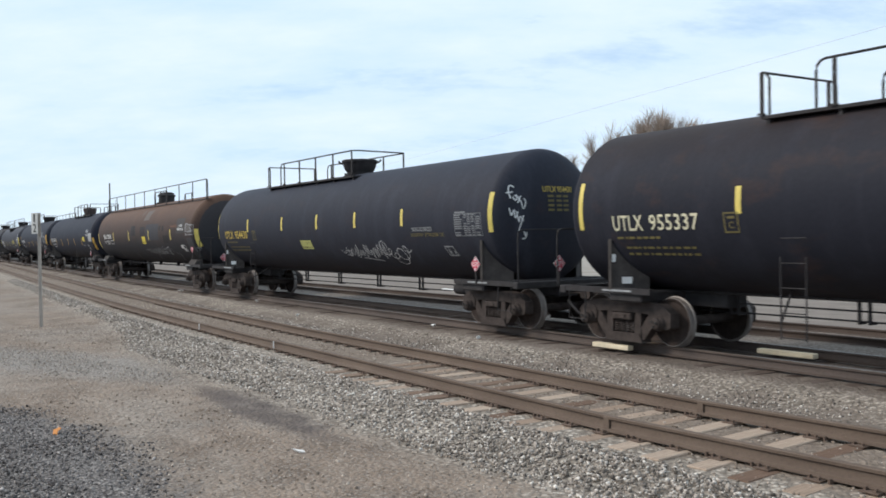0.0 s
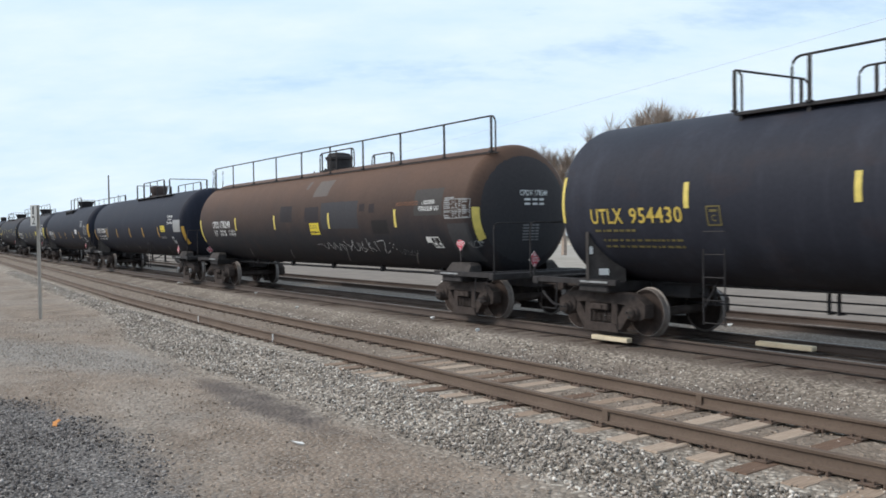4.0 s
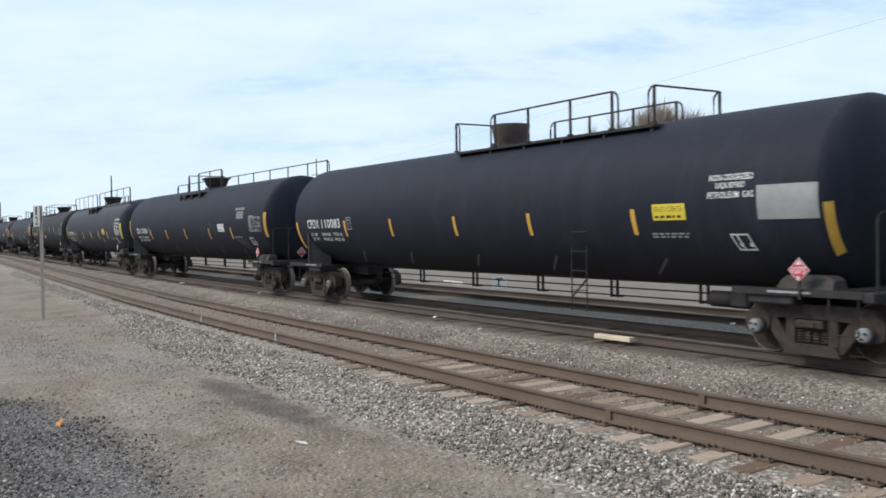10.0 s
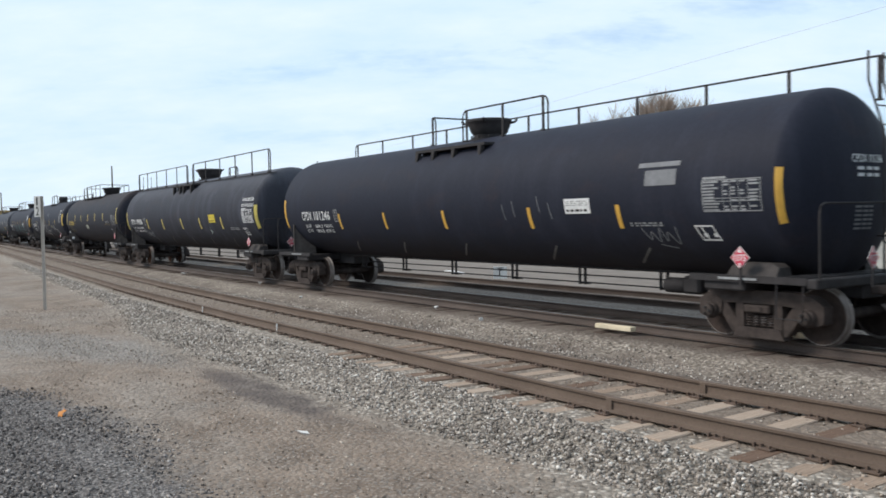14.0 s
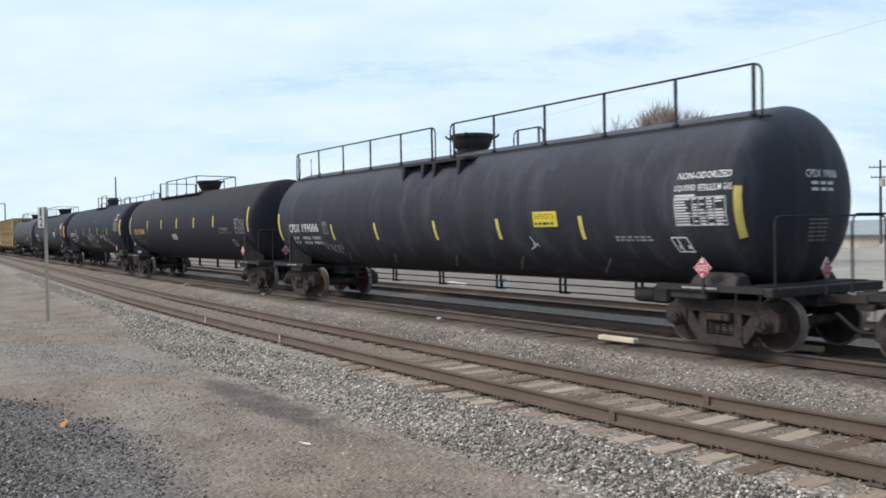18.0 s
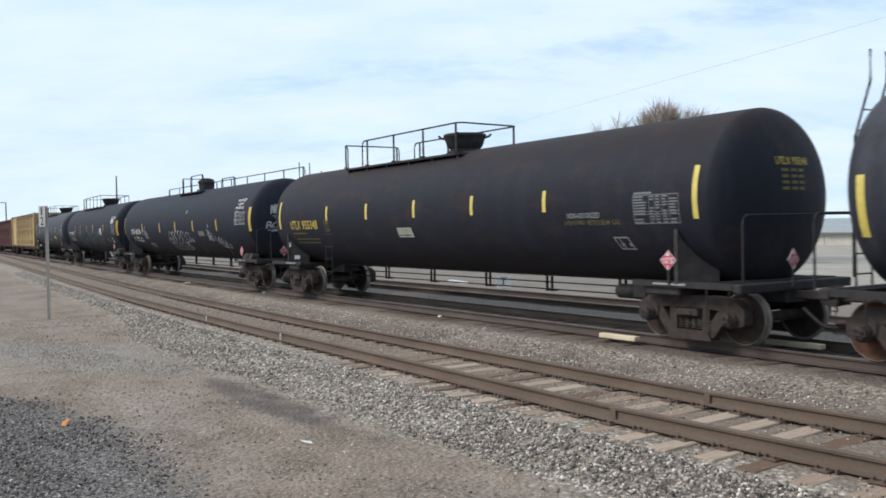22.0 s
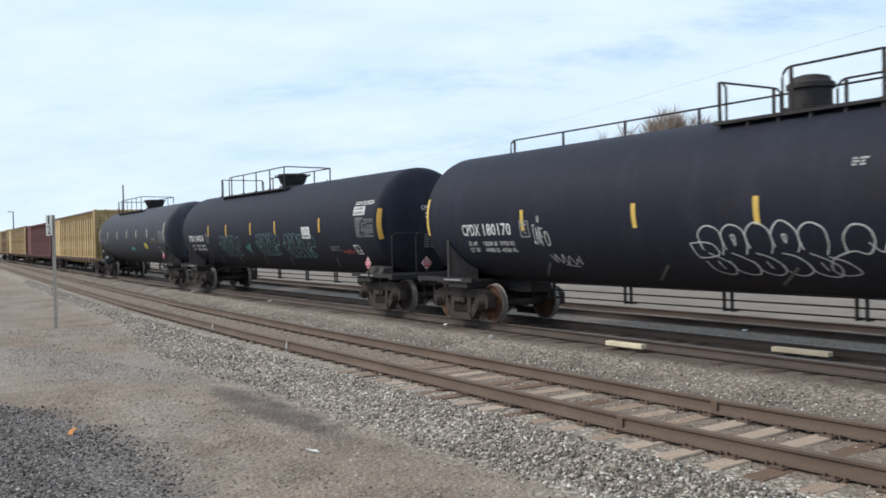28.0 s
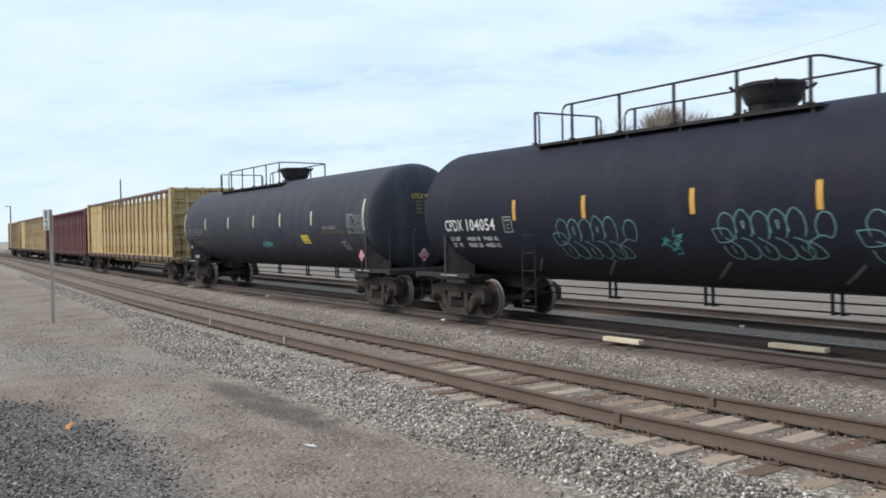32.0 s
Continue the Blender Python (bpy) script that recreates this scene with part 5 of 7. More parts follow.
def head_tag(car, half, text, y0, y1, z0, z1, mat, w=0.03):
    """A quick sprayed hand on the front head, gone over twice, with a line under it."""
    bm = bmesh.new()
    put = lambda y, z: on_head(y, z, half, 0.012)
    k = (y1 - y0) / len(text)
    for n, ch in enumerate(text):
        for ln in TAG_STROKES[ch]:
            for d in (0.0, 0.035):
                pts = [(y0 + k * (n + u * 0.95 + 0.12 * v) + d, z0 + (z1 - z0) * v + d * 0.5) for u, v in ln]
                stroke(bm, curve_through(pts, 4), w, half, place=put)
    for ln in TAG_STROKES["-"]:
        stroke(bm, [(y0 + k * (0.4 + u * 0.7), z0 + (z1 - z0) * v) for u, v in ln], w, half, place=put)
    part("graffiti", bm, mat, car, "white spray-painted tag on the head")


def utlx_marks(car, half, number, xs, ends, z=(2.27, 2.69), num=(-8.1, -5.95), yellow=M_YELLOWPAINT, tape=None, fx=0.0, px=0.0):
    for x in xs:
        strip(car, x, z[0], z[1], half, tape)
    for x in ends:
        strip(car, x, 2.07, 2.93, half, tape)
    saddle_rear = -half.truck
    for x, zz, w, h in ((-1.36, 1.56, 0.035, 0.07), (-1.18, 1.16, 0.09, 0.06)):
        bm = bmesh.new()
        box(bm, -w, w, -0.004, 0.004, zz - h, zz + h)
        back = (x + 1.40) * 0.44 / 0.52
        part("routing_tag", bm, M_WHITE, car, "", pose(saddle_rear + back + 0.02, x - 0.02, 0, 0, 0, 50))
    n0, n1 = num
    number_words(car, "UTLX", number, n0, n1, 2.04, 2.31, half, yellow, "yellow stencilled car number")
    bm = bmesh.new()
    bars(bm, n0 + 0.05, n0 + 1.1, 1.90, 1.97, 1, half, 2)
    bars(bm, n0 + 0.2, n1 - 0.1, 1.62, 1.84, 2, half, 5, fill=0.35)
    part("small_print", bm, M_YELLOWDIM, car)["kind"] = "stuff"
    outline_box(car, n1 + 0.50, n1 + 0.78, 1.98, 2.30, half, 0.0, M_YELLOWDIM, "C")
    words("hazard_word", car, [("NON-ODORIZED", fx + 5.25, fx + 6.15, 2.13, 2.23)], half, M_WHITEDIM)
    words("commodity_word", car, [("LIQUEFIED PETROLEUM GAS", fx + 5.15, fx + 6.65, 2.00, 2.09)], half, M_YELLOWDIM)
    data_panel(car, fx + px + 6.9, fx + px + 7.95, 2.0, 2.52, half, 7, M_GREYDECAL)
    outline_box(car, fx + px + 6.35, fx + px + 6.72, 1.55, 1.78, half, -0.10)
    end_number(car, half, "UTLX " + number, M_YELLOWPAINT, 2.92)


def cpdx_marks(car, half, number, xs, zs, ends, ez, num, nz=2.2, load=(), mat=None, letter="C", rows_at=(0.06, 0.26, 0.385, 0.66, 0.72, 1.0, 0.30, 0.145), box_at=(0.32, 0.62)):
    mat = mat or M_YELLOW
    for x in xs:
        strip(car, x, zs[0], zs[1], half, mat)
    belly_marks(car, half, xs)
    for x in ends:
        strip(car, x, ez[0], ez[1], half, mat, 0.10 if x > half.front - HEAD_D else 0.12)
    n0, n1 = num
    number_words(car, "CPDX", number, n0, n1, nz - 0.13, nz + 0.13, half, M_WHITE, "white stencilled car number")
    rows = []
    w, (a0, a1, b0, b1, c0, c1, drop, lead) = n1 - n0, rows_at
    for k, (a, b, c) in enumerate(load):
        zz = nz - drop - lead * k
        rows += [(word, n0 + w * u, n0 + w * v, zz - 0.045, zz + 0.045) for word, u, v in ((a, a0, a1), (b, b0, b1), (c, c0, c1))]
    if rows:
        words("load_limit", car, rows, half, M_WHITE)
    if letter:
        outline_box(car, n1 + box_at[0], n1 + box_at[1], nz - 0.18, nz + 0.16, half, 0.0, M_WHITEDIM, letter)
    end_number(car, half, "CPDX " + number, M_WHITE, 2.72)


def on_head(y, z, half, lift=0.008):
    """The place on the front head at y, z."""
    q = min(1.0, (y * y + (z - ZC) ** 2) / (RAD * RAD))
    return (half.front - HEAD_D + HEAD_D * math.sqrt(1 - q) + lift, y, z)


def end_number(car, half, text, mat, z):
    """The small car number and print on the front head."""
    y0, y1 = (-0.36, 0.46) if "UTLX" in text else (-0.28, 0.54)
    bm = bmesh.new()
    lettering(bm, text, 0, 1, 0, 1, half, place=lambda u, v: on_head(y0 + (y1 - y0) * u, z + 0.13 * v, half))
    part("end_number", bm, mat, car)
    lined = "UTLX" in text
    blocks = [("end_print", M_YELLOWDIM if lined else M_GREYWHITE, 4 if lined else 2, z - 0.11, 0.10, ((0.14, 0.34), (0.42, 0.60), (0.66, 0.84)))]
    if not lined:
        blocks.append(("end_table", M_GREYDECAL, 6, z - 0.68, 0.066, ((0.10, 0.30), (0.34, 0.50), (0.53, 0.66))))
    for name, ink, rows, top, lead, runs in blocks:
        bm = bmesh.new()
        for k in range(rows):
            za, zb = top - lead * k, top - lead * k + lead * 0.5
            for u0, u1 in runs:
                for i in range(2):
                    p, q = u0 + (u1 - u0) * i / 2, u0 + (u1 - u0) * (i + 1) / 2
                    bm.faces.new([bm.verts.new(on_head(y0 + (y1 - y0) * u, w, half)) for u, w in ((p, za), (q, za), (q, zb), (p, zb))])
        part(name, bm, ink, car)["kind"] = "stuff"


# ---- the train: where each car's middle stands at 19 s, and its length ----
def travel(t):
    """How far the train has come since 19 s."""
    d = t - 19.0
    return 5.060 * d + 0.0040 * d * d


MIDS = (90.88, 70.70, 49.87, 28.59, 7.59, -13.29, -34.04, -55.02, -75.975, -96.315)
LENS = (20.20, 20.16, 21.50, 21.06, 20.94, 20.82, 20.68, 21.28, 20.63, 20.05)
# where the couplers meet, and how far tank heads and truck centres stand in from the ends: front, rear
GAPS = (100.98, 80.70, 60.20, 38.95, 18.06, -2.88, -23.75, -44.25, -65.70, -86.29, -106.34)
HEADS = ((0.85, 0.63), (1.12, 0.80), (1.57, 0.56), (1.17, 0.85), (0.84, 0.85), (0.88, 0.73), (0.82, 0.90), (0.65, 0.75), (1.02, 0.80), (1.2, 0.85))
TRUCKS = ((2.0, 1.99), (2.02, 1.88), (2.65, 2.05), (2.02, 2.15), (1.91, 1.90), (1.93, 2.0), (2.05, 2.21), (1.96, 2.05), (1.97, 2.05), (2.0, 2.0))
# the third car carries its placard on the tank's side
PLACARDS = {2: (8.29, -1.315, 1.66)}
TRAIN = []


def make_cars():
    # the first: rusty crown
    car, h = tank_car("black tank car with a rusty crown and yellow number", 0, T_BLACKRUST, low=False)
    cage(car, -5.26, 1.05)
    side_ladder(car, -4.45, h)
    utlx_marks(car, h, "955337", (-5.23, -2.75, -0.30, 2.35, 4.75), (8.45, -8.79), num=(-7.96, -6.02), fx=0.05, yellow=plain("cream_stencil_paint", (0.60, 0.56, 0.40), 0.7, 0.0, 0.15, 8.0))
    TRAIN.append((car, MIDS[0]))
    # second: slate, tagged
    car, h = tank_car("dark slate tank car with white graffiti and yellow strips", 1, T_BLUEGREY, low=False, dome_x=-0.2)
    cage(car, -5.29, 1.07, -4.23)
    side_ladder(car, -5.37, h)
    utlx_marks(car, h, "954430", (-5.76, -2.77, -0.17, 2.26, 4.79), (8.49, -8.79), num=(-8.03, -5.86), fx=0.02, px=0.22)
    placard(car, -1.48, -0.72, 1.69, 1.95, h, plain("pale_lime_notice", (0.42, 0.42, 0.14), 0.7), -0.02, M_YELLOWDIM)
    graffiti(car, M_SPRAY, h, dict(x0=1.46, x1=3.62, z0=1.42, z1=1.84, seed=3, turns=30, kind="zigzag", w=0.020), dict(x0=1.07, x1=1.71, z0=1.52, z1=1.72, seed=9, turns=4, kind="zigzag", w=0.02), dict(x0=3.37, x1=4.96, z0=1.34, z1=1.86, seed=8, turns=5, kind="swirl", w=0.022))
    bm = bmesh.new()
    put = lambda y, z: on_head(y, z, h, 0.012)
    for ln in ([(-1.02, 3.02), (-1.10, 3.06), (-1.14, 2.96), (-1.12, 2.78)], [(-1.20, 2.90), (-1.06, 2.92)], [(-1.08, 2.82), (-1.02, 2.74), (-0.98, 2.82), (-1.04, 2.84)],
               [(-1.00, 2.86), (-0.90, 2.70)], [(-0.90, 2.84), (-0.98, 2.68)], [(-0.90, 2.72), (-0.86, 2.56), (-0.80, 2.70), (-0.84, 2.78)],
               [(-1.16, 2.58), (-1.12, 2.42), (-1.06, 2.54), (-1.04, 2.36), (-0.98, 2.50)], [(-1.02, 2.52), (-0.96, 2.28), (-0.94, 2.40), (-0.86, 2.30)],
               [(-0.86, 2.42), (-0.96, 2.10)], [(-0.84, 2.08), (-0.80, 1.98), (-0.78, 2.06), (-0.80, 1.94), (-0.88, 1.92)]):
        stroke(bm, curve_through(ln, 5), 0.026, h, place=put)
    part("graffiti", bm, M_WHITE, car, "thick white scrawl down the front shoulder")
    TRAIN.append((car, MIDS[1]))
    # third: brown crown, long walkway
    car, h = tank_car("brown-over-black tank car with patched paint and long handrail", 2, T_BROWN, "drum", rods=False, dome_x=-0.4)
    railing(car, -9.70, 9.05, -0.85, 3.70, 4.50, step=2.08)
    bm = bmesh.new()
    for k in range(3):
        box(bm, -9.79, 8.89, -0.86 + k * 0.09, -0.82 + k * 0.09, 3.68, 3.71)
    part("walkway", bm, M_STEEL, car)
    railing(car, -0.74, 1.59, -0.5, 3.85, 4.42, step=1.2)
    railing(car, 0.65, 2.01, 0.6, 3.80, 4.30, step=1.2)
    end_ladder(car, -h.rear - 0.12, -0.6, -1)
    cpdx_marks(car, h, "178249", (-5.76, -2.18, 1.82, 5.62), (2.06, 2.50), (8.89, -9.60), (1.65, 2.48), (-8.19, -6.31), 2.28,
               (("LD LM", "159100 LBS", "72 150 KG"), ("LT WT", "103900 LBS", "47 150 KG")), letter="", rows_at=(0.03, 0.21, 0.35, 0.71, 0.87, 1.21, 0.24, 0.12))
    words("commodity_word", car, [("LIQUEFIED", 6.95, 7.49, 2.57, 2.68), ("PETROLEUM GAS", 6.78, 7.66, 2.43, 2.54)], h, M_WHITE)
    words("hazard_word", car, [("NON-ODORIZED", 5.71, 6.74, 2.58, 2.68)], h, plain("faded_orange_stencil", (0.20, 0.09, 0.05), 0.8))
    data_panel(car, 7.89, 8.82, 2.23, 2.69, h, 11, M_WHITEDIM)
    placard(car, 0.48, 1.12, 1.89, 2.23, h, M_PLACYEL, 0.02)
    outline_box(car, 7.12, 7.50, 1.56, 1.82, h, -0.05, M_WHITE)
    bm = bmesh.new()
    patch(bm, 6.88, 7.10, 1.68, 1.82, h, 0.008)
    part("white_decal", bm, M_WHITE, car)
    bm = bmesh.new()
    pts = [(0.94, -0.86), (1.20, -1.02), (1.37, -0.8), (1.59, -1.05), (1.76, -0.8), (1.91, -1.08), (2.11, -0.84), (2.26, -1.06), (2.36, -0.92), (2.21, -0.86)]
    stroke(bm, curve_through(pts, 4), 0.022, h)
    for ln in ([(2.41, -0.75), (2.71, -0.95), (2.96, -0.72)], [(2.71, -0.9), (2.56, -1.1)], [(2.96, -0.75), (2.91, -1.05), (3.15, -1.02), (3.20, -0.78)], [(3.30, -0.80), (3.30, -1.1), (3.50, -1.05)],
               [(3.50, -0.78), (3.40, -0.95), (3.60, -1.02)], [(3.80, -0.66), (3.78, -1.1)], [(3.95, -0.78), (3.80, -0.9), (4.05, -1.06)], [(4.20, -0.74), (4.22, -1.05)], [(4.35, -0.76), (4.75, -0.74), (4.50, -1.12), (4.79, -1.05)]):
        stroke(bm, curve_through(ln, 4), 0.022, h)
    for x, a in ((0.60, -0.88), (0.73, -0.88), (0.84, -0.88), (4.99, -0.82), (5.01, -0.95), (5.14, -0.86), (5.16, -1.0)):
        patch(bm, x, x + 0.035, ZC + RAD * math.sin(a / RAD), ZC + RAD * math.sin((a + 0.035) / RAD), h)
    part("graffiti", bm, M_SPRAY, car, "thin white spray-painted scrawl")
    graffiti(car, M_WHITEDIM, h, dict(x0=5.29, x1=6.19, z0=1.36, z1=1.55, seed=4, turns=7, kind="zigzag", w=0.010))
    graffiti(car, M_WHITEDIM, h, dict(x0=8.60, x1=8.92, z0=1.55, z1=1.72, seed=5, turns=9, kind="zigzag", w=0.012))
    TRAIN.append((car, MIDS[2]))
    # fourth: plain black
    car, h = tank_car("black tank car with yellow notice and blank grey panel", 3, T_BLACK, "bucket", light_rear=True, light_front=True, dome_x=-0.1)
    cage(car, -1.09, 5.24, 0.30, 4.33)
    side_ladder(car, 3.75, h)
    cpdx_marks(car, h, "110083", (-5.85, -3.28, -0.34, 2.37, 5.29), (1.83, 2.27), (9.00, -9.07), (1.48, 2.27), (-8.30, -6.12), 2.2,
               (("LD LMT", "165400LB", "75050 KG"), ("LT WT", "97600LB", "44250 KG")), M_ORANGE, box_at=(0.40, 0.68))
    placard(car, 5.76, 6.48, 2.07, 2.34, h, M_PLACYEL)
    words("commodity_word", car, [("NON-ODORIZED", 6.98, 7.81, 2.66, 2.76), ("LIQUEFIED", 7.12, 7.67, 2.53, 2.63), ("PETROLEUM GAS", 6.96, 7.83, 2.39, 2.49)], h, M_WHITE)
    bm = bmesh.new()
    bars(bm, 5.66, 6.48, 1.78, 1.88, 2, h, 6)
    part("small_print", bm, M_WHITEDIM, car)["kind"] = "stuff"
    bm = bmesh.new()
    patch(bm, 7.88, 8.90, 2.05, 2.56, h, 0.008)
    part("blank_panel", bm, plain("dull_silver_tape", (0.30, 0.30, 0.30), 0.5, 0.3, 0.15, 5.0), car, "blank dull silver panel")
    outline_box(car, 7.38, 7.72, 1.58, 1.84, h, -0.09, M_GREYWHITE)
    TRAIN.append((car, MIDS[3]))
    # fifth
    car, h = tank_car("black tank car with white stencils and a long far handrail", 4, T_BLACK)
    railing(car, -8.55, 9.55, 0.8, 3.72, 4.42, step=1.9)
    railing(car, 0.05, 3.18, -0.8, 3.78, 4.50, step=1.4)
    end_frame(car, -1.28, 0.8, 4.52, 1)
    bm = bmesh.new()
    box(bm, -1.63, 1.32, -1.10, -0.72, 3.62, 3.68)
    for x in (-1.58, -0.84, 0.05, 1.13):
        prism(bm, [(x - 0.04, 3.62), (x - 0.04, 3.30), (x + 0.02, 3.30), (x + 0.10, 3.62)], -1.12, -1.02)
    part("dome_platform", bm, M_STEEL, car)
    end_ladder(car, h.front + 0.1, 0.55, 1)
    cpdx_marks(car, h, "101246", (-5.29, -2.70, 0.12, 3.32, 5.86), (1.76, 2.18), (9.20, -9.04), (1.81, 2.66), (-7.80, -5.87), 2.15,
               (("LD LMT", "162200 LB", "73600 KG"), ("LT WT", "100500 LB", "45700 KG")), M_ORANGE, box_at=(0.26, 0.49))
    placard(car, 4.44, 5.15, 2.04, 2.32, h, M_WHITE)
    bm = bmesh.new()
    patch(bm, 6.55, 7.25, 2.48, 2.74, h, 0.008)
    patch(bm, 6.38, 7.32, 2.79, 2.87, h, 0.008)
    part("tape_patch", bm, M_GREYDECAL, car, "smeared grey tape patch")
    data_panel(car, 7.80, 8.92, 2.02, 2.54, h, 13, M_WHITEDIM)
    outline_box(car, 7.62, 8.00, 1.56, 1.81, h, -0.1, M_WHITE)
    graffiti(car, M_GREYDECAL, h, dict(x0=6.36, x1=7.13, z0=1.45, z1=1.82, seed=14, turns=9, kind="zigzag", w=0.022))
    bm = bmesh.new()
    for x, a in ((2.44, -0.36), (2.79, -0.30), (3.61, -0.22), (3.95, -0.36)):
        stroke(bm, [(x, a + 0.2), (x + 0.06, a - 0.12)], 0.018, h)
    part("scratch_marks", bm, M_GREYDECAL, car)["kind"] = "stuff"
    bm = bmesh.new()
    bars(bm, 6.09, 6.89, 1.80, 1.88, 2, h, 8)
    part("small_print", bm, M_WHITEDIM, car)["kind"] = "stuff"
    TRAIN.append((car, MIDS[4]))
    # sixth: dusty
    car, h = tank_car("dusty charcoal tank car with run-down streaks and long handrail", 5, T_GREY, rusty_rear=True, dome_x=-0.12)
    railing(car, -9.02, -0.49, -0.85, 3.72, 4.53, step=1.8)
    railing(car, 0.19, 9.15, -0.85, 3.72, 4.53, step=1.85)
    railing(car, 0.93, 2.05, 0.5, 3.80, 4.35, step=1.1)
    bm = bmesh.new()
    for k in range(3):
        box(bm, -8.97, 9.15, -0.86 + k * 0.09, -0.82 + k * 0.09, 3.69, 3.72)
    part("walkway", bm, M_STEEL, car)
    bm = bmesh.new()
    box(bm, -1.79, 1.34, -1.22, -0.80, 3.60, 3.66)
    for x in (-1.45, -0.52, 0.02, 1.08):
        prism(bm, [(x - 0.04, 3.60), (x - 0.04, 3.16), (x + 0.02, 3.16), (x + 0.10, 3.60)], -1.24, -1.12)
    part("dome_platform", bm, M_STEEL, car)
    end_ladder(car, -h.rear - 0.12, -0.3, -1)
    cpdx_marks(car, h, "199006", (-5.24, -2.61, 0.34, 2.88, 5.53), (1.77, 2.21), (9.13, -9.09), (1.76, 2.60), (-8.28, -6.14), 2.13,
               (("LD LMT", "163800LB", "74300KG"), ("LT WT", "99200LB", "45000KG")))
    placard(car, 4.12, 4.86, 2.02, 2.32, h, M_PLACYEL)
    words("commodity_word", car, [("NON-ODORIZED", 7.96, 9.04, 2.74, 2.85), ("LIQUEFIED PETROLEUM GAS", 7.90, 9.06, 2.54, 2.65)], h, M_WHITE)
    data_panel(car, 7.89, 8.95, 1.99, 2.47, h, 17, M_GREYWHITE)
    outline_box(car, 7.76, 8.12, 1.55, 1.81, h, -0.08, M_WHITE)
    graffiti(car, M_WHITEDIM, h, dict(x0=-6.13, x1=-4.98, z0=1.42, z1=1.75, seed=21, turns=11, kind="zigzag", w=0.03))
    bm = bmesh.new()
    for run in ([(3.88, -0.61), (3.98, -0.77), (4.09, -0.83)], [(3.95, -0.72), (3.90, -0.85), (3.76, -0.91)], [(4.07, -0.75), (3.90, -0.85)]):
        stroke(bm, run, 0.032, h)
    part("graffiti", bm, plain("pale_aqua_spray_paint", (0.42, 0.52, 0.50), 0.7), car, "small pale aqua spray-painted tag")
    bm = bmesh.new()
    bars(bm, 6.37, 7.27, 1.74, 1.85, 2, h, 3)
    part("small_print", bm, M_WHITEDIM, car)["kind"] = "stuff"
    TRAIN.append((car, MIDS[5]))
    # seventh
    car, h = tank_car("black tank car with yellow number and railed dome platform", 6, T_BLACKRUST, low=False)
    cage(car, -4.98, 1.02, -3.93)
    side_ladder(car, -5.04, h)
    utlx_marks(car, h, "955348", (-5.08, -2.60, -0.10, 2.41, 4.95), (8.79, -8.60), num=(-7.74, -5.76), fx=0.38, px=0.12)
    placard(car, -1.0, -0.28, 1.79, 2.03, h, plain("chalky_pale_notice", (0.38, 0.40, 0.33), 0.75), -0.03)
    TRAIN.append((car, MIDS[6]))
    # eighth
    car, h = tank_car("black tank car with big outlined white graffiti", 7, T_BLACK, "small_drum", rusty_rear=True, dome_x=0.1)
    railing(car, -9.04, 9.30, 0.8, 3.72, 4.35, step=2.03)
    cage(car, -1.14, 1.94, 0.10, 1.94, hw=0.7, closed=False)
    end_ladder(car, h.front + 0.1, 0.55, 1)
    cpdx_marks(car, h, "180170", (-5.64, -2.41, 0.19, 2.82, 5.92), (2.07, 2.50), (9.55, -9.37), (2.02, 2.88), (-7.89, -6.06), 2.12,
               (("LD LMT", "158200 LB", "71750 KG"), ("LT WT", "104800 LB", "47550 KG")), plain("amber_reflective_strip", (0.62, 0.42, 0.09), 0.6, 0.0, 0.12, 8.0))
    words("commodity_word", car, [("NON-ODORIZED", 8.14, 8.95, 3.10, 3.20), ("LIQUEFIED", 8.26, 8.82, 2.96, 3.05), ("PETROLEUM GAS", 8.07, 8.99, 2.83, 2.92)], h, M_WHITE)
    data_panel(car, 8.07, 9.18, 2.27, 2.74, h, 19, M_WHITEDIM)
    bm = bmesh.new()
    bars(bm, 1.74, 1.98, 2.83, 2.96, 3, h, 3, fill=0.7)
    part("small_print", bm, M_WHITEDIM, car)["kind"] = "stuff"
    bm = bmesh.new()
    patch(bm, 3.46, 4.20, 1.88, 2.07, h, 0.007)
    part("dull_patch", bm, plain("faded_olive_notice", (0.15, 0.145, 0.10), 0.8), car, "faded olive notice")
    graffiti(car, M_SPRAY, h, dict(lobes=5, x0=-1.24, x1=2.02, z0=1.29, z1=2.13, seed=31, w=0.025))
    graffiti(car, M_SPRAY, h, dict(x0=1.92, x1=2.50, z0=1.64, z1=1.82, seed=33, turns=5, kind="zigzag", w=0.022), dict(x0=-5.04, x1=-4.15, z0=1.36, z1=1.60, seed=35, turns=11, kind="zigzag", w=0.022))
    for x0, a0 in ((-5.33, -0.62), (4.63, -0.72)):
        bm = bmesh.new()
        hand_info(bm, x0, a0, 0.40 if x0 < 0 else 0.46, h, 0.024, 0.1)
        part("graffiti", bm, M_SPRAY, car, "white spray-painted hand lettering")
    graffiti(car, M_SPRAY, h, dict(x0=5.45, x1=6.50, z0=1.45, z1=1.85, seed=36, turns=7, kind="zigzag", w=0.026), dict(x0=6.03, x1=6.88, z0=1.40, z1=1.75, seed=38, turns=5, kind="zigzag", w=0.022))
    head_tag(car, h, "REN", -0.14, 0.62, 3.22, 3.50, M_SPRAY, 0.026)
    head_tag(car, h, "NAIUS", -0.80, -0.02, 2.62, 2.92, M_SPRAY, 0.024)
    head_tag(car, h, "BOER", -0.98, -0.14, 2.10, 2.32, M_SPRAY, 0.022)
    TRAIN.append((car, MIDS[7]))
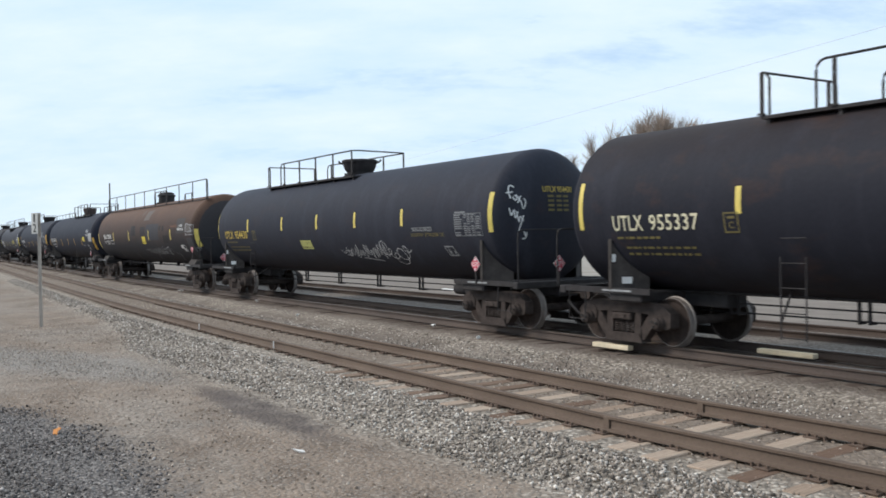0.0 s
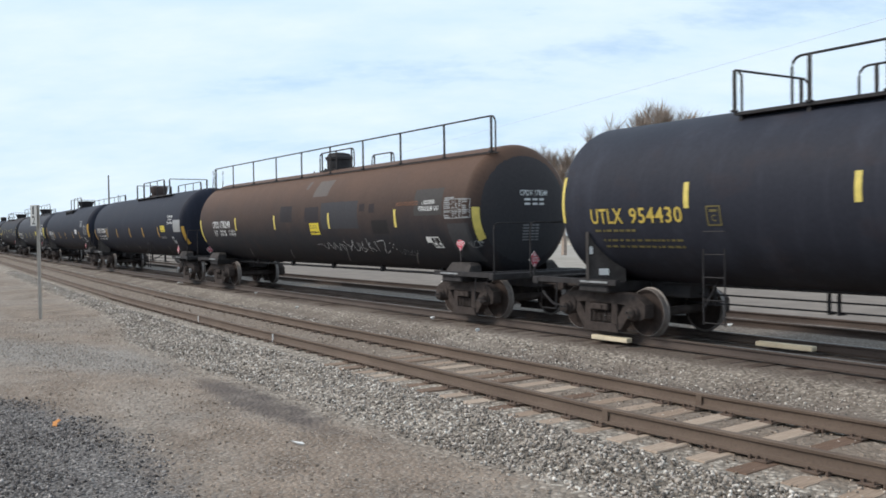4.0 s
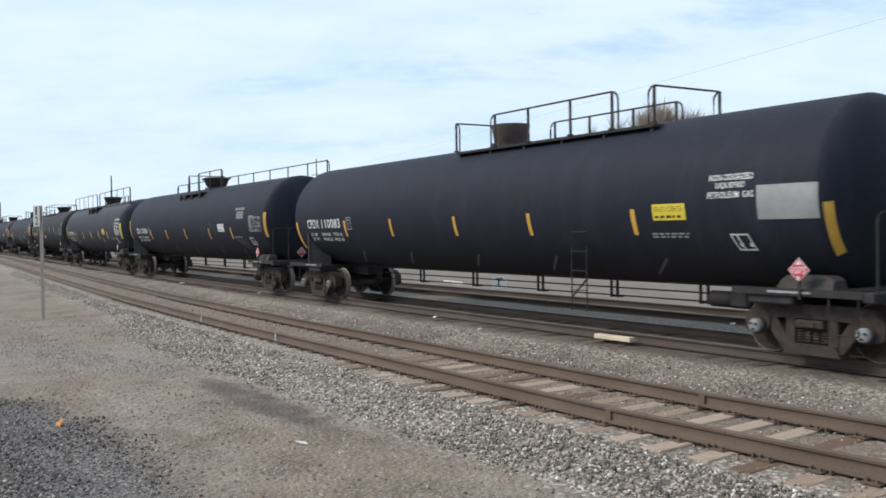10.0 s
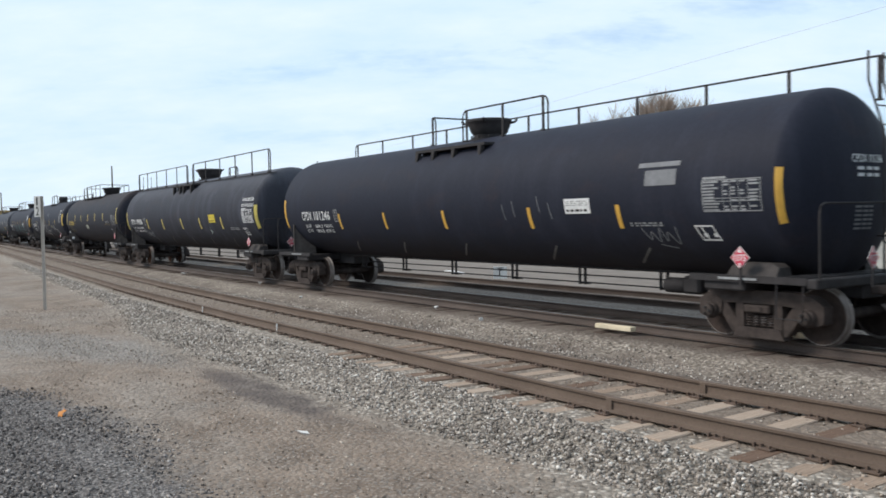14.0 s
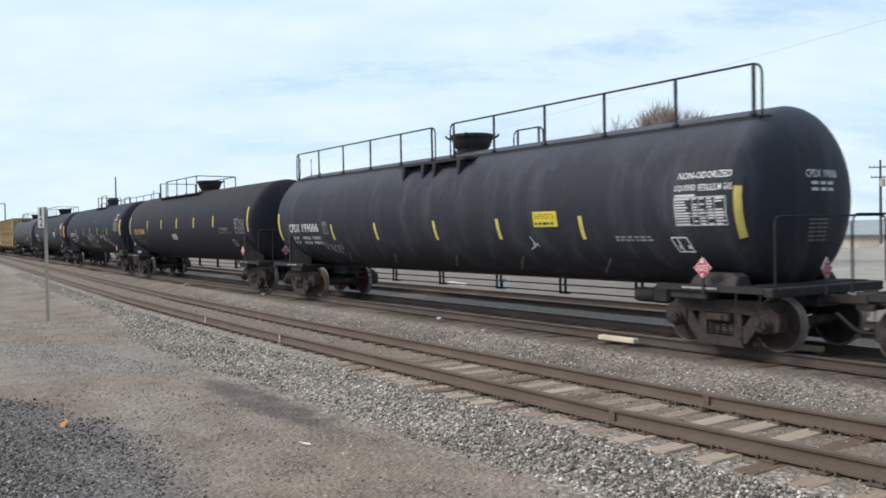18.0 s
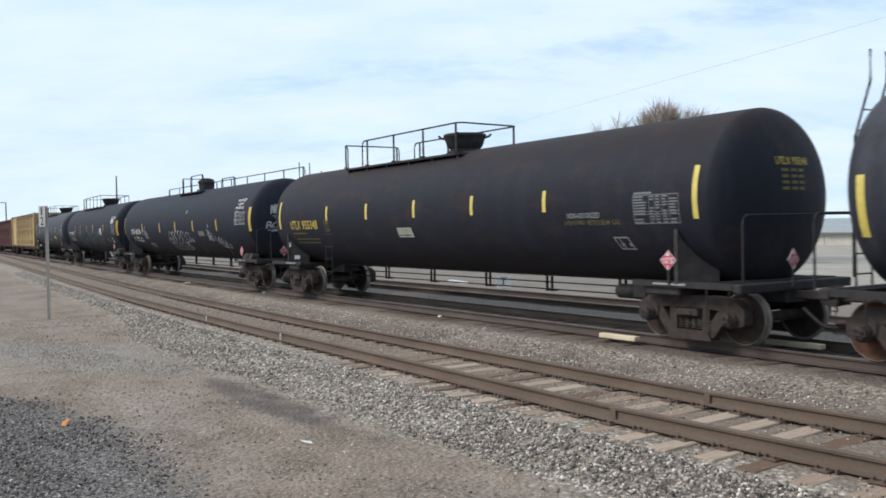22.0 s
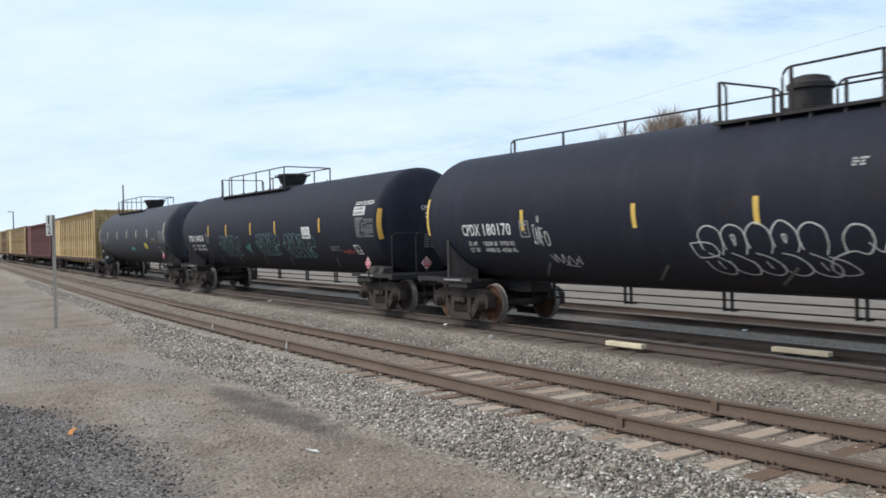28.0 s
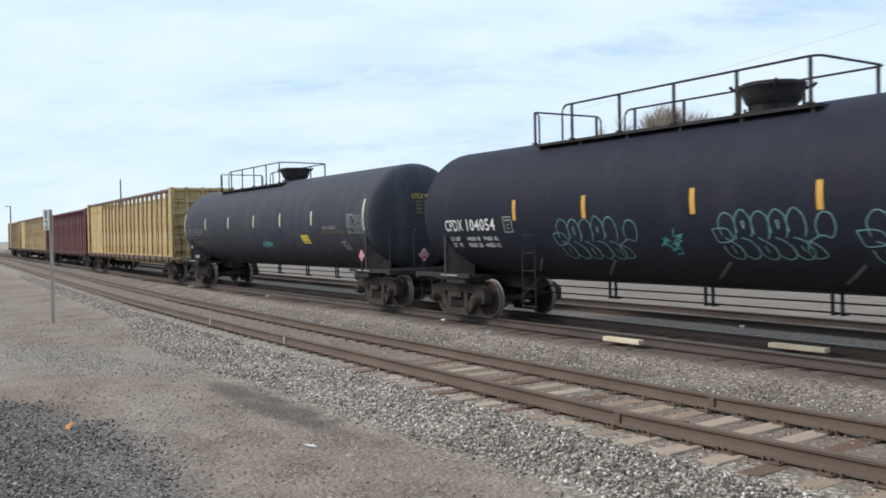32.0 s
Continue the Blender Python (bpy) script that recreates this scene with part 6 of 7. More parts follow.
    # ninth: teal graffiti
    car, h = tank_car("black tank car with teal outlined graffiti", 8, T_BLACK, dome_x=-0.22)
    cage(car, -5.50, 1.23, -4.61)
    side_ladder(car, -5.13, h)
    cpdx_marks(car, h, "104054", (-5.46, -3.30, -0.65, 1.68, 5.26), (2.20, 2.62), (8.93, -9.31), (1.93, 2.80), (-8.16, -6.19), 2.13,
               (("LD LMT", "164200 LB", "74480 KG"), ("LT WT", "98800 LB", "44820 KG")), M_ORANGE)
    words("commodity_word", car, [("NON-ODORIZED", 7.61, 8.69, 2.90, 3.01)], h, M_WHITE)
    bm = bmesh.new()
    patch(bm, 7.55, 8.24, 2.63, 2.87, h, 0.006)
    part("white_label", bm, M_GREYWHITE, car, "white stuck-on label")
    words("label_word", car, [("LIQUEFIED", 7.66, 8.12, 2.77, 2.84), ("PETROLEUM GAS", 7.58, 8.21, 2.66, 2.73)], h, M_BLACKINK)
    data_panel(car, 7.70, 8.74, 2.03, 2.54, h, 23, M_GREYDECAL, False, "peeling grey panel")
    placard(car, 3.92, 4.55, 2.02, 2.38, h, M_GREYWHITE)
    outline_box(car, 7.36, 7.70, 1.55, 1.81, h, -0.08, M_GREYWHITE)
    bm = bmesh.new()
    bars(bm, 5.73, 6.34, 1.64, 1.80, 3, h, 12)
    part("small_print", bm, M_GREYDECAL, car)["kind"] = "stuff"
    graffiti(car, M_TEALDIM, h, dict(lobes=5, x0=-4.30, x1=-1.99, z0=1.43, z1=2.22, seed=41, w=0.017), label="teal outlined spray-painted graffiti")
    graffiti(car, M_TEAL, h, dict(star=1, x0=-1.55, x1=-0.92, z0=1.55, z1=2.04, seed=42, w=0.022), label="bright teal tag")
    graffiti(car, M_TEALDIM, h,
             dict(lobes=5, x0=-0.30, x1=1.88, z0=1.48, z1=2.25, seed=43, w=0.019), dict(lobes=5, x0=2.18, x1=4.75, z0=1.42, z1=2.20, seed=44, w=0.019), label="teal outlined spray-painted graffiti")
    graffiti(car, M_SPRAYRED, h, dict(x0=6.45, x1=7.16, z0=1.58, z1=1.68, seed=45, turns=9, kind="zigzag", w=0.05), label="dull red spray-painted smear")
    TRAIN.append((car, MIDS[8]))
    # tenth
    car, h = tank_car("weathered slate tank car with pale yellow strips", 9, T_SLATE, low=False)
    cage(car, -5.56, 0.74)
    side_ladder(car, -5.56, h)
    utlx_marks(car, h, "955210", (-5.77, -3.01, -0.34, 2.10, 4.61), (8.05, -8.57), num=(-8.17, -6.17), fx=0.13, yellow=M_GREYDECAL, tape=M_CREAM)
    placard(car, 3.70, 4.25, 1.72, 1.98, h, M_PLACYEL, -0.06)
    graffiti(car, M_TEAL, h, dict(x0=0.14, x1=1.04, z0=1.55, z1=1.85, seed=51, turns=3, kind="loops", w=0.03), label="small teal spray-painted tag")
    TRAIN.append((car, MIDS[9]))


make_cars()


# ---- lumber cars at the tail ----
def lumber_car(length, top, paint, chord, label, cells):
    """A bulkhead flat car with a centre beam: deck, two end bulkheads, posts, top chord and panels between the posts."""
    car = thing("centerbeam_car", label, "railcar", "lumber cars of the train")
    hl = length / 2 - 0.55
    bm = bmesh.new()
    box(bm, -hl, hl, -1.42, 1.42, 0.98, 1.12, 0.02)
    box(bm, -hl, hl, -0.35, 0.35, 0.62, 0.98, 0.03)
    part("deck", bm, paint, car)
    for s in (-1, 1):
        bm = bmesh.new()
        prism(bm, [(-hl, 1.11), (-hl, 0.94), (hl, 0.94), (hl, 1.11)], s * 1.45 - 0.03, s * 1.45 + 0.03)
        part("side_sill", bm, chord, car)
    pk = bmesh.new()
    box(pk, -0.06, 0.06, -0.05, 0.03, 0.82, 1.10)
    pocket = mesh_of("stake_pocket", pk, M_BROWNTOP)
    for k in range(18):
        part("stake_pocket", pocket, None, car, "", pose(-hl + 0.5 + (2 * hl - 1.0) * k / 17, -1.49, 0))
    for s in (-1, 1):
        bm = bmesh.new()
        x = s * (hl - 0.18)
        box(bm, x - 0.05, x + 0.05, -1.40, 1.40, 1.12, top, 0.01)
        bh = part("bulkhead", bm, paint, car)
        for y in (-1.36, -0.75, 0.0, 0.75, 1.36):
            bm = bmesh.new()
            box(bm, x + s * 0.09 - 0.05, x + s * 0.09 + 0.08, y - 0.06, y + 0.06, 1.12, top + 0.02, 0.01)
            part("upright", bm, paint, bh)
        for z in (1.4, 1.95, 2.5, 3.05, 3.6, top - 0.08):
            bm = bmesh.new()
            box(bm, x + s * 0.07 - 0.05, x + s * 0.07 + 0.06, -1.38, 1.38, z - 0.05, z + 0.05, 0.01)
            part("cross_rib", bm, paint, bh)
        for y in (-1.42, 1.42):
            bm = bmesh.new()
            box(bm, x - 0.22, x + 0.22, y - 0.04, y + 0.04, 1.0, top)
            part("side_post", bm, paint, bh)
        for k in range(7):
            bm = bmesh.new()
            tube(bm, [(s * (hl - 0.05), -1.30, 1.3 + 0.4 * k), (s * hl, -1.30, 1.3 + 0.4 * k), (s * hl, -0.90, 1.3 + 0.4 * k), (s * (hl - 0.05), -0.90, 1.3 + 0.4 * k)], 0.012, 5)
            part("grab_iron", bm, M_STEEL, bh)
    n = cells
    x_in = -hl + 0.4 + (2 * hl - 0.8) * 0.2
    step = (hl - 0.4 - x_in) / n
    pm = bmesh.new()
    prism(pm, [(-0.06, 1.12), (0.06, 1.12), (0.04, top - 0.16), (-0.04, top - 0.16)], -0.09, 0.05)
    post = mesh_of("post", pm, paint)
    sm = bmesh.new()
    tube(sm, curve_through([(-0.05, -0.10, 1.2), (0.04, -0.11, 1.9), (-0.03, -0.10, 2.6), (0.06, -0.10, top - 0.35)], 3), 0.022, 5)
    strap = mesh_of("strap", sm, M_BROWNTOP)
    wm = bmesh.new()
    prism(wm, [(-step / 2 + 0.02, 1.12), (step / 2 - 0.02, 1.12), (step / 2 - 0.02, top - 0.70), (step * 0.22, top - 0.34), (step * 0.05, top - 0.62), (-step * 0.2, top - 0.40), (-step / 2 + 0.02, top - 0.85)], -0.04, 0.04)
    web = mesh_of("web_panel", wm, paint)
    em = bmesh.new()
    box(em, -hl + 0.4, x_in - 0.05, -0.05, 0.05, 1.12, top - 0.10)
    for k in range(5):
        box(em, -hl + 0.42, x_in - 0.07, -0.075, -0.05, 1.45 + k * 0.55, 1.50 + k * 0.55)
    end = mesh_of("end_panel", em, paint)
    for y in (-1.28, 1.28):
        bm = bmesh.new()
        box(bm, -hl + 0.3, hl - 0.3, y - 0.10, y + 0.10, top - 0.16, top - 0.02, 0.02)
        part("top_chord", bm, chord, car)
        part("end_panel", end, None, car, "", pose(0, y, 0))
        for k in range(n + 1):
            x = x_in + k * step
            part("post", post, None, car, "", pose(x, y, 0))
            if k < n:
                part("web_panel", web, None, car, "", pose(x + step / 2, y, 0))
                if y < 0:
                    part("strap", strap, None, car, "", pose(x + step * (0.3 + 0.13 * (k % 3)), y, 0))
    for s in (-1, 1):
        m = pose(s * (hl + 0.13), 0, 0, 0, 0, 0 if s > 0 else 180)
        part("coupler", ME_COUPLER, None, car, "", m)
        part("air_hose", ME_HOSE, None, car, "", m)
        add_truck(car, s * (length / 2 - 2.3))
    return car


def make_tail():
    s = GAPS[-1]
    for length, top, paint, chord, label, cells in (
            (23.25, 4.22, M_CARYEL, M_BROWNTOP, "sun-faded yellow centerbeam lumber car with tall bulkheads", 17),
            (22.6, 4.06, M_MAROON, M_MAROON, "dull maroon bulkhead lumber car", 16),
            (24.4, 4.15, M_CARYEL2, M_BROWNTOP, "pale yellow centerbeam lumber car", 17),
            (15.0, 4.15, M_TANCAR, M_TANCAR, "dusty tan bulkhead lumber car", 10)):
        car = lumber_car(length, top, paint, chord, label, cells)
        TRAIN.append((car, s - length / 2))
        s -= length


make_tail()

# ---- tracks ----
make_track("1", -5.02, -0.03, -199.474, 20, M_RAIL, M_RAIL, M_TIE, "dusty unused railway track with weathered ties", True, (-32, 2))
make_track("2", 0.0, 0.0, -300, 120, M_RAILDARK, M_HEAD, M_TIEDARK, "main track with oily dark ties under the train", False, (-30, -2))
make_track("3", 4.4, -0.10, -200, 40, M_RAILDARK, M_RAILDARK, M_TIEDARK, "dark siding track behind the train", False, (-30, -6))


def joints():
    me = joint_mesh(M_RAIL)
    tr = bpy.data.objects["track_1"]
    for x, s in ((-7.42, -1), (-7.40, 1)):
        part("joint_strap", me, None, tr, "", pose(x, -5.02 + s * 0.7525 + 0.035, -0.03))
    bm = bmesh.new()
    box(bm, -0.012, 0.012, -0.02, 0.0, -0.19, -0.03)
    me = mesh_of("rail_tag", bm, M_WHITE)
    part("rail_tag", me, None, tr, "small pale clip on the rail's web", pose(-16.95, -5.80, -0.02))
    part("rail_tag", me, None, tr, "", pose(-21.8, -5.80 + swing(-21.8), -0.02))


joints()


def make_planks():
    bm = bmesh.new()
    box(bm, -0.46, 0.46, -0.075, 0.075, 0.0, 0.088, 0.012)
    me = mesh_of("timber", bm, M_TIMBER)
    a = tagged(new("timber", me), "pale sawn timber lying beside the main rail", "timber", "pale timbers")
    a.matrix_basis = pose(-12.30, -1.03, -0.13, 0, 0, 2)
    bm = bmesh.new()
    box(bm, -0.54, 0.54, -0.08, 0.08, 0.0, 0.085, 0.012)
    me = mesh_of("timber", bm, M_TIMBER)
    b = tagged(new("timber", me), "pale sawn timber lying between the main rails", "timber", "pale timbers")
    b.matrix_basis = pose(-9.66, 0.48, -0.13, 0, 0, 3)


make_planks()


def make_platform():
    bm = bmesh.new()
    box(bm, -260, 60, 6.3, 14.5, -0.42, -0.24)
    structure("pavement", bm, M_CONC, "pale concrete strip beyond the siding", "pavement")


make_platform()


# ---- roadside things ----
def make_signpost():
    x, y = -27.35, -8.50
    sp = thing("mile_post", "galvanised post with a small white number sign", "sign post", at=pose(x, y, GZ))
    bm = bmesh.new()
    prism(bm, [(-0.03, 0.0), (-0.03, 3.2), (0.03, 3.2), (0.03, 0.0)], -0.015, 0.015)
    for s in (-1, 1):
        box(bm, s * 0.034 - 0.008, s * 0.034 + 0.008, -0.03, 0.015, 0.0, 3.2)
    part("post", bm, M_GALV, sp, "", pose(0, 0, 0, 0, 0, 62))
    plate = pose(0.02, -0.115, 0, 0, 0, 20)
    bm = bmesh.new()
    box(bm, -0.17, 0.17, -0.006, 0.0, 2.62, 3.20, 0.002)
    pl = part("sign_plate", bm, M_SIGN, sp, "weathered white plate", plate)
    bm = bmesh.new()
    flat = lambda x0, x1, z0, z1: (lambda u, v: (x0 + (x1 - x0) * u, -0.011, z0 + (z1 - z0) * v))
    lettering(bm, "1", 0, 1, 0, 1, 1, place=flat(-0.05, 0.03, 2.94, 3.17))
    lettering(bm, "2", 0, 1, 0, 1, 1, place=flat(-0.08, 0.09, 2.66, 2.90))
    part("figures", bm, M_BLACKINK, pl)


make_signpost()


def make_low_sign():
    """A small white plate on a stub behind the siding, and a white block on the paving."""
    x, y = -25.1, 5.75
    sp = thing("small_sign", "small white square sign on a short steel stub", "sign", at=pose(x, y, GZ + 0.02, 0, 0, 54))
    bm = bmesh.new()
    box(bm, -0.02, 0.02, 0.012, 0.04, -0.05, 0.62, 0.004)
    part("stub", bm, M_GALV, sp)
    bm = bmesh.new()
    box(bm, -0.24, 0.24, -0.004, 0.012, 0.22, 0.64, 0.004)
    pl = part("plate", bm, M_WHITE, sp)
    bm = bmesh.new()
    for x0, x1, z0, z1 in ((-0.04, 0.0, 0.34, 0.54), (0.0, 0.05, 0.50, 0.54), (-0.12, 0.12, 0.58, 0.60)):
        box(bm, x0, x1, -0.010, -0.005, z0, z1)
    part("print", bm, M_BLACKINK, pl)["kind"] = "stuff"
    bm = bmesh.new()
    prism(bm, [(-0.95, 0.0), (0.95, 0.0), (0.92, 0.10), (0.85, 0.13), (-0.85, 0.13), (-0.92, 0.10)], -0.09, 0.09)
    tagged(new("parking_block", mesh_of("parking_block", bm, M_WHITE)), "white painted concrete parking block on the paving", "parking block").matrix_basis = pose(-30.8, 7.6, GZ + 0.06, 0, 0, -12)


make_low_sign()


def utility_pole(x, y, h, arms, transformer=False, label="weathered wooden utility pole with crossarms", tilt=0.0):
    p = thing("utility_pole", label, "utility pole", "utility poles", pose(x, y, GZ, tilt, 0, 0))
    bm = bmesh.new()
    lathe(bm, [(0.17, 0.0), (0.15, h * 0.5), (0.11, h)], 12, "Z")
    part("pole", bm, M_POLE, p)
    for z, w in arms:
        bm = bmesh.new()
        box(bm, -w, w, -0.06, 0.06, z - 0.06, z + 0.06)
        am = part("crossarm", bm, M_POLE, p, "", pose(0, -0.14, 0, 0, 0, 35))
        for k in (-0.9, -0.45, 0.45, 0.9):
            bm = bmesh.new()
            lathe(bm, [(0.03, z + 0.06), (0.05, z + 0.12), (0.04, z + 0.22)], 8, "Z", (k * w, 0, 0))
            part("insulator", bm, M_GALV, am)
    if transformer:
        bm = bmesh.new()
        lathe(bm, [(0.05, h * 0.68), (0.26, h * 0.68 + 0.02), (0.26, h * 0.68 + 0.8), (0.1, h * 0.68 + 0.95)], 14, "Z", (0.4, -0.2, 0))
        box(bm, 0.05, 0.3, -0.25, -0.1, h * 0.68 + 0.2, h * 0.68 + 0.6)
        part("transformer", bm, M_GALV, p)
    return p


def along_ray(px, dist):
    """The place on the ground plane at that heading (degrees to the right of straight up the track) and distance from the eye."""
    a = radians(px)
    return EYE[0] - math.cos(a) * dist, EYE[1] + math.sin(a) * dist


x, y = along_ray(58.5, 110)
utility_pole(x, y, 9.2, ((8.4, 1.1), (7.3, 0.9)), True)
x, y = along_ray(59.8, 62)
utility_pole(x, y, 10.5, ((10.1, 0.5),), False, "tall dark utility pole beside the warehouse")
x, y = along_ray(12.6, 165)
utility_pole(x, y, 12.5, (), False, "bare wooden pole beyond the train")


def make_street_lamp():
    x, y = along_ray(6.6, 190)
    p = thing("street_lamp", "grey street lamp with a single arm", "street lamp", at=pose(x, y, GZ))
    bm = bmesh.new()
    lathe(bm, [(0.16, 0.0), (0.12, 5.0), (0.10, 8.9)], 10, "Z")
    part("pole", bm, M_POLE, p)
    bm = bmesh.new()
    tube(bm, [(0, 0, 8.6), (-1.2, 0.0, 8.9), (-2.4, -0.4, 8.95)], 0.07)
    part("arm", bm, M_POLE, p)
    bm = bmesh.new()
    box(bm, -3.1, -2.3, -0.6, -0.25, 8.85, 9.05, 0.05)
    part("lamp_head", bm, M_GALV, p)


make_street_lamp()


def make_wire():
    """The overhead wire, sagging between two poles out of view."""
    a, b = Vector((-22.96, 31.73, 12.7)), Vector((-163.4, 62.8, 13.2))
    bm = bmesh.new()
    pts = [a.lerp(b, k / 40) - Vector((0, 0, 0.35 * 4 * (k / 40) * (1 - k / 40))) for k in range(41)]
    tube(bm, pts, 0.012, 5)
    me = mesh_of("overhead_wire", bm, M_WIRE)
    tagged(new("overhead_wire", me), "thin sagging overhead power wire", "wire")


make_wire()
utility_pole(-22.96, 31.9, 13.2, ((12.6, 1.0),), False)
utility_pole(-163.4, 63.0, 14.2, ((13.5, 1.0),), False)


def make_warehouse():
    """The long low building across the yard, seen between the cars."""
    w = thing("warehouse", "long low white warehouse with a grey metal roof", "building", at=pose(-80.0, 114.0, -1.9, 0, 0, 0))
    bm = bmesh.new()
    box(bm, -70, 75, 0, 30, -0.2, 2.1)
    part("wall", bm, M_WALL, w)
    bm = bmesh.new()
    a = [(-70.6, -0.9, 2.0), (75.6, -0.9, 2.0), (75.6, 14, 4.15), (-70.6, 14, 4.15), (75.6, 30.6, 2.0), (-70.6, 30.6, 2.0)]
    vs = [bm.verts.new(p) for p in a]
    wv = [bm.verts.new((p[0], p[1], p[2] + 0.18)) for p in a]
    for f in ((0, 1, 2, 3), (3, 2, 4, 5)):
        bm.faces.new([vs[i] for i in f][::-1])
        bm.faces.new([wv[i] for i in f])
    for f in ((0, 1), (1, 2), (2, 4), (4, 5), (5, 3), (3, 0)):
        bm.faces.new((vs[f[0]], vs[f[1]], wv[f[1]], wv[f[0]]))
    bmesh.ops.recalc_face_normals(bm, faces=bm.faces[:])
    part("roof", bm, M_ROOF, w)
    bm = bmesh.new()
    box(bm, -1.6, 1.6, -0.06, 0.02, 0.0, 1.5)
    for k in range(6):
        box(bm, -1.55, 1.55, -0.08, -0.06, 0.05 + k * 0.25, 0.07 + k * 0.25)
    dm = mesh_of("loading_door", bm, M_GALV)
    for k in range(11):
        part("loading_door", dm, None, w, "", pose(-62 + k * 12.5, 0, 0))
    bm = bmesh.new()
    for k in range(24):
        box(bm, -69 + k * 4.75, -68.9 + k * 4.75, -0.05, 0.02, 0.0, 1.8)
    part("wall_ribs", bm, M_GALV, w)


make_warehouse()


def bare_tree(x, y, h, spread, seed, bark=None, thick=0.28):
    """A leafless tree: trunk, limbs and a broom of many thin upright twigs."""
    rnd = random.Random(seed)
    bark = bark or M_BARK
    tr = thing("bare_tree", "leafless brown tree with a broom of fine upright twigs", "tree", "bare trees", pose(x, y, GZ))
    bm = bmesh.new()
    tips = []

    def grow(p, d, length, r, depth):
        pts = [p]
        n = 3
        for k in range(n):
            d = (d + Vector((rnd.uniform(-1, 1), rnd.uniform(-1, 1), rnd.uniform(-0.1, 0.5))) * 0.16).normalized()
            p = p + d * length / n
            pts.append(p)
        rings = pts
        tube_taper(bm, rings, r, r * 0.6)
        if depth == 0:
            tips.append((p, d))
            return
        for k in range(rnd.choice((3, 4, 4))):
            a = rnd.uniform(0, math.tau)
            nd = (d + Vector((math.cos(a), math.sin(a), 0.15)) * rnd.uniform(0.35, 0.75) * spread + Vector((0, 0, 0.35))).normalized()
            grow(pts[rnd.choice((2, 3, 3))], nd, length * rnd.uniform(0.55, 0.8), r * 0.55, depth - 1)

    def tube_taper(bm, pts, r0, r1):
        n = 5
        rings = []
        for i, p in enumerate(pts):
            d = (pts[min(i + 1, len(pts) - 1)] - pts[max(i - 1, 0)]).normalized()
            a = d.cross(Vector((0.3, 0.9, 0.1))).normalized()
            b = d.cross(a)
            r = r0 + (r1 - r0) * i / (len(pts) - 1)
            rings.append([bm.verts.new(p + (a * math.cos(k * math.tau / n) + b * math.sin(k * math.tau / n)) * r) for k in range(n)])
        for u, v in zip(rings, rings[1:]):
            for k in range(n):
                bm.faces.new((u[k], u[(k + 1) % n], v[(k + 1) % n], v[k]))

    grow(Vector((0, 0, -0.1)), Vector((0, 0, 1)), h * 0.32, thick, 3)
    part("trunk", bm, bark, tr)
    bm = bmesh.new()
    for p, d in tips:
        for k in range(60):
            a = rnd.uniform(0, math.tau)
            nd = (d * 0.3 + Vector((math.cos(a), math.sin(a), 0.0)) * rnd.uniform(0.3, 1.1) + Vector((0, 0, 0.65))).normalized()
            q = p - d * rnd.uniform(-0.1, 1.6)
            ln = rnd.uniform(0.35, 1.15) * h / 11
            e1 = q + nd * ln * 0.5
            e2 = e1 + (nd + Vector((rnd.uniform(-.3, .3), rnd.uniform(-.3, .3), 0.2))).normalized() * ln * 0.5
            s = nd.cross(Vector((0, 1, 0.2))).normalized()
            w = 0.010
            for u in (s, s.cross(nd)):
                v = [bm.verts.new(q - u * w), bm.verts.new(q + u * w), bm.verts.new(e1 + u * w * 0.7), bm.verts.new(e2), bm.verts.new(e1 - u * w * 0.7)]
                bm.faces.new(v)
    tw = part("crown", bm, bark, tr)
    tw["kind"] = "stuff"


for px, dist, h, sp, sd in ((44.9, 70, 14.6, 1.05, 2), (42.4, 74, 13.2, 1.05, 5), (47.0, 71, 14.0, 1.05, 9), (40.6, 80, 11.6, 1.0, 12), (48.8, 73, 13.0, 1.0, 14),):
    x, y = along_ray(px, dist)
    bare_tree(x, y, h, sp, sd)
for px, dist, h, sp, sd in ((50.3, 66, 10.0, 1.2, 17), (51.6, 70, 11.0, 1.1, 21), (49.7, 61, 5.0, 1.5, 23), (50.6, 60, 5.4, 1.5, 24), (51.5, 62, 5.2, 1.5, 25), (52.4, 63, 5.6, 1.5, 26), (53.4, 66, 6.0, 1.4, 27)):
    x, y = along_ray(px, dist)
    bare_tree(x, y, h, sp, sd, M_BRUSH, 0.012 * h)


def make_leaf():
    bm = bmesh.new()
    out = [(-0.09, 0.0), (-0.05, 0.05), (-0.02, 0.04), (0.01, 0.09), (0.04, 0.05), (0.09, 0.06), (0.07, 0.0), (0.09, -0.04), (0.03, -0.05), (0.0, -0.08), (-0.04, -0.05)]
    a = [bm.verts.new((x, y, 0.05 + 0.03 * math.sin(x * 30) + 0.04 * y / 0.09)) for x, y in out]
    b = [bm.verts.new((v.co.x, v.co.y, v.co.z - 0.004)) for v in a]
    bm.faces.new(a)
    bm.faces.new(b[::-1])
    for k in range(len(a)):
        bm.faces.new((a[(k + 1) % len(a)], a[k], b[k], b[(k + 1) % len(a)]))
    bmesh.ops.recalc_face_normals(bm, faces=bm.faces[:])
    ob = tagged(new("leaf", mesh_of("leaf", bm, M_LEAF)), "dry orange leaf lying on the dark gravel", "leaf")
    ob.matrix_basis = pose(-11.85, -10.72, GZ + 0.01, 30, 10, 20) @ Matrix.Scale(0.82, 4)


make_leaf()


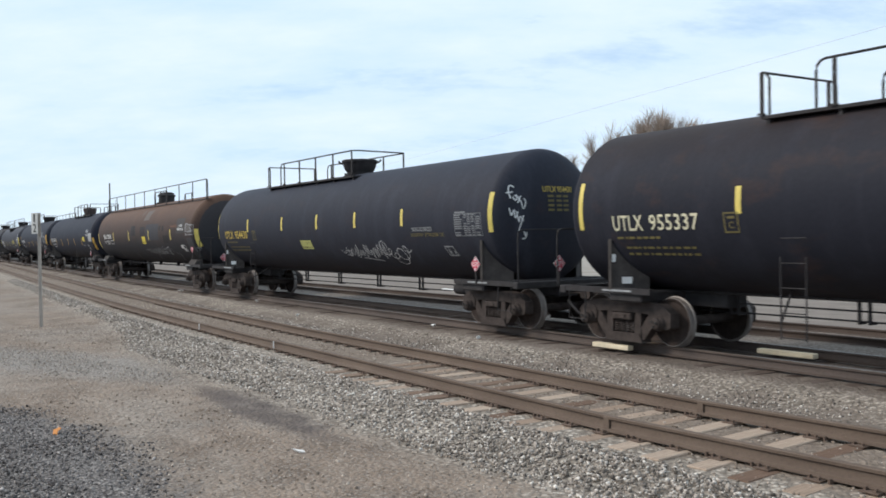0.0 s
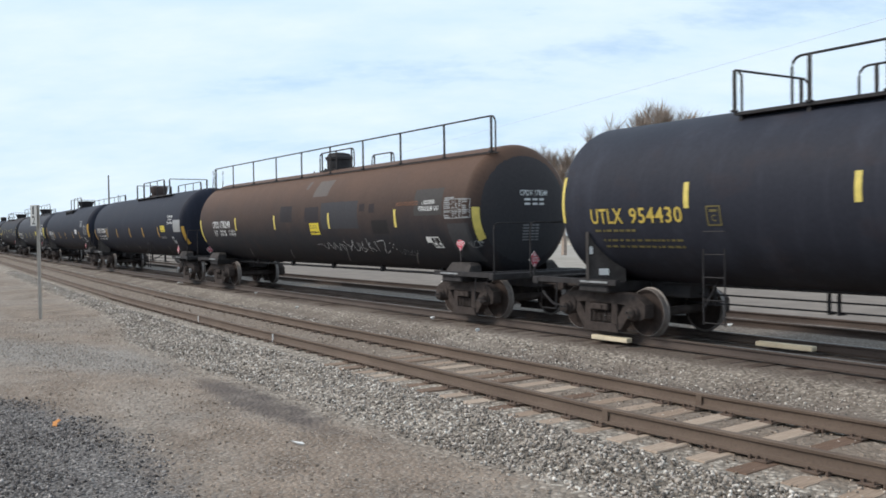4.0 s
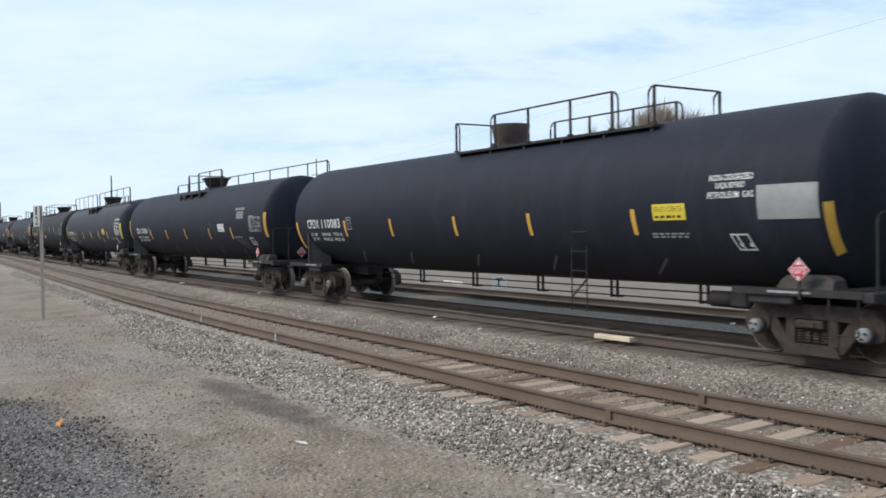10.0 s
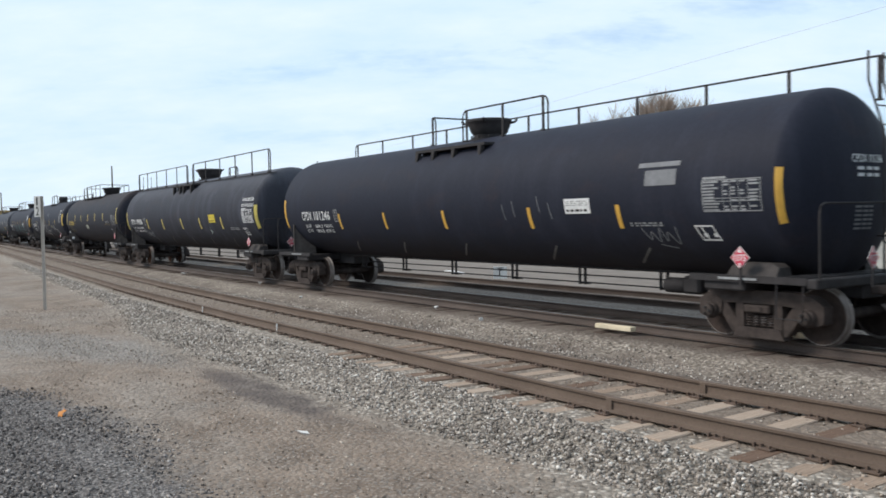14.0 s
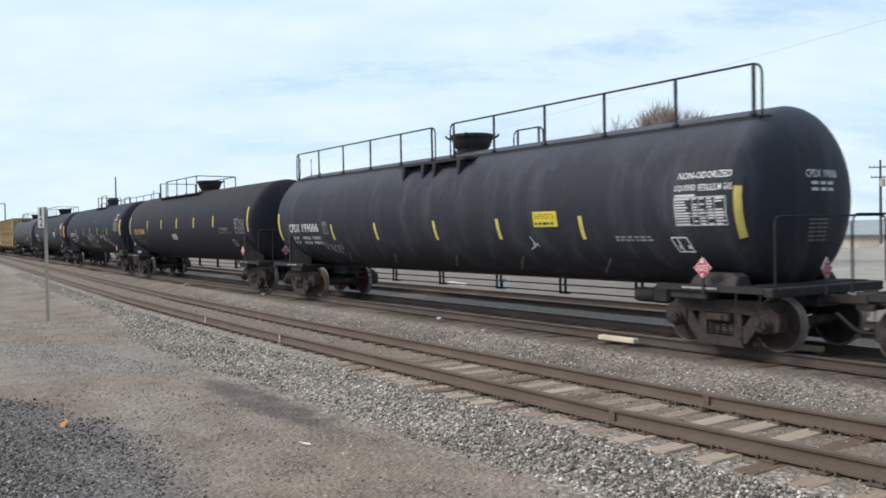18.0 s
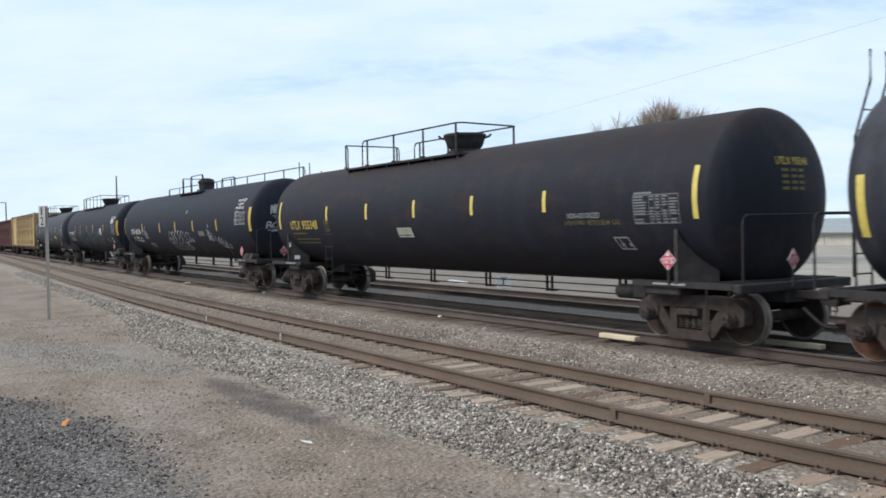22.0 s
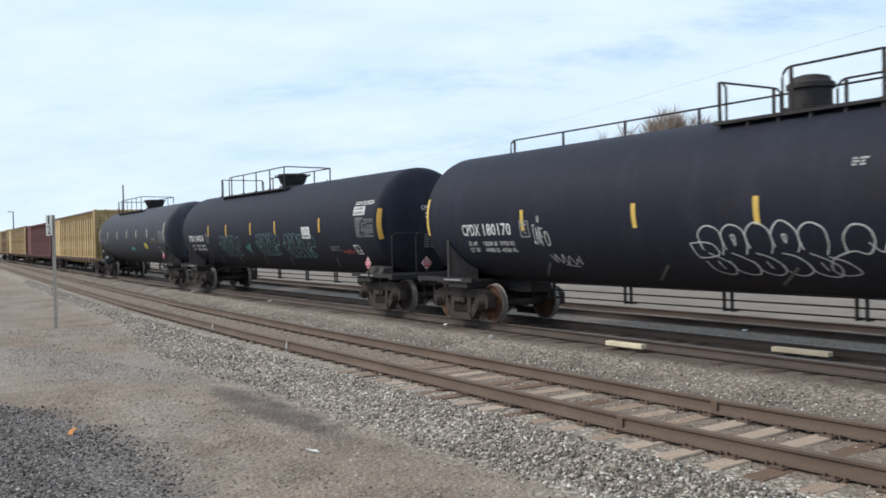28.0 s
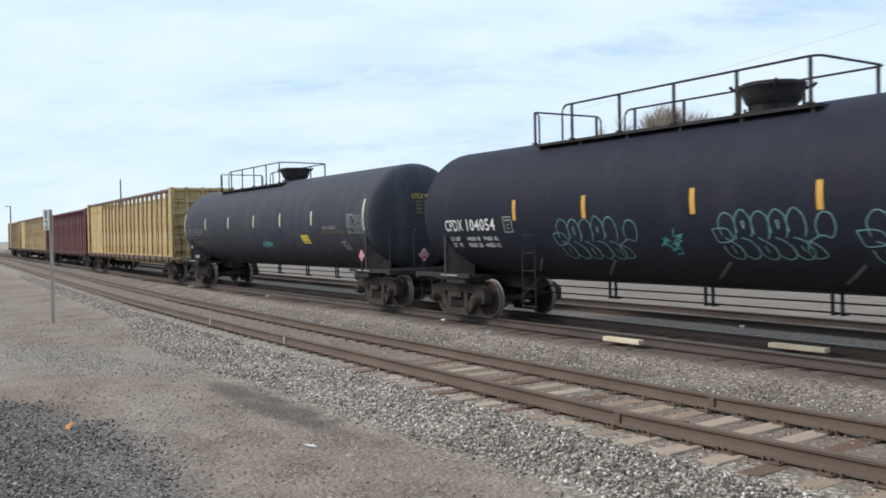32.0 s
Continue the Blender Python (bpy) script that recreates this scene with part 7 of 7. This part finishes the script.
def make_litter():
    """Torn white scraps on the stones."""
    rnd = random.Random(77)
    for x, y, z, k in ((-18.1, -1.30, -0.16, 0.09), (-38.1, -1.35, -0.16, 0.16), (-29.6, -1.25, -0.16, 0.10), (-15.6, -1.75, -0.20, 0.06), (-9.15, -8.70, GZ, 0.05), (-24.0, -2.2, -0.24, 0.08), (-12.9, 3.0, -0.22, 0.07)):
        bm = bmesh.new()
        n = 7
        top = [bm.verts.new((math.cos(a) * k * rnd.uniform(0.6, 1.1), math.sin(a) * k * rnd.uniform(0.4, 0.8), 0.035 + rnd.uniform(0, 0.05))) for a in (i * math.tau / n for i in range(n))]
        mid = bm.verts.new((0, 0, 0.03 + rnd.uniform(0.02, 0.06)))
        low = bm.verts.new((0, 0, 0.0))
        for i in range(n):
            bm.faces.new((top[i], top[(i + 1) % n], mid))
            bm.faces.new((top[(i + 1) % n], top[i], low))
        ob = tagged(new("paper_scrap", mesh_of("paper_scrap", bm, M_WHITE)), "crumpled white paper scrap on the gravel", "litter", "paper scraps")
        ob.matrix_basis = pose(x, y, z, 0, 0, rnd.uniform(0, 360)) if y > -8 else pose(x, y, z, 0, 0, 24) @ Matrix.Diagonal((2.6, 0.35, 0.5, 1))


make_litter()

# ---- loose stone ----
def band(x0, x1, y0, y1, dense=1.6, z=None):
    """Scatter over a band, thicker towards the near end of it."""
    def region(rng, n):
        x = x1 + (x0 - x1) * rng.random(n) ** dense
        y = y0 + (y1 - y0) * rng.random(n)
        return np.stack([x, y, z(x, y)], 1)
    return region


def bed(yc, top, flat, foot):
    def z(x, y):
        k = np.clip((foot - np.abs(y - yc)) / (foot - flat), 0, 1)
        return GZ + (top - GZ) * k * k * (3 - 2 * k)
    return z


level = lambda x, y: np.full(len(x), GZ)
def off_mud(region):
    """The same scatter, kept off the wet strip."""
    def f(rng, n):
        p = region(rng, n)
        return p[((p[:, 0] + 11.8) * 0.36) ** 2 + 8 * (p[:, 1] + 8.14) ** 2 > 0.75]
    return f


def ragged_edge(region, at, deep):
    """Thins the scatter out beyond y = at."""
    def f(rng, n):
        p = region(rng, n)
        wave = np.minimum(0.0, (p[:, 0] + 11.8) * 0.32) + 0.12 * np.sin(p[:, 0] * 1.7) + 0.10 * np.sin(p[:, 0] * 4.1 + 1)
        keep = rng.random(len(p)) < np.clip(1 - (p[:, 1] - at - wave) / deep, 0, 1) ** 2
        return p[keep]
    return f


def patchy(region):
    """Thins the scatter out in patches, more so at the near end."""
    def f(rng, n):
        p = region(rng, n)
        w = np.sin(p[:, 0] * 1.3 + 2 * np.sin(p[:, 1] * 2.1)) + np.sin(p[:, 0] * 0.47 + p[:, 1] * 1.6 + 1.0)
        bare = np.clip((p[:, 0] + 13) / 5, 0.15, 1.0) * np.clip(0.5 + w * 0.6, 0, 0.92)
        return p[rng.random(len(p)) > bare]
    return f


def narrowing(region):
    """Keeps the shoulder's stones inside its edge, which draws in towards the track up the line."""
    def f(rng, n):
        p = region(rng, n)
        lim = np.interp(p[:, 0], (-28, -24, -20, -17, -13, -9), (-6.85, -7.15, -7.8, -7.9, -7.55, -7.45))
        return p[p[:, 1] > lim + rng.normal(0, 0.10, len(p))]
    return f


def lane(rng, n):
    """A slanting band of gravel across the dirt."""
    u, v = rng.uniform(-9, 3.2, n), rng.normal(0, 0.75, n)
    p = np.stack([-18.5 + 0.887 * u - 0.464 * v, -9.25 + 0.464 * u + 0.887 * v, np.full(n, GZ)], 1)
    return p[p[:, 1] < -7.6]


make_stones("gravel", 9000, off_mud(lane), (0.010, 0.034), M_GREYSTONE, "fine pale grey gravel in a band across the dirt", 9)
make_stones("ballast", 78000, off_mud(narrowing(band(-62, -1, -7.95, -6.25, 1.5, bed(-5.02, -0.235, 1.35, 2.35)))), (0.016, 0.064), M_STONE, "grey crushed stone along the near track's shoulder", 1)
make_stones("ballast", 36000, patchy(band(-60, -3, -3.75, -1.85, 1.15, lambda x, y: np.maximum(bed(-5.02, -0.235, 1.35, 2.35)(x, y), bed(0, -0.20, 1.5, 2.6)(x, y)))), (0.014, 0.058), M_STONE, "grey crushed stone between the two tracks", 2)
make_stones("ballast", 5000, band(-40, -3, -6.2, -3.8, 1.4, lambda x, y: np.full(len(x), -0.235)), (0.02, 0.05), M_DIRTSTONE, "dusty stone chips between the ties", 3)
make_stones("gravel", 24000, ragged_edge(band(-17, -3.5, -12.2, -9.8, 1.1, level), -10.35, 0.45), (0.016, 0.055), M_DARKSTONE, "dark loose gravel on the lot's edge", 4)
make_stones("gravel", 10000, off_mud(band(-28, -3, -10.6, -7.3, 1.2, level)), (0.012, 0.045), M_DIRTSTONE, "scattered pebbles on the bare dirt", 5)


def motions():
    times = [0.0, 0.1] + [0.5 * k for k in range(1, 64)] + [31.9, 32.0]
    for car, mid in TRAIN:
        rows = []
        for t in times:
            x = mid + travel(t)
            fore, aft = curve(x + 8.0), curve(x - 8.0)
            rows.append((t, pose(x, (fore + aft) / 2, 0, 0, 0, math.degrees(math.atan2(fore - aft, 16.0)))))
        walk(car, rows)
    for ax, x in WHEELSETS:
        rows = []
        for k in range(321):
            t = k / 10
            rows.append((t, pose(x, 0, WHEEL_R, 0, math.degrees(travel(t) / WHEEL_R) % 360, 0)))
        walk(ax, rows)


motions()
